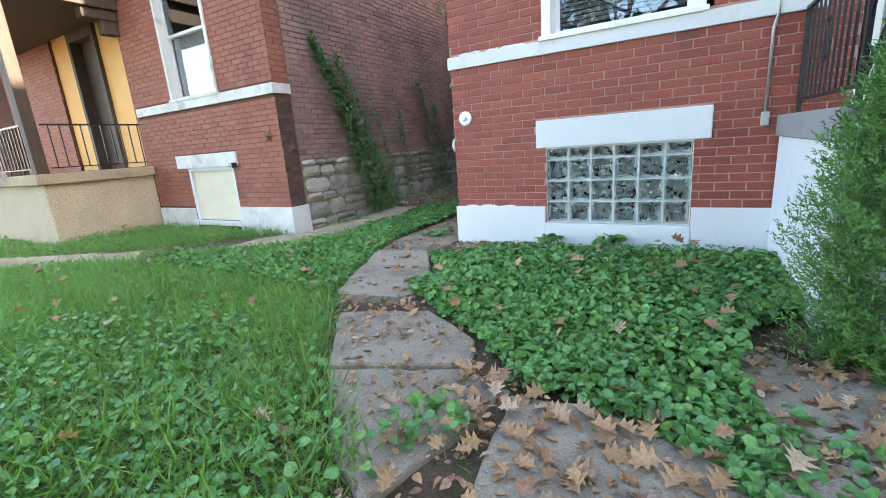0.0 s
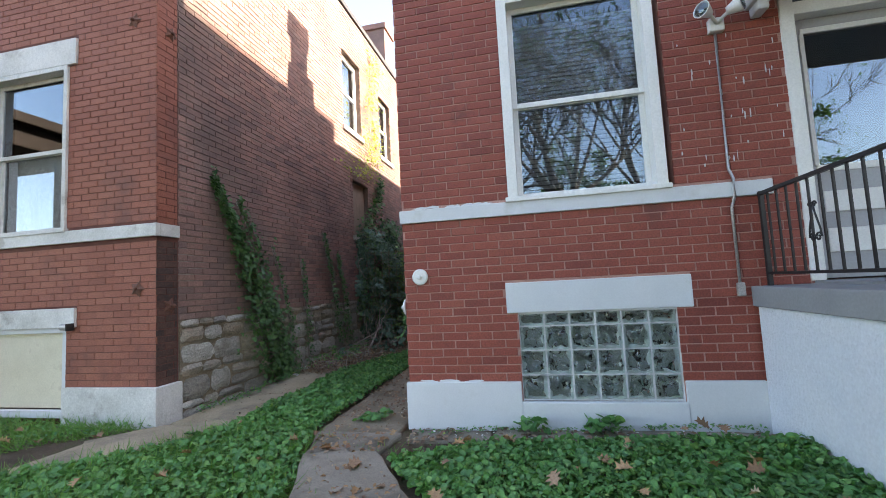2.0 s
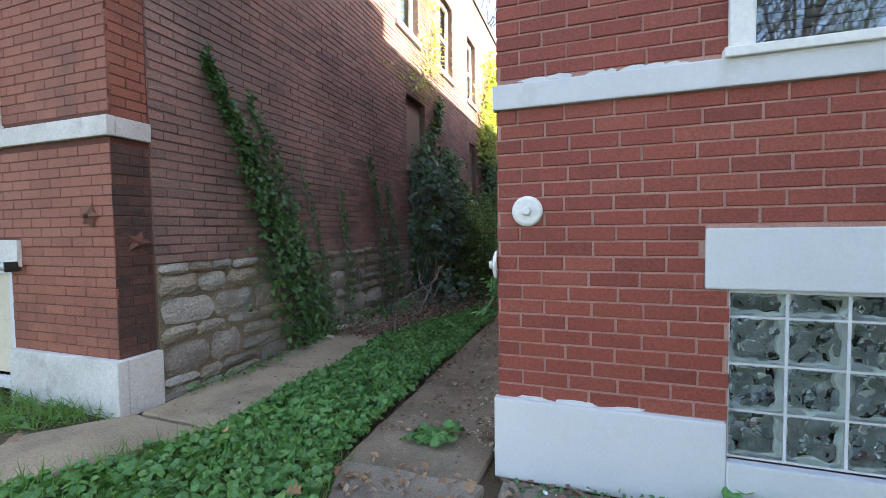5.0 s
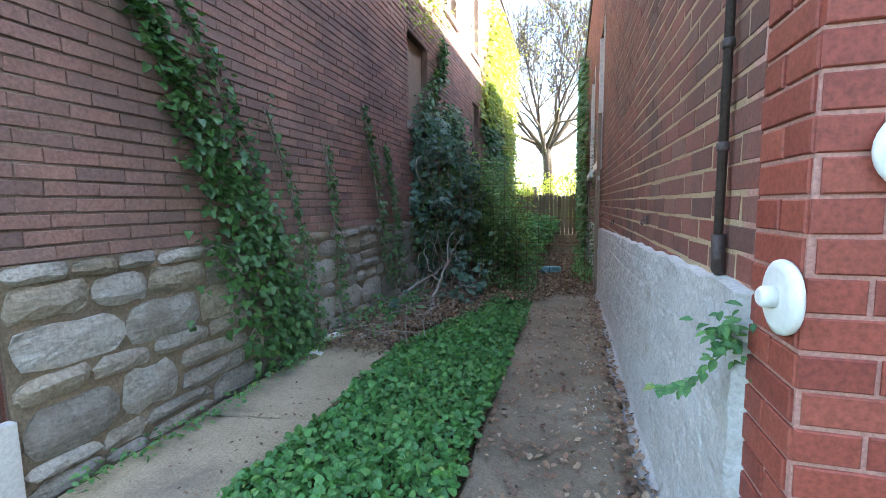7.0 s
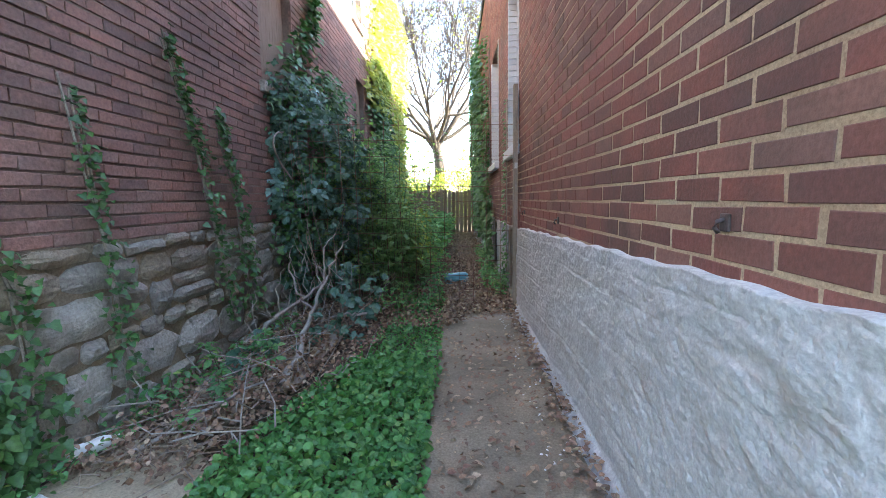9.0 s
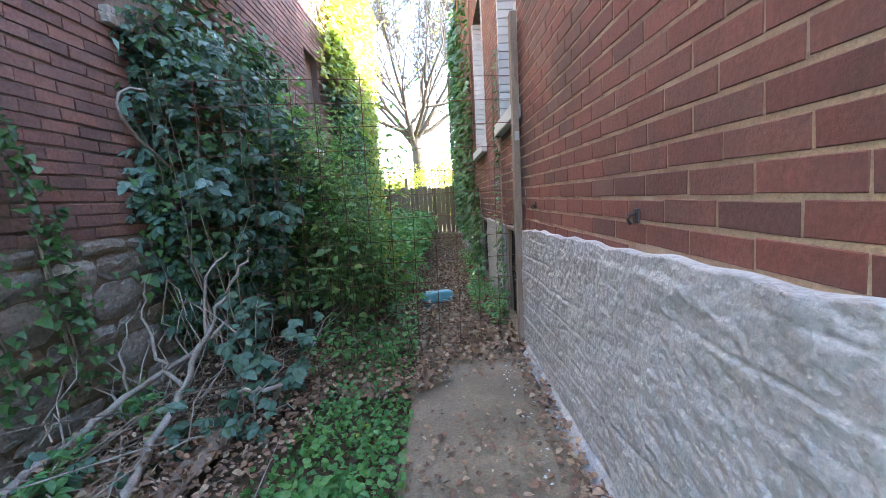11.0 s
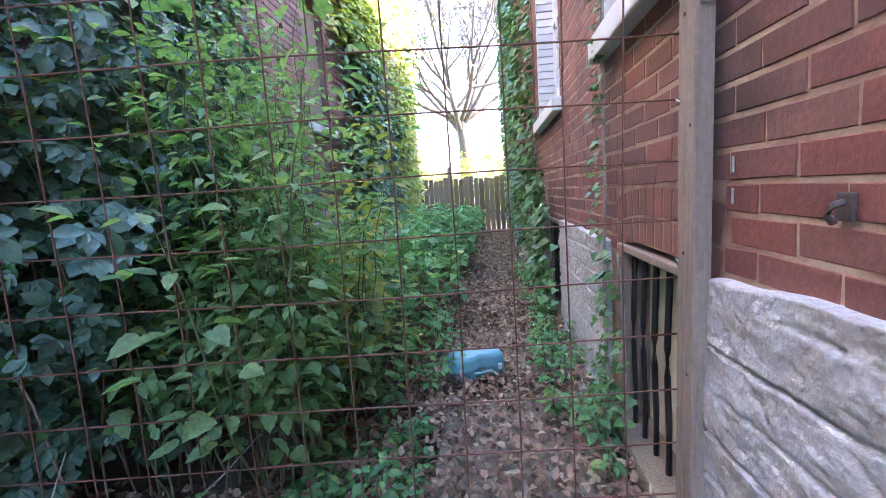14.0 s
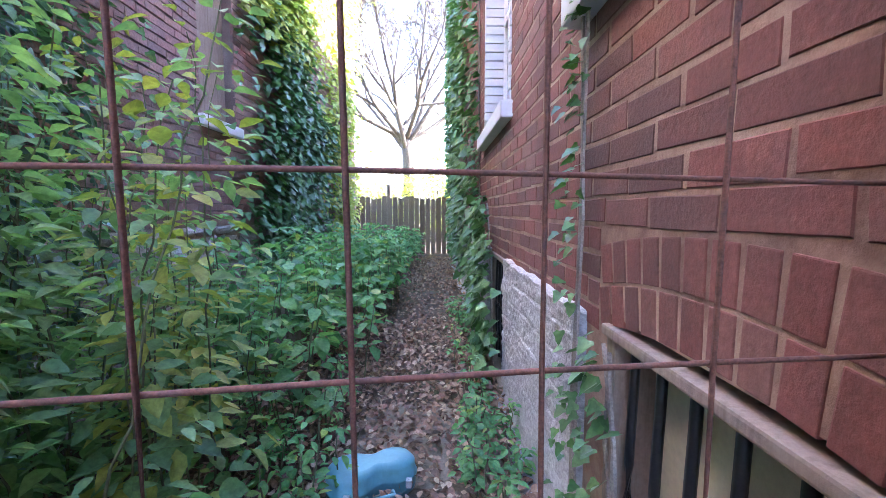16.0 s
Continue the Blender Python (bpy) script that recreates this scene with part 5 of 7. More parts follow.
# ---- trees and plants ----
def inside(x, y, poly):
    """Which of the points lie in the polygon."""
    r = np.zeros(len(x), bool)
    for (ax, ay), (bx, by) in zip(poly, poly[1:] + poly[:1]):
        c = (ay > y) != (by > y)
        r ^= c & (x < (bx - ax) * (y - ay) / ((by - ay) or 1e-9) + ax)
    return r


def sow(poly, count, seed, avoid=()):
    """Random points in a polygon, none in those to avoid."""
    rng = np.random.default_rng(seed)
    p = np.array(poly)
    x = rng.uniform(p[:, 0].min(), p[:, 0].max(), count * 4)
    y = rng.uniform(p[:, 1].min(), p[:, 1].max(), count * 4)
    k = inside(x, y, poly)
    for a in avoid:
        k &= ~inside(x, y, a)
    return x[k][:count], y[k][:count]


UP = np.array([[0, 0, 1.0]])
LEFT_WALK = [(-9.7, 0.65), (-7.3, 1.5), (-5.4, 2.4), (-4.35, 3.25), (-3.88, 4.0), (-3.88, 6.3), (-4.6, 6.5), (-4.6, 4.0), (-4.95, 3.6), (-5.65, 2.8), (-7.4, 1.95), (-9.7, 1.15)]
MID_WALK = [(-1.05, 0.2), (-0.85, 0.95), (-1.45, 1.35), (-1.95, 1.9), (-2.2, 2.2), (-2.75, 3.4), (-2.95, 4.0), (-2.2, 3.95), (-2.3, 3.5), (-1.65, 2.55), (-1.4, 2.15), (-0.9, 1.85), (-0.6, 1.55), (0.3, 1.2), (1.5, 0.6), (0.5, -0.6)]
BED = [(-1.65, 2.75), (-1.75, 2.45), (-1.3, 2.1), (-0.92, 1.88), (-0.6, 1.58), (-0.25, 1.5), (0.08, 1.38), (0.22, 1.2), (0.32, 1.5), (0.2, 1.9), (0.3, 2.4), (0.55, 2.7), (0.54, 3.66), (-0.4, 3.56), (-1.3, 3.46), (-1.95, 3.42), (-2.12, 3.35)]
LAWN = [(-10, -1.5), (-1.1, -1.5), (-1.0, 0.2), (-0.85, 0.95), (-1.5, 1.35), (-2.0, 1.93), (-2.25, 2.2), (-2.8, 3.4), (-3.0, 4.0), (-4.5, 4.0), (-7.8, 4.0), (-8.0, 2.4), (-10, 2.4)]
STRIP = [(-3.86, 3.9), (-3.0, 3.9), (-2.97, 6.2), (-2.98, 9.6), (-3.5, 9.6), (-3.55, 7.6), (-3.88, 6.4)]

rg = np.random.default_rng(11)
x, y = sow(LAWN, 80000, 1, (LEFT_WALK,))
keep = rg.uniform(0, 1, len(x)) < np.clip(1.6 - np.hypot(x + 1, y - 0.5) / 6, 0.25, 1)
x, y = x[keep], y[keep]
z = ground_z(x, y)
tagged(scatter("lawn_grass", "grass", np.stack([x, y, z], 1), np.repeat(np.array([[0, 0, 0.35]]), len(x), 0), 0.15, grass_mat, tilt=0.6, seed=2, aspect=0.045,
               heading=np.stack([rg.normal(0, 0.85, len(x)) + 0.5 * np.sin(3 * y), rg.normal(0, 0.85, len(x)) + 0.5 * np.sin(2.6 * x), np.ones(len(x))], 1)), "unmown green lawn grass", "grass", kind="stuff")


gx2, gy2 = sow([(-5.5, -1.2), (-1.1, -1.2), (-0.9, 0.9), (-1.6, 1.35), (-2.1, 2.0), (-4.5, 2.4), (-6.0, 1.2)], 15000, 12, (LEFT_WALK,))
kp = np.sin(2.1 * gx2 + 0.8) * np.cos(2.7 * gy2) + rg.normal(0, 0.45, len(gx2)) > 0.0
gx2, gy2 = gx2[kp], gy2[kp]
tagged(scatter("grass_tufts", "grass", np.stack([gx2, gy2, ground_z(gx2, gy2)], 1), np.repeat(np.array([[0, 0, 0.35]]), len(gx2), 0), 0.21, grass_mat, tilt=0.6, seed=13, aspect=0.032,
               heading=np.stack([rg.normal(0, 1.0, len(gx2)), rg.normal(0, 1.0, len(gx2)), np.full(len(gx2), 0.9)], 1)), "long tufts of lawn grass", "grass", kind="stuff")


def cover(name, poly, count, size, height, seed, material, label, avoid=(), shape="round", tilt=0.45):
    x, y = sow(poly, count, seed, avoid)
    r = np.random.default_rng(seed)
    swell = 0.55 + 0.45 * np.sin(2.7 * x + 0.7) * np.cos(3.1 * y)
    z = ground_z(x, y) + 0.02 + r.uniform(0.15, 1, len(x)) ** 0.6 * height * (0.6 + 0.4 * swell)
    return tagged(scatter(name, shape, np.stack([x, y, z], 1), np.repeat(UP, len(x), 0), size, material, tilt=tilt, seed=seed), label, "ground cover", kind="stuff")


cover("violet_bed", BED, 17000, 0.039, 0.11, 3, violet_leaf, "dense bed of round green violet leaves", tilt=0.6)
cover("bed_weeds", BED, 2600, 0.026, 0.135, 33, weed_leaf, "small light leaves growing among the violets", shape="leaf", tilt=0.7)
cover("violet_patch", STRIP[:3] + [(-2.98, 7.3), (-3.2, 7.7), (-3.5, 7.4)] + STRIP[5:], 10500, 0.038, 0.10, 4, violet_leaf, "strip of round green violet leaves between the paths", tilt=0.75)
cover("violet_patch", [(-3.5, 7.2), (-2.94, 7.0), (-3.0, 9.9), (-3.5, 9.9)], 2600, 0.029, 0.08, 34, violet_leaf, "thin violets growing through leaf litter", tilt=0.6)
cover("low_weeds", STRIP, 1500, 0.026, 0.13, 35, weed_leaf, "small light weeds among the violets", shape="leaf", tilt=0.7)
cover("violet_patch", [(-5.2, 2.35), (-2.35, 2.3), (-2.85, 3.5), (-3.0, 3.95), (-3.85, 3.95), (-4.35, 3.2)], 4200, 0.044, 0.09, 44, violet_leaf, "violet leaves spreading from the strip into the lawn", (LEFT_WALK,))
cover("clover_patch", LAWN, 7500, 0.036, 0.07, 5, violet_leaf, "low violet and clover leaves in the lawn", (LEFT_WALK,))
cover("clover_patch", [(-5.0, -0.5), (-1.1, -0.5), (-0.85, 0.9), (-1.6, 1.3), (-2.6, 1.6), (-5.0, 1.0)], 3200, 0.037, 0.095, 15, violet_leaf, "violet leaves growing through the grass", (LEFT_WALK,))
cover("violet_clump", [(-0.98, 1.0), (-0.8, 0.98), (-0.62, 1.15), (-0.72, 1.36), (-0.9, 1.3)], 55, 0.045, 0.10, 6, violet_leaf, "clump of violets in a crack of the walk")
cover("violet_clump", [(0.2, 1.0), (0.7, 1.0), (0.75, 1.3), (0.3, 1.3)], 60, 0.06, 0.08, 7, violet_leaf, "violets creeping over the broken walk")
cover("violet_clump", [(-2.75, 4.2), (-2.45, 4.2), (-2.45, 4.4), (-2.75, 4.4)], 60, 0.05, 0.08, 71, violet_leaf, "weeds in a joint of the path")
for cx in (-1.15, -0.62):
    cover("violet_clump", [(cx - 0.12, 3.9), (cx + 0.12, 3.9), (cx + 0.1, 4.02), (cx - 0.1, 4.02)], 26, 0.075, 0.16, int(80 - cx * 10), violet_leaf, "leafy clump at the foot of the white base")
cover("low_weeds", [(-2.1, 3.9), (0.5, 3.9), (0.5, 4.03), (-2.1, 4.03)], 420, 0.025, 0.07, 8, weed_leaf, "small weeds along the foot of the wall", shape="leaf")
cover("low_weeds", [(-4.56, 4.3), (-4.42, 4.3), (-4.40, 8.5), (-4.56, 8.5)], 700, 0.035, 0.12, 9, weed_leaf, "weeds along the stone footing", shape="leaf")


def oak_leaves(name, poly, count, size, seed, material, label, shape="oak", lift=0.045, tilt=0.3, avoid=()):
    x, y = sow(poly, count, seed, avoid)
    r = np.random.default_rng(seed)
    z = np.maximum(ground_z(x, y), 0.03) + lift * r.uniform(0.3, 1, len(x))
    return tagged(scatter(name, shape, np.stack([x, y, z], 1), np.repeat(UP, len(x), 0), size, material, tilt=tilt, seed=seed, aspect=1.1), label, "fallen leaves", kind="stuff")


oak_leaves("leaf_litter", MID_WALK, 1100, 0.045, 29, dead_leaf, "broken brown leaves in the joints of the walk", "leaf", 0.025)
oak_leaves("fallen_oak_leaves", MID_WALK, 135, 0.085, 21, dead_leaf, "dry brown oak leaves scattered on the walk")
oak_leaves("fallen_oak_leaves", [(-0.85, 1.65), (-0.3, 1.6), (0.3, 1.3), (0.4, 0.8), (-0.1, 0.7), (-0.75, 1.1)], 95, 0.085, 22, dead_leaf, "drift of brown oak leaves beside the violet bed")
oak_leaves("fallen_oak_leaves", [(0.2, 0.7), (1.5, 0.5), (1.6, 1.3), (0.35, 1.75)], 60, 0.085, 20, dead_leaf, "brown oak leaves beside the bush", lift=0.05)
cover("violet_clump", [(0.25, 1.25), (0.75, 1.05), (0.8, 1.35), (0.35, 1.8)], 260, 0.042, 0.08, 19, violet_leaf, "violets creeping over the broken walk", tilt=0.6)
oak_leaves("fallen_oak_leaves", [(0.2, 1.35), (0.75, 1.3), (0.8, 2.0), (0.28, 2.3)], 55, 0.085, 18, dead_leaf, "brown oak leaves on the cracked walk by the bush", lift=0.05)
oak_leaves("leaf_litter", [(0.2, 1.35), (0.75, 1.3), (0.8, 2.1), (0.28, 2.4)], 320, 0.04, 17, litter_leaf, "broken leaves on the cracked walk by the bush", "leaf", 0.04)
oak_leaves("fallen_oak_leaves", LAWN, 130, 0.08, 23, dead_leaf, "brown oak leaves lying in the lawn", lift=0.12)
oak_leaves("fallen_oak_leaves", BED, 40, 0.085, 24, dead_leaf, "brown oak leaves caught in the violets", lift=0.20)
oak_leaves("leaf_litter", [(-3.0, 4.3), (-2.2, 4.3), (-2.2, 8.2), (-3.0, 8.2)], 900, 0.038, 25, litter_leaf, "sparse dry leaves on the concrete path", "leaf", 0.02)
oak_leaves("leaf_litter", [(-2.32, 4.3), (-2.16, 4.3), (-2.16, 9.2), (-2.32, 9.2)], 800, 0.04, 26, litter_leaf, "dry leaves gathered at the foot of the wall", "leaf", 0.03)
oak_leaves("leaf_litter", [(-3.7, 8.2), (-2.7, 8.5), (-2.2, 8.9), (-2.16, 19), (-3.6, 19)], 10000, 0.038, 27, litter_leaf, "thick brown leaf litter along the gangway", "leaf", 0.05, 0.45)
oak_leaves("leaf_litter", [(-3.6, 8.3), (-2.95, 8.3), (-2.7, 8.8), (-2.2, 9.0), (-2.2, 13), (-3.6, 13)], 7500, 0.04, 30, litter_leaf, "curled tan and brown leaves on the gangway", "leaf", 0.06, 0.7)
oak_leaves("leaf_litter", [(-4.55, 6.2), (-3.9, 6.2), (-3.5, 7.2), (-3.4, 9.4), (-4.55, 9.4)], 4800, 0.033, 28, litter_leaf, "leaf litter under the brush pile", "leaf", 0.06, 0.5)

# limbs and twigs of the brush pile
def sticks(name, label, specs, material, parent=None):
    t = thing(name, label, "brush", specs[0][0][0])
    for path in specs:
        v, tr = tube_arrays([path], 7)
        tri_mesh("branch", v, tr, material, t, True)
    return t


def limb(pts, r0, r1, seed, kinks=3):
    """A crooked tapered limb through the given points."""
    r = np.random.default_rng(seed)
    out = []
    pts = [np.array(p, float) for p in pts]
    n = (len(pts) - 1) * kinks
    for i in range(n + 1):
        s = i / kinks
        a = min(int(s), len(pts) - 2)
        p = pts[a] + (pts[a + 1] - pts[a]) * (s - a) + (r.normal(0, 0.009, 3) if 0 < i < n else 0)
        out.append((p, r0 + (r1 - r0) * i / n))
    return out


pile = sticks("brush_pile", "pile of bleached dead limbs with forked twigs", [
    limb([(-4.40, 7.0, 0.05), (-4.44, 7.4, 0.08), (-4.46, 7.8, 0.12), (-4.35, 8.1, 0.24), (-4.22, 8.4, 0.32), (-4.1, 8.65, 0.45)], 0.026, 0.01, 1, 5),
    limb([(-3.93, 7.1, 0.05), (-3.97, 7.55, 0.09), (-4.07, 7.9, 0.14), (-4.05, 8.1, 0.27), (-3.97, 8.2, 0.5), (-3.9, 8.32, 0.7)], 0.026, 0.01, 2, 5),
    limb([(-4.05, 8.1, 0.27), (-4.2, 8.15, 0.42), (-4.28, 8.2, 0.6), (-4.25, 8.25, 0.82)], 0.011, 0.004, 3, 5),
    limb([(-3.97, 8.2, 0.5), (-4.0, 8.3, 0.8), (-3.92, 8.4, 0.9)], 0.010, 0.004, 4, 5),
    limb([(-3.9, 8.32, 0.7), (-3.78, 8.35, 0.9), (-3.8, 8.4, 0.92)], 0.009, 0.004, 5, 5),
    limb([(-4.35, 8.1, 0.24), (-4.38, 8.15, 0.45), (-4.32, 8.2, 0.62)], 0.009, 0.004, 6, 5),
    limb([(-3.7, 8.3, 0.1), (-3.62, 8.2, 0.22), (-3.75, 8.1, 0.25), (-3.9, 8.15, 0.2)], 0.014, 0.008, 7, 5),
    limb([(-4.3, 6.35, 0.08), (-4.1, 6.8, 0.12), (-3.95, 7.2, 0.1)], 0.012, 0.006, 8, 5)], dead_stick)
board = thing("plank", "weathered brown plank lying in the leaf litter", "plank", (-3.86, 7.6, 0.03))
bm = boxes([((-0.055, -0.5, 0), (0.055, 0.5, 0.022))], 0.004)
bmesh.ops.transform(bm, matrix=Matrix.Translation((-3.86, 7.6, 0.045)) @ Matrix.Rotation(radians(-4), 4, "Z") @ Matrix.Rotation(radians(3), 4, "X"), verts=bm.verts[:])
part("timber", bm, old_wood, board)
fan = []
rf = np.random.default_rng(33)
for i in range(14):
    a = np.array([rf.uniform(-4.3, -3.75), rf.uniform(8.05, 8.45), rf.uniform(0.2, 0.6)])
    d = np.array([rf.normal(0, 0.14), rf.normal(0, 0.1), rf.uniform(0.1, 0.4)])
    fan.append([(a, 0.004), (a + d * 0.35 + rf.normal(0, 0.02, 3), 0.0035), (a + d * 0.7 + rf.normal(0, 0.025, 3), 0.003), (a + d, 0.0015)])
v, tr = tube_arrays(fan, 5)
tagged(tri_mesh("twig_fan", v, tr, dead_stick), "pale forked twigs standing in the brush", "twigs", kind="stuff")
rb = np.random.default_rng(31)
twigs = []
for i in range(70):
    a = np.array([rb.uniform(-4.5, -3.6), rb.uniform(6.3, 8.7), rb.uniform(0.02, 0.2)])
    d = np.array([rb.normal(0, 0.25), rb.normal(0.1, 0.35), rb.normal(0.05, 0.12) + (0.18 if a[1] > 7.8 else 0)])
    twigs.append([(a, 0.005), (a + d * 0.3 + rb.normal(0, 0.03, 3), 0.004), (a + d * 0.65 + rb.normal(0, 0.04, 3), 0.003), (a + d, 0.0015)])
v, tr = tube_arrays(twigs, 5)
tagged(tri_mesh("twig_litter", v, tr, dead_stick), "tangle of thin dry twigs on leaf litter", "twigs", kind="stuff")

bottle = thing("plastic_bottle", "crushed white plastic bottle lying in the dry leaves", "bottle", (-4.53, 6.36, 0.06))
part("body", lathe([(0.012, 0.0), (0.033, 0.008), (0.034, 0.06), (0.029, 0.09), (0.034, 0.12), (0.030, 0.15), (0.014, 0.18)], (-4.56, 6.30, 0.085), (0.5, 0.85, 0.02), 14), white_frame, bottle)
part("cap", lathe([(0.015, 0.178), (0.016, 0.183), (0.016, 0.2), (0.013, 0.203)], (-4.56, 6.30, 0.085), (0.5, 0.85, 0.02), 12), white_frame, bottle)
paper = thing("paper_scrap", "torn curled scrap of pale paper on the path", "litter", (-4.46, 6.06, 0.05))
bm = bmesh.new()
rowsp = [[bm.verts.new((-4.52 + 0.13 * u, 6.02 + 0.05 * v + 0.012 * math.sin(5 * u), 0.05 + 0.018 * math.sin(2.5 * u) + 0.012 * v * v)) for u in (0, 0.2, 0.4, 0.6, 0.8, 1)] for v in (0, 0.5, 1)]
for a, b in zip(rowsp, rowsp[1:]):
    for k in range(5):
        bm.faces.new((a[k], a[k + 1], b[k + 1], b[k]))
bmesh.ops.solidify(bm, geom=bm.faces[:], thickness=0.0012)
part("sheet", bm, curtain, paper)
rd = np.random.default_rng(36)
heap = []
for i in range(230):
    a = np.array([rd.normal(-4.2, 0.17), rd.uniform(6.2, 8.2), 0.0])
    a[2] = 0.05 + 0.13 * rd.uniform() * math.exp(-((a[0] + 4.2) / 0.25) ** 2)
    g = rd.uniform(0, 6.28)
    d = np.array([math.cos(g) * 0.22, math.sin(g) * 0.3, rd.normal(0.0, 0.03)]) * rd.uniform(0.4, 1.1)
    heap.append([(a, 0.0036), (a + d * 0.4 + rd.normal(0, 0.015, 3), 0.003), (a + d * 0.75 + rd.normal(0, 0.02, 3), 0.0022), (a + d, 0.0012)])
v, tr = tube_arrays(heap, 4)
tagged(tri_mesh("dry_stems", v, tr, old_wood), "heap of thin brown dry stems beside the path", "twigs", kind="stuff")
oak_leaves("leaf_litter", [(-4.55, 6.25), (-4.1, 6.1), (-3.85, 6.6), (-3.75, 7.9), (-4.5, 8.2)], 1300, 0.036, 37, litter_leaf, "curled grey-brown leaves heaped on the dry stems", "leaf", 0.13, 0.9)

# creeper mass on the neighbour's wall
creeper = thing("creeper_bush", "tall mass of Virginia creeper hanging on the brick wall", "vine", (XN + 0.3, 9.2, 0))
rc = np.random.default_rng(41)


def shell(count, seed, y0=8.90, y1=11.4, zt=2.45, depth=0.78):
    """Points on and just in the outer skin of the creeper mass, with outward directions."""
    r = np.random.default_rng(seed)
    th = r.uniform(-1.75, 1.0, count)
    z = r.uniform(0.05, zt, count)
    fat = depth * (0.62 + 0.38 * np.sin(np.clip(z / zt, 0, 1) * 2.6 + 0.35)) * (1 + 0.16 * np.sin(5.1 * z + 3 * th) + 0.1 * np.sin(11 * z - 5 * th))
    fat *= np.where(z > zt - 0.5, np.clip((zt - z) / 0.5, 0.12, 1) ** 0.6, 1)
    cy = y0 + 0.62
    inn = r.uniform(0, 1, count) ** 0.6 * 0.6 + 0.5
    x = XN + 0.02 + fat * inn * np.clip(np.cos(th), 0, 1)
    yy = cy + (np.sin(th)) * np.where(th < 0, 0.62, y1 - cy) * inn + 0.08 * np.sin(4 * z)
    n = np.stack([np.cos(th), np.sin(th), np.full(count, 0.8)], 1)
    return np.stack([x, yy, z], 1), n


def fingered(name, pts, n, size, material, parent, seed):
    """Five leaflets fanned at each point, drooping."""
    r = np.random.default_rng(seed)
    k = len(pts)
    n = n + r.normal(0, 0.35, (k, 3))
    n /= np.linalg.norm(n, axis=1, keepdims=True)
    down = np.array([[0, 0, -1.0]]) + r.normal(0, 0.5, (k, 3))
    yv = down - (down * n).sum(1, keepdims=True) * n
    yv /= np.linalg.norm(yv, axis=1, keepdims=True)
    xv = np.cross(yv, n)
    at, up, hd, sz = [], [], [], []
    s = size * r.uniform(0.6, 1.2, k)
    for a in (-1.25, -0.62, 0, 0.62, 1.25):
        hd.append(yv * math.cos(a) + xv * math.sin(a))
        at.append(pts)
        up.append(n)
        sz.append(s * (1 - 0.22 * abs(a)))
    return scatter(name, "leaflet", np.concatenate(at), np.concatenate(up), np.concatenate(sz), material, parent, 0.18, seed, 1.0, np.concatenate(hd) * 4)


def clumped(count, seed, tufts, spread, **kw):
    """Leaf places gathered in hanging tufts on the skin of the mass, sparser towards the ground."""
    c, cn = shell(tufts, seed, **kw)
    r = np.random.default_rng(seed + 1)
    k = r.uniform(0, 1, tufts) < np.clip(0.25 + c[:, 2] * 0.75, 0, 1)
    c, cn = c[k], cn[k]
    i = r.integers(0, len(c), count)
    p = c[i] + r.normal(0, 1, (count, 3)) * np.array([0.5, 0.8, 1.3]) * spread
    p[:, 0] = np.maximum(p[:, 0], XN + 0.03)
    p[:, 2] = np.maximum(p[:, 2], 0.06)
    return p, cn[i]


p, n = clumped(1900, 42, 170, 0.085)
tagged(fingered("foliage", p, n, 0.072, creeper_leaf, creeper, 43), kind="stuff")
# outer tufts in the paler leaf, with the sky sheen painted in
p, n = clumped(300, 46, 34, 0.10, depth=0.86)
tagged(fingered("outer_foliage", p, n, 0.088, creeper_sheen, creeper, 47), kind="stuff")
p, n = clumped(2400, 44, 260, 0.10, depth=0.6)
tagged(scatter("underleaf", "ivy", p - n * 0.03, n, 0.05, ivy_leaf, creeper, 0.6, 45), kind="stuff")
stems = []
for i in range(24):
    y0, x0 = rc.uniform(8.6, 9.7), XN + rc.uniform(0.15, 0.75)
    q = [np.array([x0, y0, 0.0])]
    for k in range(7):
        q.append(q[-1] + np.array([rc.normal(-0.03, 0.05), rc.normal(0.01, 0.05), 0.28]))
    stems.append([(a, 0.0042 - 0.0004 * j) for j, a in enumerate(q)])
v, tr = tube_arrays(stems, 5)
tagged(tri_mesh("stalk", v, tr, old_wood, creeper), kind="stuff")
loop = [(np.array(a), 0.009) for a in ((XN + 0.2, 8.9, 1.42), (XN + 0.2, 8.81, 1.47), (XN + 0.2, 8.64, 1.56), (XN + 0.2, 8.53, 1.66), (XN + 0.2, 8.5, 1.73), (XN + 0.2, 8.53, 1.79), (XN + 0.2, 8.62, 1.84), (XN + 0.2, 8.75, 1.86))]
v, tr = tube_arrays([loop], 6)
tri_mesh("hanging_stem", v, tr, dead_stick, creeper, True)


# creeper trailing over the brush
trail = thing("creeper_trail", "broad five-fingered creeper leaves trailing over dead limbs", "vine", (-3.8, 8.4, 0))
rt = np.random.default_rng(48)
tc = np.array([(-3.72, 8.25, 0.28), (-3.6, 8.4, 0.2), (-3.85, 8.3, 0.42), (-3.75, 8.05, 0.15), (-3.95, 7.85, 0.14), (-3.6, 8.6, 0.35), (-3.9, 8.5, 0.55), (-4.25, 7.6, 0.14), (-4.3, 7.2, 0.12)])
tp = tc[rt.integers(0, len(tc), 120)] + rt.normal(0, 0.07, (120, 3))
tp[:, 2] = np.maximum(tp[:, 2], 0.07)
tagged(fingered("foliage", tp, np.repeat(np.array([[0.25, -0.5, 0.9]]), 120, 0), 0.08, creeper_leaf, trail, 49), kind="stuff")
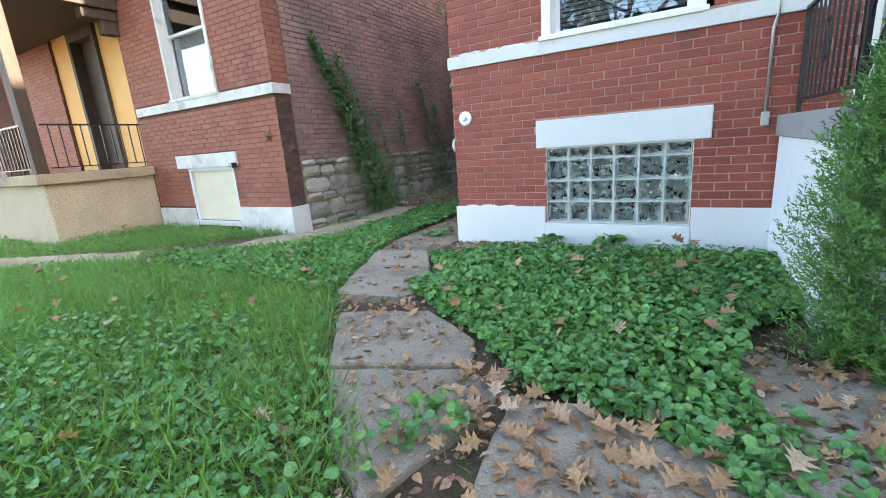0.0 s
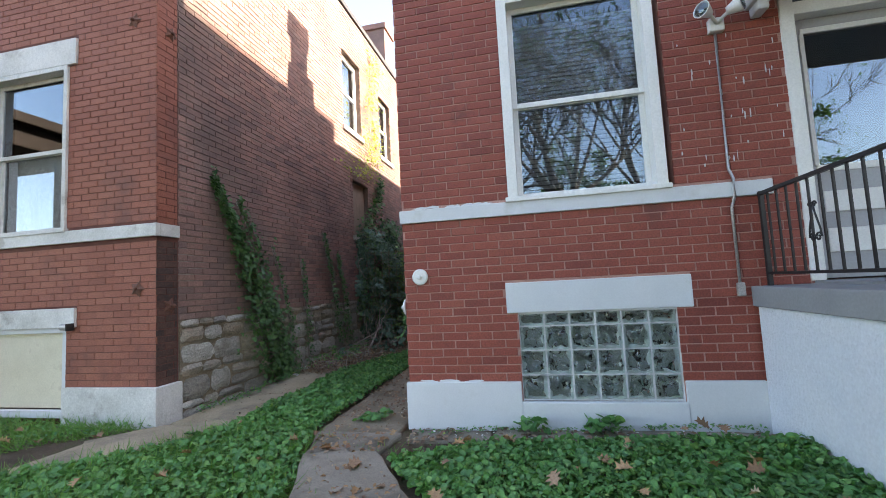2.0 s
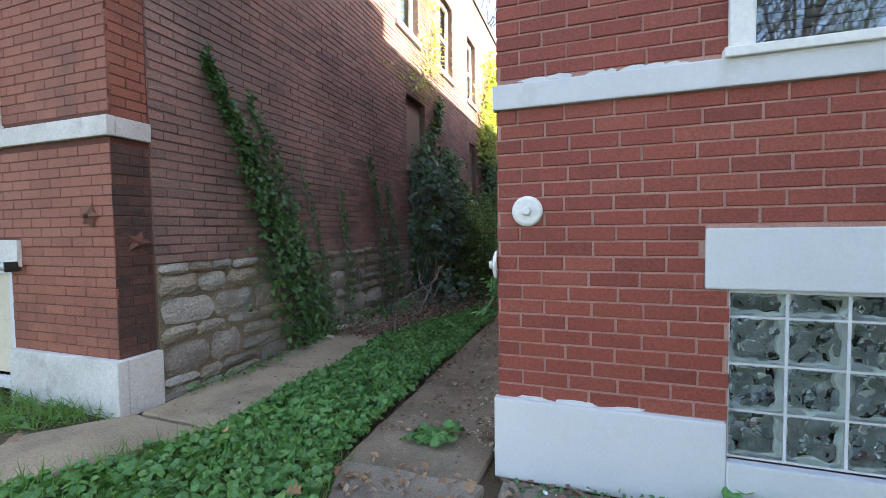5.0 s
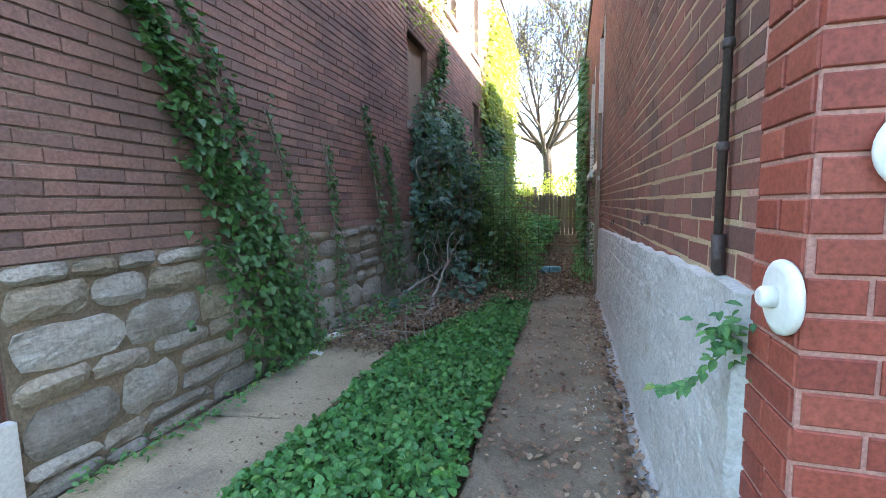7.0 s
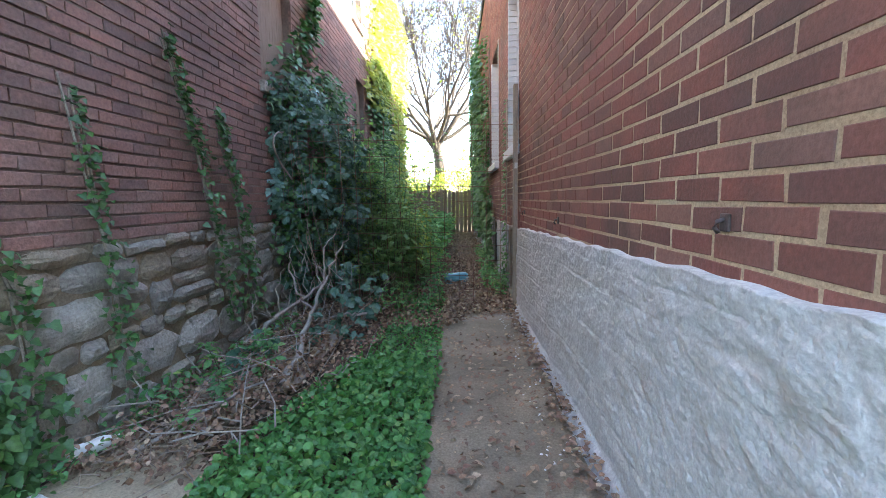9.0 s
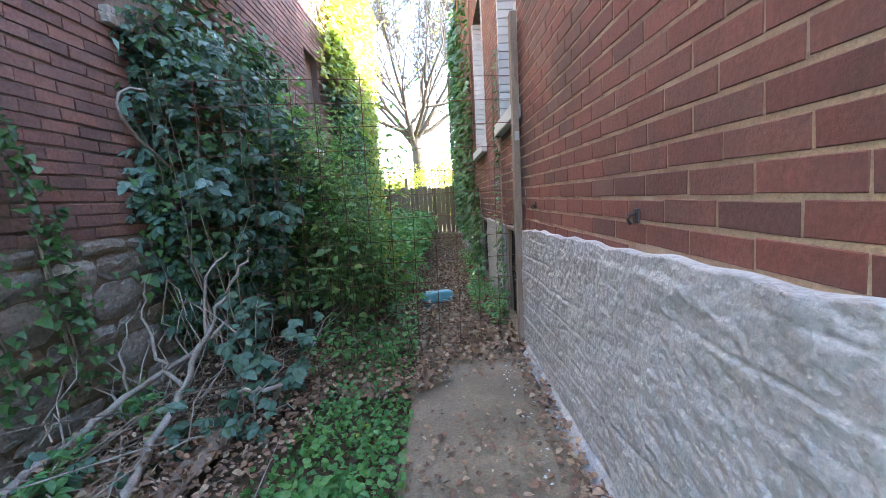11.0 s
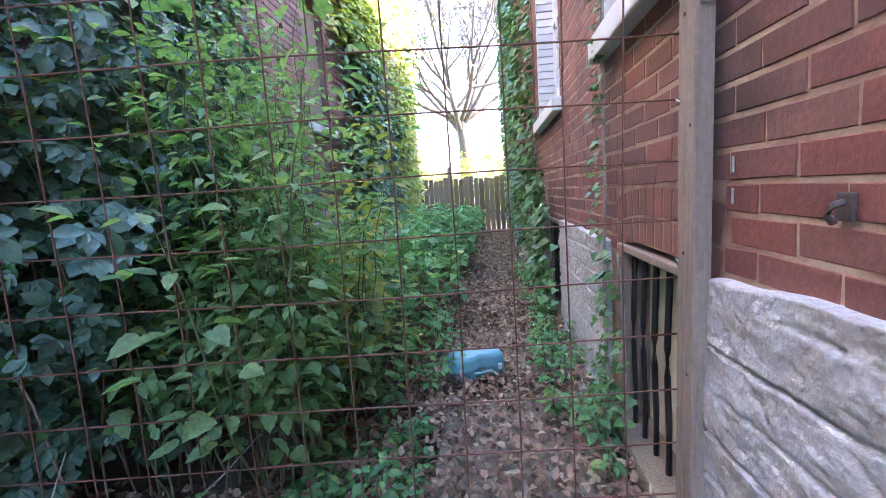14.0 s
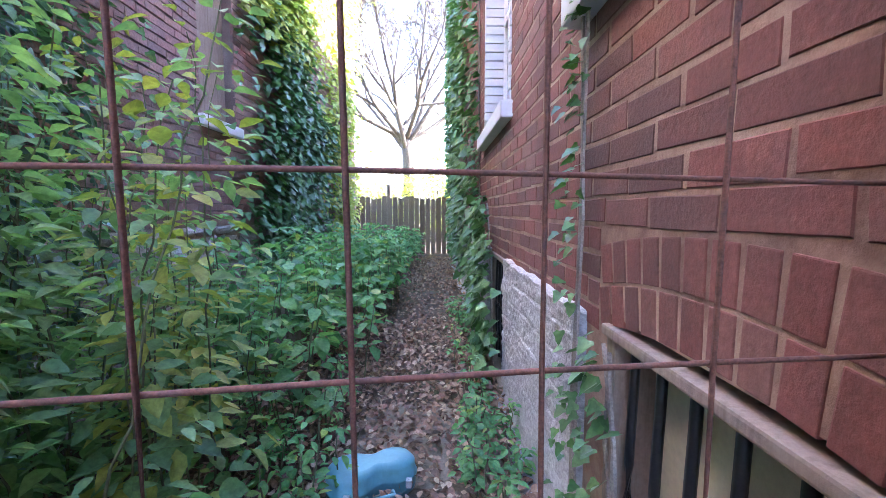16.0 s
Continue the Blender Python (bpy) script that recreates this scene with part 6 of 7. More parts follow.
v, tr = tube_arrays([[(np.array([-4.0, 8.75, 0.0]), 0.005), (c * 0.5 + np.array([-4.0, 8.6, 0.35]) * 0.5, 0.004), (c, 0.002)] for c in tc], 5)
tagged(tri_mesh("stem", v, tr, old_wood, trail), kind="stuff")


# ivy strands on walls
def strand(name, label, wall_x, side, pts, width, count, size, seed, material=ivy_leaf, group=""):
    """Ivy that climbs a wall in the plane x = wall_x along points (y, z)."""
    r = np.random.default_rng(seed)
    pts = np.array(pts, float)
    t = thing(name, label, "vine", (wall_x + side * 0.02, pts[0, 0], max(pts[0, 1], 0)), group=group)
    s = r.uniform(0, len(pts) - 1.001, count)
    a = s.astype(int)
    f = (s - a)[:, None]
    c = pts[a] * (1 - f) + pts[a + 1] * f
    wd = np.asarray(width)[a] * (1 - f[:, 0]) + np.asarray(width)[a + 1] * f[:, 0]
    c = c + np.stack([r.normal(0, 1, count) * wd * 0.5, r.normal(0, 0.05, count)], 1)
    bulge = r.uniform(0.01, 0.05, count) + np.minimum(wd * 0.22, 0.13) * r.uniform(0, 1, count)
    p = np.stack([wall_x + side * bulge, c[:, 0], np.maximum(c[:, 1], 0.04)], 1)
    nn = np.repeat(np.array([[side * 0.5, -0.22, 1.0]]), count, 0)
    tagged(scatter("foliage", "ivy", p, nn, size, material, t, 0.42, seed, 1.0, np.repeat(np.array([[0.75 * side, -0.35, -0.75]]), count, 0)), kind="stuff")
    paths = []
    for k in range(3):
        off = r.normal(0, 0.02, (len(pts), 2))
        paths.append([(np.array([wall_x + side * 0.012, q[0] + o[0], q[1] + o[1]]), 0.006) for q, o in zip(pts, off)])
    v, tr = tube_arrays(paths, 5)
    tri_mesh("stem", v, tr, dead_stick, t)


IV = "ivy strands climbing the neighbour's wall"
SX = XN + 0.03
strand("ivy", "thick green ivy climbing from the footing up the brick", SX, 1, [(5.95, 0.08), (5.82, 0.45), (5.6, 0.9), (5.42, 1.3), (5.2, 1.75), (4.95, 2.2), (4.68, 2.62)], [0.44, 0.44, 0.38, 0.28, 0.19, 0.1, 0.04], 1900, 0.058, 51, group=IV)
strand("ivy", "green ivy strand beside the thick one", SX, 1, [(6.05, 0.2), (5.92, 0.8), (5.7, 1.4), (5.42, 2.0), (5.12, 2.42)], [0.3, 0.2, 0.13, 0.08, 0.03], 380, 0.055, 52, group=IV)
strand("ivy", "thin ivy strand on weathered brick", SX, 1, [(6.3, 0.2), (6.25, 0.8), (6.1, 1.3), (5.85, 1.9)], [0.14, 0.09, 0.06, 0.02], 190, 0.042, 53, group=IV)
strand("ivy", "thin ivy strand on weathered brick", SX, 1, [(6.78, 0.1), (6.75, 0.8), (6.68, 1.3), (6.6, 1.75)], [0.18, 0.11, 0.07, 0.03], 230, 0.042, 54, group=IV)
strand("ivy", "thin ivy strand on weathered brick", SX, 1, [(7.9, 0.3), (7.75, 1.0), (7.6, 1.55), (7.46, 1.9), (7.32, 2.25)], [0.2, 0.15, 0.1, 0.07, 0.03], 330, 0.048, 55, group=IV)
strand("ivy", "thin ivy strand on weathered brick", SX, 1, [(8.22, 0.25), (8.16, 0.77), (8.08, 1.27), (7.93, 1.66), (7.86, 1.9)], [0.2, 0.15, 0.1, 0.06, 0.03], 300, 0.048, 56, group=IV)
strand("ivy", "ivy rising above the creeper mass on the brick", XN, 1, [(9.3, 2.2), (9.6, 2.8), (10.2, 3.4), (10.4, 3.9)], [0.6, 0.4, 0.3, 0.2], 420, 0.085, 57)
strand("ivy", "dark ivy covering the brick behind the tall weeds", XN, 1, [(9.9, 0.4), (10.3, 1.2), (10.7, 2.0), (10.9, 2.9)], [1.2, 1.3, 1.2, 0.8], 2300, 0.075, 69)
# gold leaf colour here stands in for sun on the ivy
strand("ivy", "ivy between the upper windows, coloured gold as if sunlit", XN, 1, [(9.0, 3.6), (9.7, 4.2), (9.95, 4.9), (9.9, 6.0), (10.2, 7.0)], [1.0, 0.9, 0.6, 0.5, 0.5], 750, 0.06, 58, gold_leaf)
strand("ivy", "dense ivy covering the far part of the wall", XN, 1, [(14.6, 0.5), (14.8, 1.6), (15.0, 2.8), (15.0, 3.6)], [0.9, 1.0, 1.2, 1.0], 2600, 0.11, 59)
# sunlight on the upper ivy put into its leaf colour
strand("ivy", "dense ivy on the far part of the wall, coloured gold as if sunlit", XN, 1, [(14.6, 3.2), (15.0, 4.0), (15.6, 4.9), (16.4, 6.0), (17.2, 6.7)], [1.0, 1.3, 1.5, 1.8, 1.6], 4600, 0.12, 60, gold_leaf)
strand("ivy", "dense ivy covering the far end of the wall", XN, 1, [(15.0, 0.5), (15.4, 1.4), (15.9, 2.2), (16.6, 2.7)], [1.6, 1.8, 1.6, 1.0], 2400, 0.11, 61)
# gold again in place of sun falling on green ivy
strand("ivy", "ivy hanging at the far end of the wall, coloured gold as if sunlit", XN, 1, [(18.6, 0.6), (18.3, 1.6), (18.0, 2.8), (18.4, 4.0), (18.9, 5.6), (19.2, 6.8)], [1.2, 1.6, 1.8, 1.8, 1.6, 1.2], 3600, 0.11, 68, gold_leaf)
strand("ivy", "ivy hanging down the red house's far wall", XR, -1, [(13.8, 0.4), (14.6, 2.0), (15.5, 3.4), (16.6, 4.6), (18.4, 5.3)], [1.4, 1.7, 2.0, 2.2, 1.8], 2200, 0.10, 62)
strand("ivy", "ivy hanging down the red house's far end", XR, -1, [(17.0, 0.4), (17.8, 1.8), (18.8, 3.2), (19.6, 4.6)], [1.8, 2.0, 2.0, 1.2], 1700, 0.10, 63)
strand("ivy", "thin vine climbing a pipe beside the barred window", XR - 0.02, -1, [(10.05, 0.1), (10.08, 0.6), (10.06, 1.1), (10.05, 1.7), (10.02, 2.4)], [0.16, 0.1, 0.07, 0.06, 0.06], 150, 0.04, 64)
strand("ivy", "vine leaves in front of the window bars", XR - 0.02, -1, [(9.8, 0.05), (9.75, 0.3), (9.8, 0.6), (9.85, 0.8)], [0.3, 0.22, 0.16, 0.08], 85, 0.045, 65)
strand("ivy", "vines over the far basement window", XR - 0.03, -1, [(11.7, 0.05), (11.8, 0.4), (11.9, 0.8), (12.1, 1.2)], [0.5, 0.5, 0.4, 0.2], 420, 0.07, 66)
strand("ivy", "thin ivy on the wall past the second window", XR, -1, [(13.0, 0.1), (13.0, 1.2), (13.1, 2.4), (13.1, 4.2)], [0.3, 0.15, 0.18, 0.25], 380, 0.07, 67)


# weeds along the left of the gangway
def weed(name, label, spots, leaf_size, seed, material=weed_leaf, group=""):
    """Upright weeds: a stem with leaves in whorls."""
    r = np.random.default_rng(seed)
    pts, ups, hds, szs, st = [], [], [], [], []
    for x, y, h in spots:
        q, d = np.array([x, y, 0.0]), np.array([r.normal(0, 0.12), r.normal(0, 0.12), 1.0])
        k = max(4, int(h / (0.13 if leaf_size > 0.08 else 0.085)))
        path = [(q.copy(), 0.0042)]
        for i in range(k):
            q = q + d * h / k + r.normal(0, 0.012, 3)
            path.append((q.copy(), 0.0042 * (1 - 0.7 * i / k)))
            if i > k * 0.15:
                for s in range(7):
                    a = r.uniform(0, 6.28)
                    reach = r.uniform(0.02, 0.16) * min(1, h)
                    o = np.array([math.cos(a), math.sin(a), 0.15])
                    pts.append(q + o * reach)
                    ups.append([o[0] * 0.18, o[1] * 0.18, 1.0])
                    hds.append([o[0] * 2, o[1] * 2, -0.55])
                    szs.append(leaf_size * (1.15 - 0.45 * i / k))
        st.append(path)
    t = thing(name, label, "weeds", (spots[0][0], spots[0][1], 0), group=group)
    tagged(scatter("foliage", "broad" if leaf_size > 0.08 else "leaf", pts, ups, np.array(szs), material, t, 0.3, seed, 0.9, hds), kind="stuff")
    v, tr = tube_arrays(st, 5)
    tagged(tri_mesh("stalk", v, tr, green_stem, t), kind="stuff")


rw = np.random.default_rng(71)
tall = [(rw.uniform(-4.2, -3.25), rw.uniform(9.35, 10.9), rw.uniform(0.8, 1.8)) for _ in range(42)]
tall = [(x, y, h * (1.0 if x < -3.55 else 0.62)) for x, y, h in tall]
weed("weed_clump", "tall leafy green weeds crowding the wire fence", tall, 0.081, 72, sapling_leaf)
weed("weed_clump", "yellow-green leaves among the tall weeds", [(rw.uniform(-4.1, -3.3), rw.uniform(9.4, 10.8), rw.uniform(0.8, 1.8)) for _ in range(10)], 0.075, 73, gold_leaf)
weed("weed_clump", "tall light green saplings against the brick wall", [(rw.uniform(-4.4, -3.95), rw.uniform(9.5, 10.0), rw.uniform(1.5, 2.2)) for _ in range(14)], 0.083, 82, sapling_leaf)
weed("weed_clump", "knee-high green weeds along the gangway", [(rw.uniform(-4.3, -3.05), y, rw.uniform(0.45, 0.95)) for y in rw.uniform(10.8, 15.5, 150)], 0.095, 74)
weed("weed_clump", "knee-high green weeds near the back fence", [(rw.uniform(-4.4, -2.95), y, rw.uniform(0.4, 0.8)) for y in rw.uniform(15.5, 20.0, 120)], 0.105, 75)
weed("weed_clump", "low weeds growing through the litter", [(rw.uniform(-3.6, -2.95), y, rw.uniform(0.12, 0.4)) for y in rw.uniform(8.6, 11.2, 70)], 0.05, 76)
weed("weed_clump", "slender green shrub beside the creeper", [(rw.uniform(-3.95, -3.35), y, rw.uniform(1.1, 1.95)) for y in rw.uniform(9.3, 10.0, 46)], 0.06, 77, sapling_leaf)
weed("weed_clump", "low weeds along the base of the wall", [(rw.uniform(-2.45, -2.22), y, rw.uniform(0.1, 0.3)) for y in rw.uniform(9.4, 13.5, 60)], 0.05, 78)
weed("weed_clump", "sapling leaves at the foot of the stone wall", [(rw.uniform(-4.5, -4.1), y, rw.uniform(0.1, 0.3)) for y in rw.uniform(6.6, 8.4, 26)], 0.07, 79)

# sprig that grows out of the corner of the white base
sprig = thing("weed_sprig", "small green tree-of-heaven sprig growing from the wall", "weed", (XR - 0.03, 4.29, 0.9))
sp, su, sh = [], [], []
for k in range(16):
    f = k / 15
    q = np.array([XR - 0.05 - 0.13 * f, 4.275 + 0.06 * f, 0.90 - 0.13 * f - 0.05 * math.sin(3 * f)])
    for s in (-1, 1):
        sp.append(q)
        su.append([-0.3, -0.5, 1])
        sh.append([-0.6 + 0.3 * s, 0.9 * s, -0.8])
rsp = np.random.default_rng(83)
for k in range(60):
    sp.append(np.array([XR - 0.05, 4.265, 0.93]) + rsp.normal(0, 1, 3) * np.array([0.025, 0.02, 0.03]))
    su.append([-0.4, -0.4, 1])
    sh.append([-0.5 + rsp.normal(0, 0.5), -0.4 + rsp.normal(0, 0.5), -0.4])
tagged(scatter("foliage", "leaf", sp, su, 0.032, weed_leaf, sprig, 0.25, 81, 0.9, np.array(sh)), kind="stuff")
v, tr = tube_arrays([[(np.array([XR - 0.04, 4.275, 0.90]), 0.002), (np.array([XR - 0.115, 4.305, 0.785]), 0.002), (np.array([XR - 0.18, 4.335, 0.76]), 0.0015)]], 5)
tri_mesh("stem", v, tr, weed_leaf, sprig)

# cedar bush by the porch
cedar = thing("cedar_bush", "dense green arborvitae bush beside the porch", "bush", (0.86, 2.22, 0))
r9 = np.random.default_rng(91)
k = 15000
th, zz = r9.uniform(0, 2 * np.pi, k), r9.uniform(0.03, 1.6, k)
fat = 0.51 * np.clip(1.08 - (zz / 1.7) ** 3.0, 0.03, 1) * (0.76 + 0.24 * np.sin(6 * th + 6 * zz) * np.sin(8 * zz + 2 * th)) * np.where(zz < 0.25, 0.75 + zz, 1)
inn = r9.uniform(0.6, 1.05, k)
pts = np.stack([0.86 + fat * inn * np.cos(th), 2.22 + fat * inn * np.sin(th), zz], 1)
outw = np.stack([np.cos(th), np.sin(th), np.full(k, 0.3)], 1)
base_p = pts[:9000]
base_d = outw[:9000] * 1.0 + np.array([[0, 0, 0.9]]) + r9.normal(0, 0.45, (9000, 3))
base_d /= np.linalg.norm(base_d, axis=1, keepdims=True)
lat = np.cross(base_d, r9.normal(0, 1, (9000, 3)))
lat /= np.linalg.norm(lat, axis=1, keepdims=True)
fp, fh = [], []
for q in range(14):
    f, sd = (q // 2) / 7, 1 if q % 2 else -1
    fp.append(base_p + base_d * (0.075 * f) + r9.normal(0, 0.004, (9000, 3)))
    fh.append(base_d * (0.7 + f) + lat * (sd * (1 - 0.7 * f)))
fp, fh = np.concatenate(fp), np.concatenate(fh)
tagged(scatter("spray", "grass", fp, r9.normal(0, 1, fp.shape), 0.020, cedar_leaf, cedar, 0.3, 92, 0.26, fh * 2), kind="stuff")
v, tr = tube_arrays([[(np.array([0.86, 2.22, -0.05]), 0.05), (np.array([0.86, 2.22, 1.4]), 0.015)]], 8)
tri_mesh("trunk", v, tr, bark, cedar)


# trees
def tree(name, label, at, height, radius, seed, leaves=0, leaf_mat=gold_leaf, levels=4, lean=(0, 0), limbs=8, wide=0.62):
    r = np.random.default_rng(seed)
    t = thing(name, label, "tree", at)
    b = np.array(at, float)
    fork = height * 0.3
    trunk = [(b + np.array([lean[0] * f, lean[1] * f, fork * f - 0.1]) + (r.normal(0, 0.04, 3) if f > 0 else 0), radius * (1.25 - 0.4 * f)) for f in np.linspace(0, 1, 6)]
    out, tips = [], []
    for i in range(limbs):
        a = i * 6.4 / limbs + r.uniform(-0.3, 0.3)
        d = np.array([math.cos(a) * wide, math.sin(a) * wide, 0.95 if i % 3 else 0.35])
        d /= np.linalg.norm(d)
        branch(r, trunk[-1][0] - np.array([0, 0, 0.25 * (i % 3)]), d, height * 0.40, radius * 0.42, levels - 1, out, tips, 0.5, 0.3, (4, 6))
    v, tr = tube_arrays([trunk], 10)
    tri_mesh("trunk", v, tr, bark, t, True)
    v, tr = tube_arrays(out, 5)
    tagged(tri_mesh("crown", v, tr, bark, t, True), kind="stuff")
    if leaves:
        tp = np.array(tips)
        p = tp[r.integers(0, len(tp), leaves)] + r.normal(0, 0.25, (leaves, 3))
        tagged(scatter("foliage", "leaf", p, np.repeat(UP, leaves, 0), 0.13, leaf_mat, t, 0.8, seed + 1), kind="stuff")


tree("bare_tree", "tall nearly bare tree with a few yellow leaves", (-3.75, 27.0, 0), 14.0, 0.27, 101, 2600, gold_leaf, 5, limbs=11, wide=0.85)
tree("street_tree", "bare street tree with thin twigs", (-6.5, -12.0, 0), 12.0, 0.25, 102, 700, weed_leaf, 4)
tree("street_tree", "bare street tree with thin twigs", (0.4, -8.5, 0), 13.5, 0.24, 103, 1500, ivy_leaf, 4)
tree("street_tree", "leafy street tree thinning in autumn", (-3.2, -12.5, 0), 15.0, 0.28, 104, 3000, ivy_leaf, 4)
tree("street_tree", "leafy street tree thinning in autumn", (4.5, -13.0, 0), 15.5, 0.28, 105, 3000, ivy_leaf, 4)


def thicket(name, label, at, size, count, leaf, material, seed):
    """A shrub of many small leaf clumps with an uneven outline."""
    r = np.random.default_rng(seed)
    t = thing(name, label, "shrub", at)
    c = r.normal(0, 0.42, (max(14, count // 120), 3)) * np.array(size) + np.array([at[0], at[1], size[2] * 0.75])
    p = c[r.integers(0, len(c), count)] + r.normal(0, 0.22, (count, 3)) * np.array([1, 1, 0.8])
    p[:, 2] = np.abs(p[:, 2]) + 0.05
    tagged(scatter("foliage", "leaf", p, np.repeat(UP, count, 0), leaf, material, t, 0.7, seed), kind="stuff")
    st = [[(np.array([at[0] + r.normal(0, 0.2), at[1] + r.normal(0, 0.2), 0.0]), 0.03), (q * 0.6 + np.array([at[0], at[1], 0.3]) * 0.4, 0.02), (q, 0.008)] for q in c]
    v, tr = tube_arrays(st, 5)
    tagged(tri_mesh("stalk", v, tr, bark, t), kind="stuff")


for i, (x, y, w, h) in enumerate(((-6.2, 24.5, 1.6, 1.7), (-4.6, 26.0, 1.4, 1.5), (-2.6, 24.8, 1.4, 1.7), (-1.0, 26.5, 1.7, 2.0), (-8.5, 29, 2.4, 2.6), (-5.2, 33, 2.6, 2.4), (1.8, 31, 2.6, 3.0), (-2.2, 34, 2.4, 2.2))):
    thicket("shrub", "bright yellow-green shrub behind the board fence", (x, y, 0), (w, w, h), 4200, 0.11, gold_leaf, 110 + i)

for i, (x, y) in enumerate(((-9.0, -17.0), (-4.0, -18.5), (1.5, -16.5), (6.0, -18.0), (10.5, -16.0))):
    thicket("street_shrub", "tall green trees and shrubs across the street", (x, y, 0), (3.4, 2.4, 5.5), 10000, 0.17, ivy_leaf, 130 + i)

# paint flakes and small debris on the paths
oak_leaves("paint_flakes", [(-2.5, 4.3), (-2.22, 4.3), (-2.2, 9.2), (-2.4, 9.2)], 260, 0.016, 141, chip_white, "flakes of white paint fallen from the wall", "leaf", 0.012)
oak_leaves("paint_flakes", [(-2.0, 3.78), (0.5, 3.78), (0.5, 4.02), (-2.0, 4.02)], 75, 0.022, 142, chip_white, "flakes of white paint on bare soil", "leaf", 0.03)
oak_leaves("leaf_crumbs", MID_WALK, 900, 0.022, 143, litter_leaf, "crumbled leaves on the front walk", "leaf", 0.03)
oak_leaves("leaf_crumbs", [(-2.97, 4.0), (-2.25, 4.0), (-2.25, 9.0), (-2.97, 9.0)], 700, 0.02, 144, litter_leaf, "crumbled leaves on the side path", "leaf", 0.02)
oak_leaves("leaf_crumbs", [(-4.5, 4.1), (-3.9, 4.1), (-3.9, 6.4), (-4.5, 6.4)], 160, 0.025, 145, litter_leaf, "crumbled leaves on the pale path", "leaf", 0.02)
oak_leaves("leaf_litter", [(-2.1, 3.72), (0.55, 3.72), (0.55, 4.02), (-2.1, 4.02)], 260, 0.05, 146, litter_leaf, "dry leaves along the foot of the front wall", "leaf", 0.03)
r15 = np.random.default_rng(151)
ex, ey = sow([(-2.6, 0.4), (0.4, 0.4), (0.4, 2.4), (-1.4, 2.8), (-2.2, 4.0), (-3.1, 4.0)], 5000, 152, (BED,))
near_edge = (np.abs(np.sin(ex * 2.3 + ey * 4.1)) < 0.28) | (r15.uniform(0, 1, len(ex)) < 0.06)
ex, ey = ex[near_edge], ey[near_edge]
tagged(scatter("crack_grass", "grass", np.stack([ex, ey, ground_z(ex, ey) + 0.02], 1), np.repeat(np.array([[0, 0, 0.35]]), len(ex), 0), 0.07, grass_mat, tilt=0.5, seed=153, aspect=0.06,
               heading=np.stack([r15.normal(0, 0.8, len(ex)), r15.normal(0, 0.8, len(ex)), np.ones(len(ex))], 1)), "grass tufts in the cracks of the walk", "grass", kind="stuff")

# ---- pieces of walls, last ----
face_holes = front_holes + bands
lay(wall_front, "brick", [s for s in brick_spans(8.0, 0.41, 6.3, face_holes, 0.211, 0.0685, 0.009, random.Random(1))], ORG, (1, 0, 0), (0, -1, 0), brick_face, brick_face_piece, (0, 3.1, 0.4, 1.8), seed=1)
ret = brick_spans(0.205, 0.41, 5.5, [(0, 1, 1.78, 1.895)], 0.211, 0.0685, 0.009, random.Random(2))
lay(wall_front, "corner_brick", ret, (XR, F, 0), (0, 1, 0), (-1, 0, 0), brick_face, brick_face_piece, (0, 1, 0.5, 2.6), seed=2)
sh_ = [(a, b, c - 0.03, d) for a, b, c, d in side_holes] + [*[(5.465 + u - 0.031, 5.465 + u + 0.031, 0.8, -1.012 + math.sqrt(2.115 ** 2 - u * u)) for u in np.linspace(-0.41, 0.41, 15)]]
spans = [s for s in brick_spans(16.2, 0.815, 5.5, [(a - 0.21, b - 0.21, c, d) for a, b, c, d in sh_], 0.218, 0.0715, 0.012, random.Random(3))
         if s[3] > base_top(s[0] + F + 0.21) + 0.005]
lay(wall_side, "brick", spans, (XR, F + 0.21, 0), (0, 1, 0), (-1, 0, 0), brick_side, brick_side_piece, (2.2, 5.0, 0.8, 2.6), proud=0.0022, ch=0.002, seed=3, jitter=0.003, wobble=0.0028)
lay(nb_front, "brick", brick_spans(13.0 + XN, 0.39, 7.6, nb_holes + [(5.0, 13, 1.86, 1.99), (5.84, 7.35, 0.99, 1.19), (5.82, 7.31, 3.8, 4.09), (5.85, 7.3, 5.0, 5.15), (0, 5.05, 0, 1.07)], 0.211, 0.068, 0.006, random.Random(4)),
    NO, (1, 0, 0), (0, -1, 0), brick_warm, brick_warm_piece, (7.2, 13, 0.4, 2.2), proud=0.004, seed=4)
lay(nb_front, "corner_brick", brick_spans(0.25, 1.99, 7.3, [], 0.211, 0.068, 0.006, random.Random(5)), (XN, NF, 0), (0, 1, 0), (1, 0, 0), brick_warm, brick_warm_piece, (0, 1, 1.99, 3.6), proud=0.004, seed=5)
lay(nb_front, "sooty_brick", brick_spans(0.25, 0.39, 1.86, [], 0.211, 0.068, 0.006, random.Random(8)), (XN, NF, 0), (0, 1, 0), (1, 0, 0), brick_soot_piece, brick_soot_piece, (0, 1, 0.3, 2.0), proud=0.004, seed=8)
lay(nb_side, "brick", brick_spans(15.9, 1.0, 7.3, [(a - 0.26, b - 0.26, c, d) for a, b, c, d in nb_side_holes], 0.222, 0.069, 0.011, random.Random(6), 0.004),
    (XN, NF + 0.26, 0), (0, 1, 0), (1, 0, 0), brick_old, brick_old_piece, (0, 3.2, 1.0, 2.0), proud=0.009, seed=6, jitter=0.004, wobble=0.003)

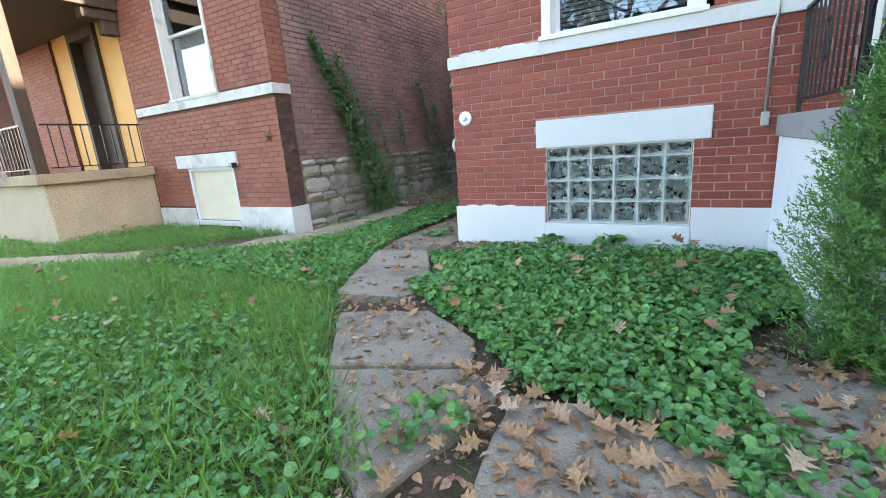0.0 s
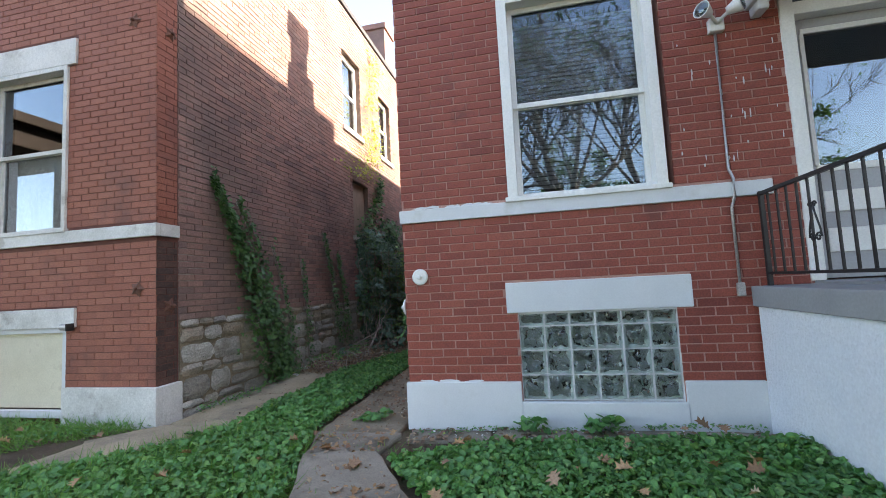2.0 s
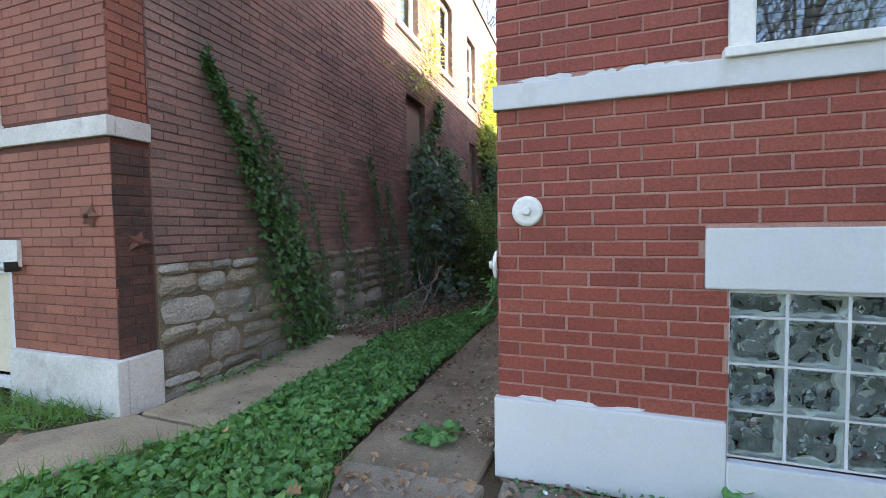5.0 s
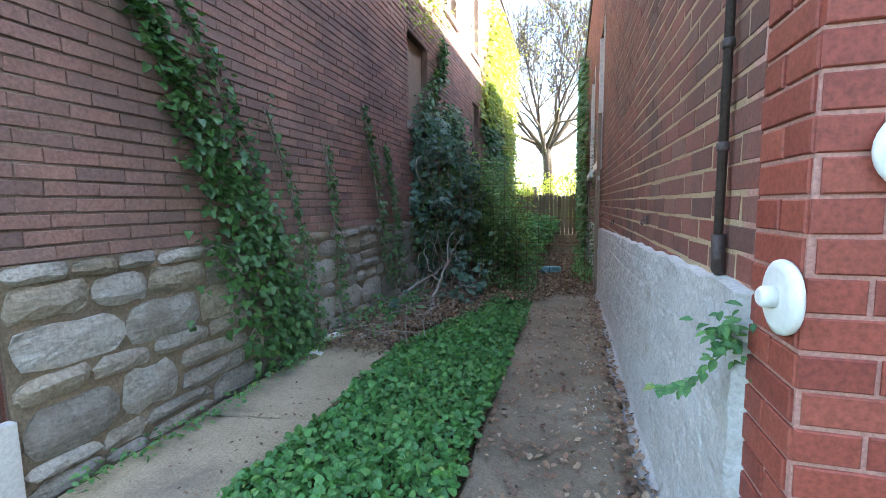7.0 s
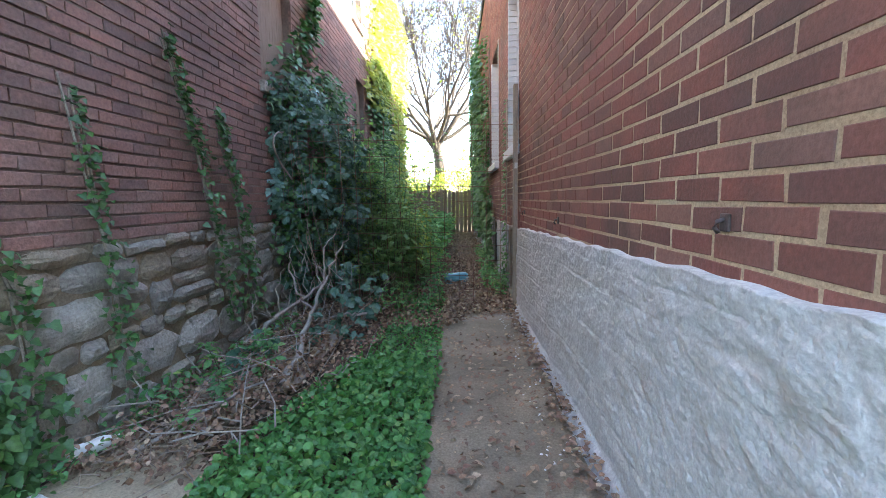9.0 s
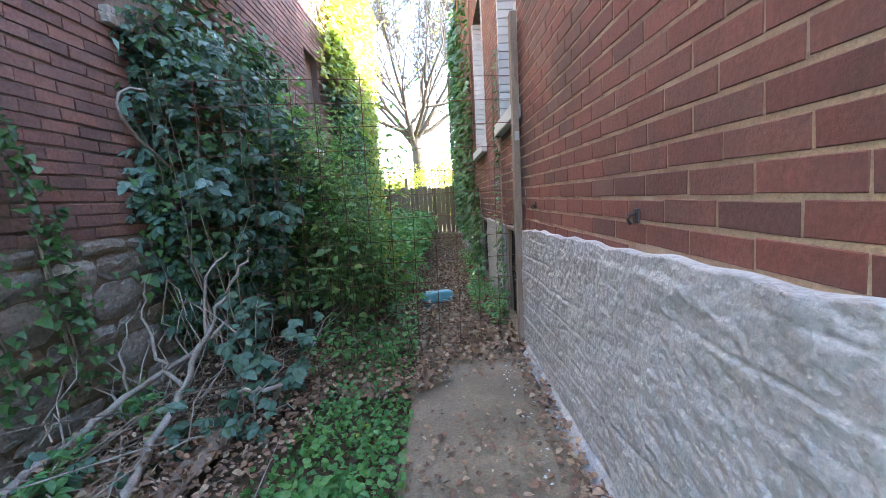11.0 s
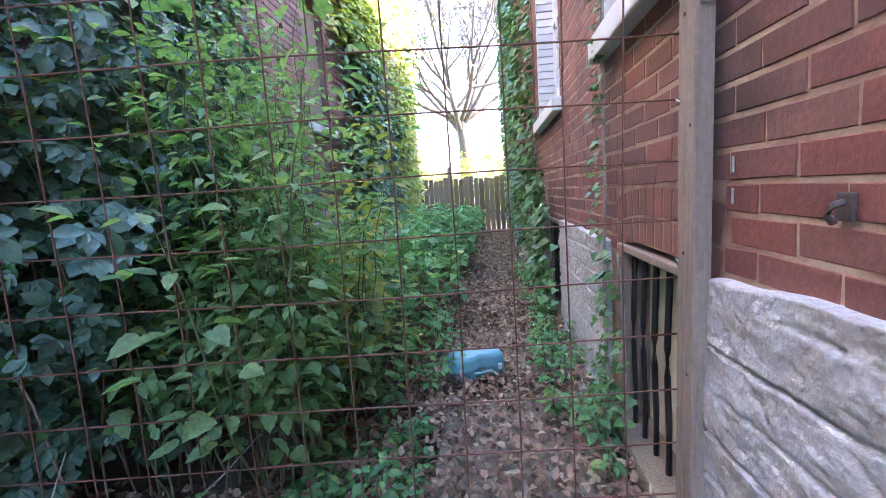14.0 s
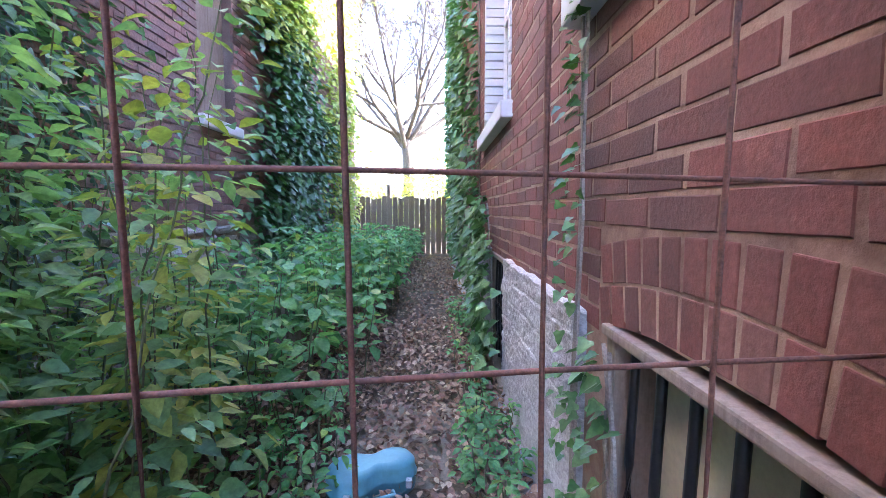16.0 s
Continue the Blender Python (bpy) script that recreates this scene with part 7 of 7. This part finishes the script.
# limestone footing of the neighbour
foot = tagged(part("wall_footing", boxes([((XN - 0.2, NF + 0.27, -0.1), (XN + 0.012, 20.0, 1.0))]), stone_mortar, None), "limestone rubble footing with tan mortar joints", "wall", kind="structure")
rs = random.Random(77)


def rubble(y0, y1, z0, z1):
    """One rough stone with a humped, broken face."""
    nu, nv = 6, 4
    cy, cz, hy, hz = (y0 + y1) / 2, (z0 + z1) / 2, (y1 - y0) / 2, (z1 - z0) / 2
    lean, hump, key = rs.uniform(-0.10, 0.10), rs.uniform(0.004, 0.030), rs.uniform(0, 90)
    v_pos = []
    for b in range(nv):
        for a in range(nu):
            u, w = 2 * a / (nu - 1) - 1, 2 * b / (nv - 1) - 1
            corner = a in (0, nu - 1) and b in (0, nv - 1)
            k = rs.uniform(0.78, 0.92) if corner else 1.0
            py = cy + hy * u * k + rs.uniform(-0.07, 0.07) * hy
            pz = cz + hz * w * k + rs.uniform(-0.16, 0.10 if w > 0 else 0.16) * hz + lean * hy * u * 0.3
            v_pos.append((py, max(z0 - 0.004, min(z1 + 0.004, pz)), a in (0, nu - 1) or b in (0, nv - 1)))
    v = [(XN + 0.012 + max(0.004, (0.008 if edge else 0.012 + hump) + 0.020 * noise.noise(Vector((py * 6 + key, pz * 17, 2.0)))), py, pz) for py, pz, edge in v_pos]
    t = []
    for b in range(nv - 1):
        for a in range(nu - 1):
            q = b * nu + a
            t += [(q, q + 1, q + nu + 1), (q, q + nu + 1, q + nu)]
    ring = [*range(nu), *[b * nu + nu - 1 for b in range(1, nv)], *range(nu * nv - 2, nu * (nv - 1) - 1, -1), *[b * nu for b in range(nv - 2, 0, -1)]]
    base_ = len(v)
    v += [(XN - 0.02, v[k][1], v[k][2]) for k in ring]
    for k in range(len(ring)):
        k2 = (k + 1) % len(ring)
        t += [(ring[k2], ring[k], base_ + k), (ring[k2], base_ + k, base_ + k2)]
    return v, t


jv, jt = [], []
count = 0
z = -0.03
while z < 0.96:
    h = rs.choice((0.12, 0.16, 0.19, 0.22, 0.25))
    h = min(h, 1.0 - z) if 1.0 - z - h > 0.06 else 1.0 - z
    y = NF + 0.275
    while y < 19.9:
        w = rs.uniform(0.2, 0.55) if h > 0.13 else rs.uniform(0.16, 0.4)
        if h > 0.17 and rs.random() < 0.25:
            cut = h * rs.uniform(0.4, 0.6)
            stones = [(y, y + w, z, z + cut), (y, y + w, z + cut, z + h)]
        else:
            dz = rs.uniform(-0.012, 0.012)
            stones = [(y, y + w, z + dz, z + h + dz)]
        for a, b, c, d in stones:
            v, t = rubble(a + 0.008, b - 0.008, c + 0.007, d - 0.007)
            if a < 9.0 and count < 300:
                me = bpy.data.meshes.new("stone")
                me.from_pydata(v, [], t)
                me.materials.append(stone_piece)
                ob = new("stone", me)
                ob.parent = foot
                count += 1
            else:
                jt.append(np.array(t) + sum(len(q) for q in jv))
                jv.append(v)
        y += w
    z += h
tagged(tri_mesh("stones_joined", np.concatenate([np.array(q) for q in jv]), np.concatenate(jt), stone, foot), kind="stuff")
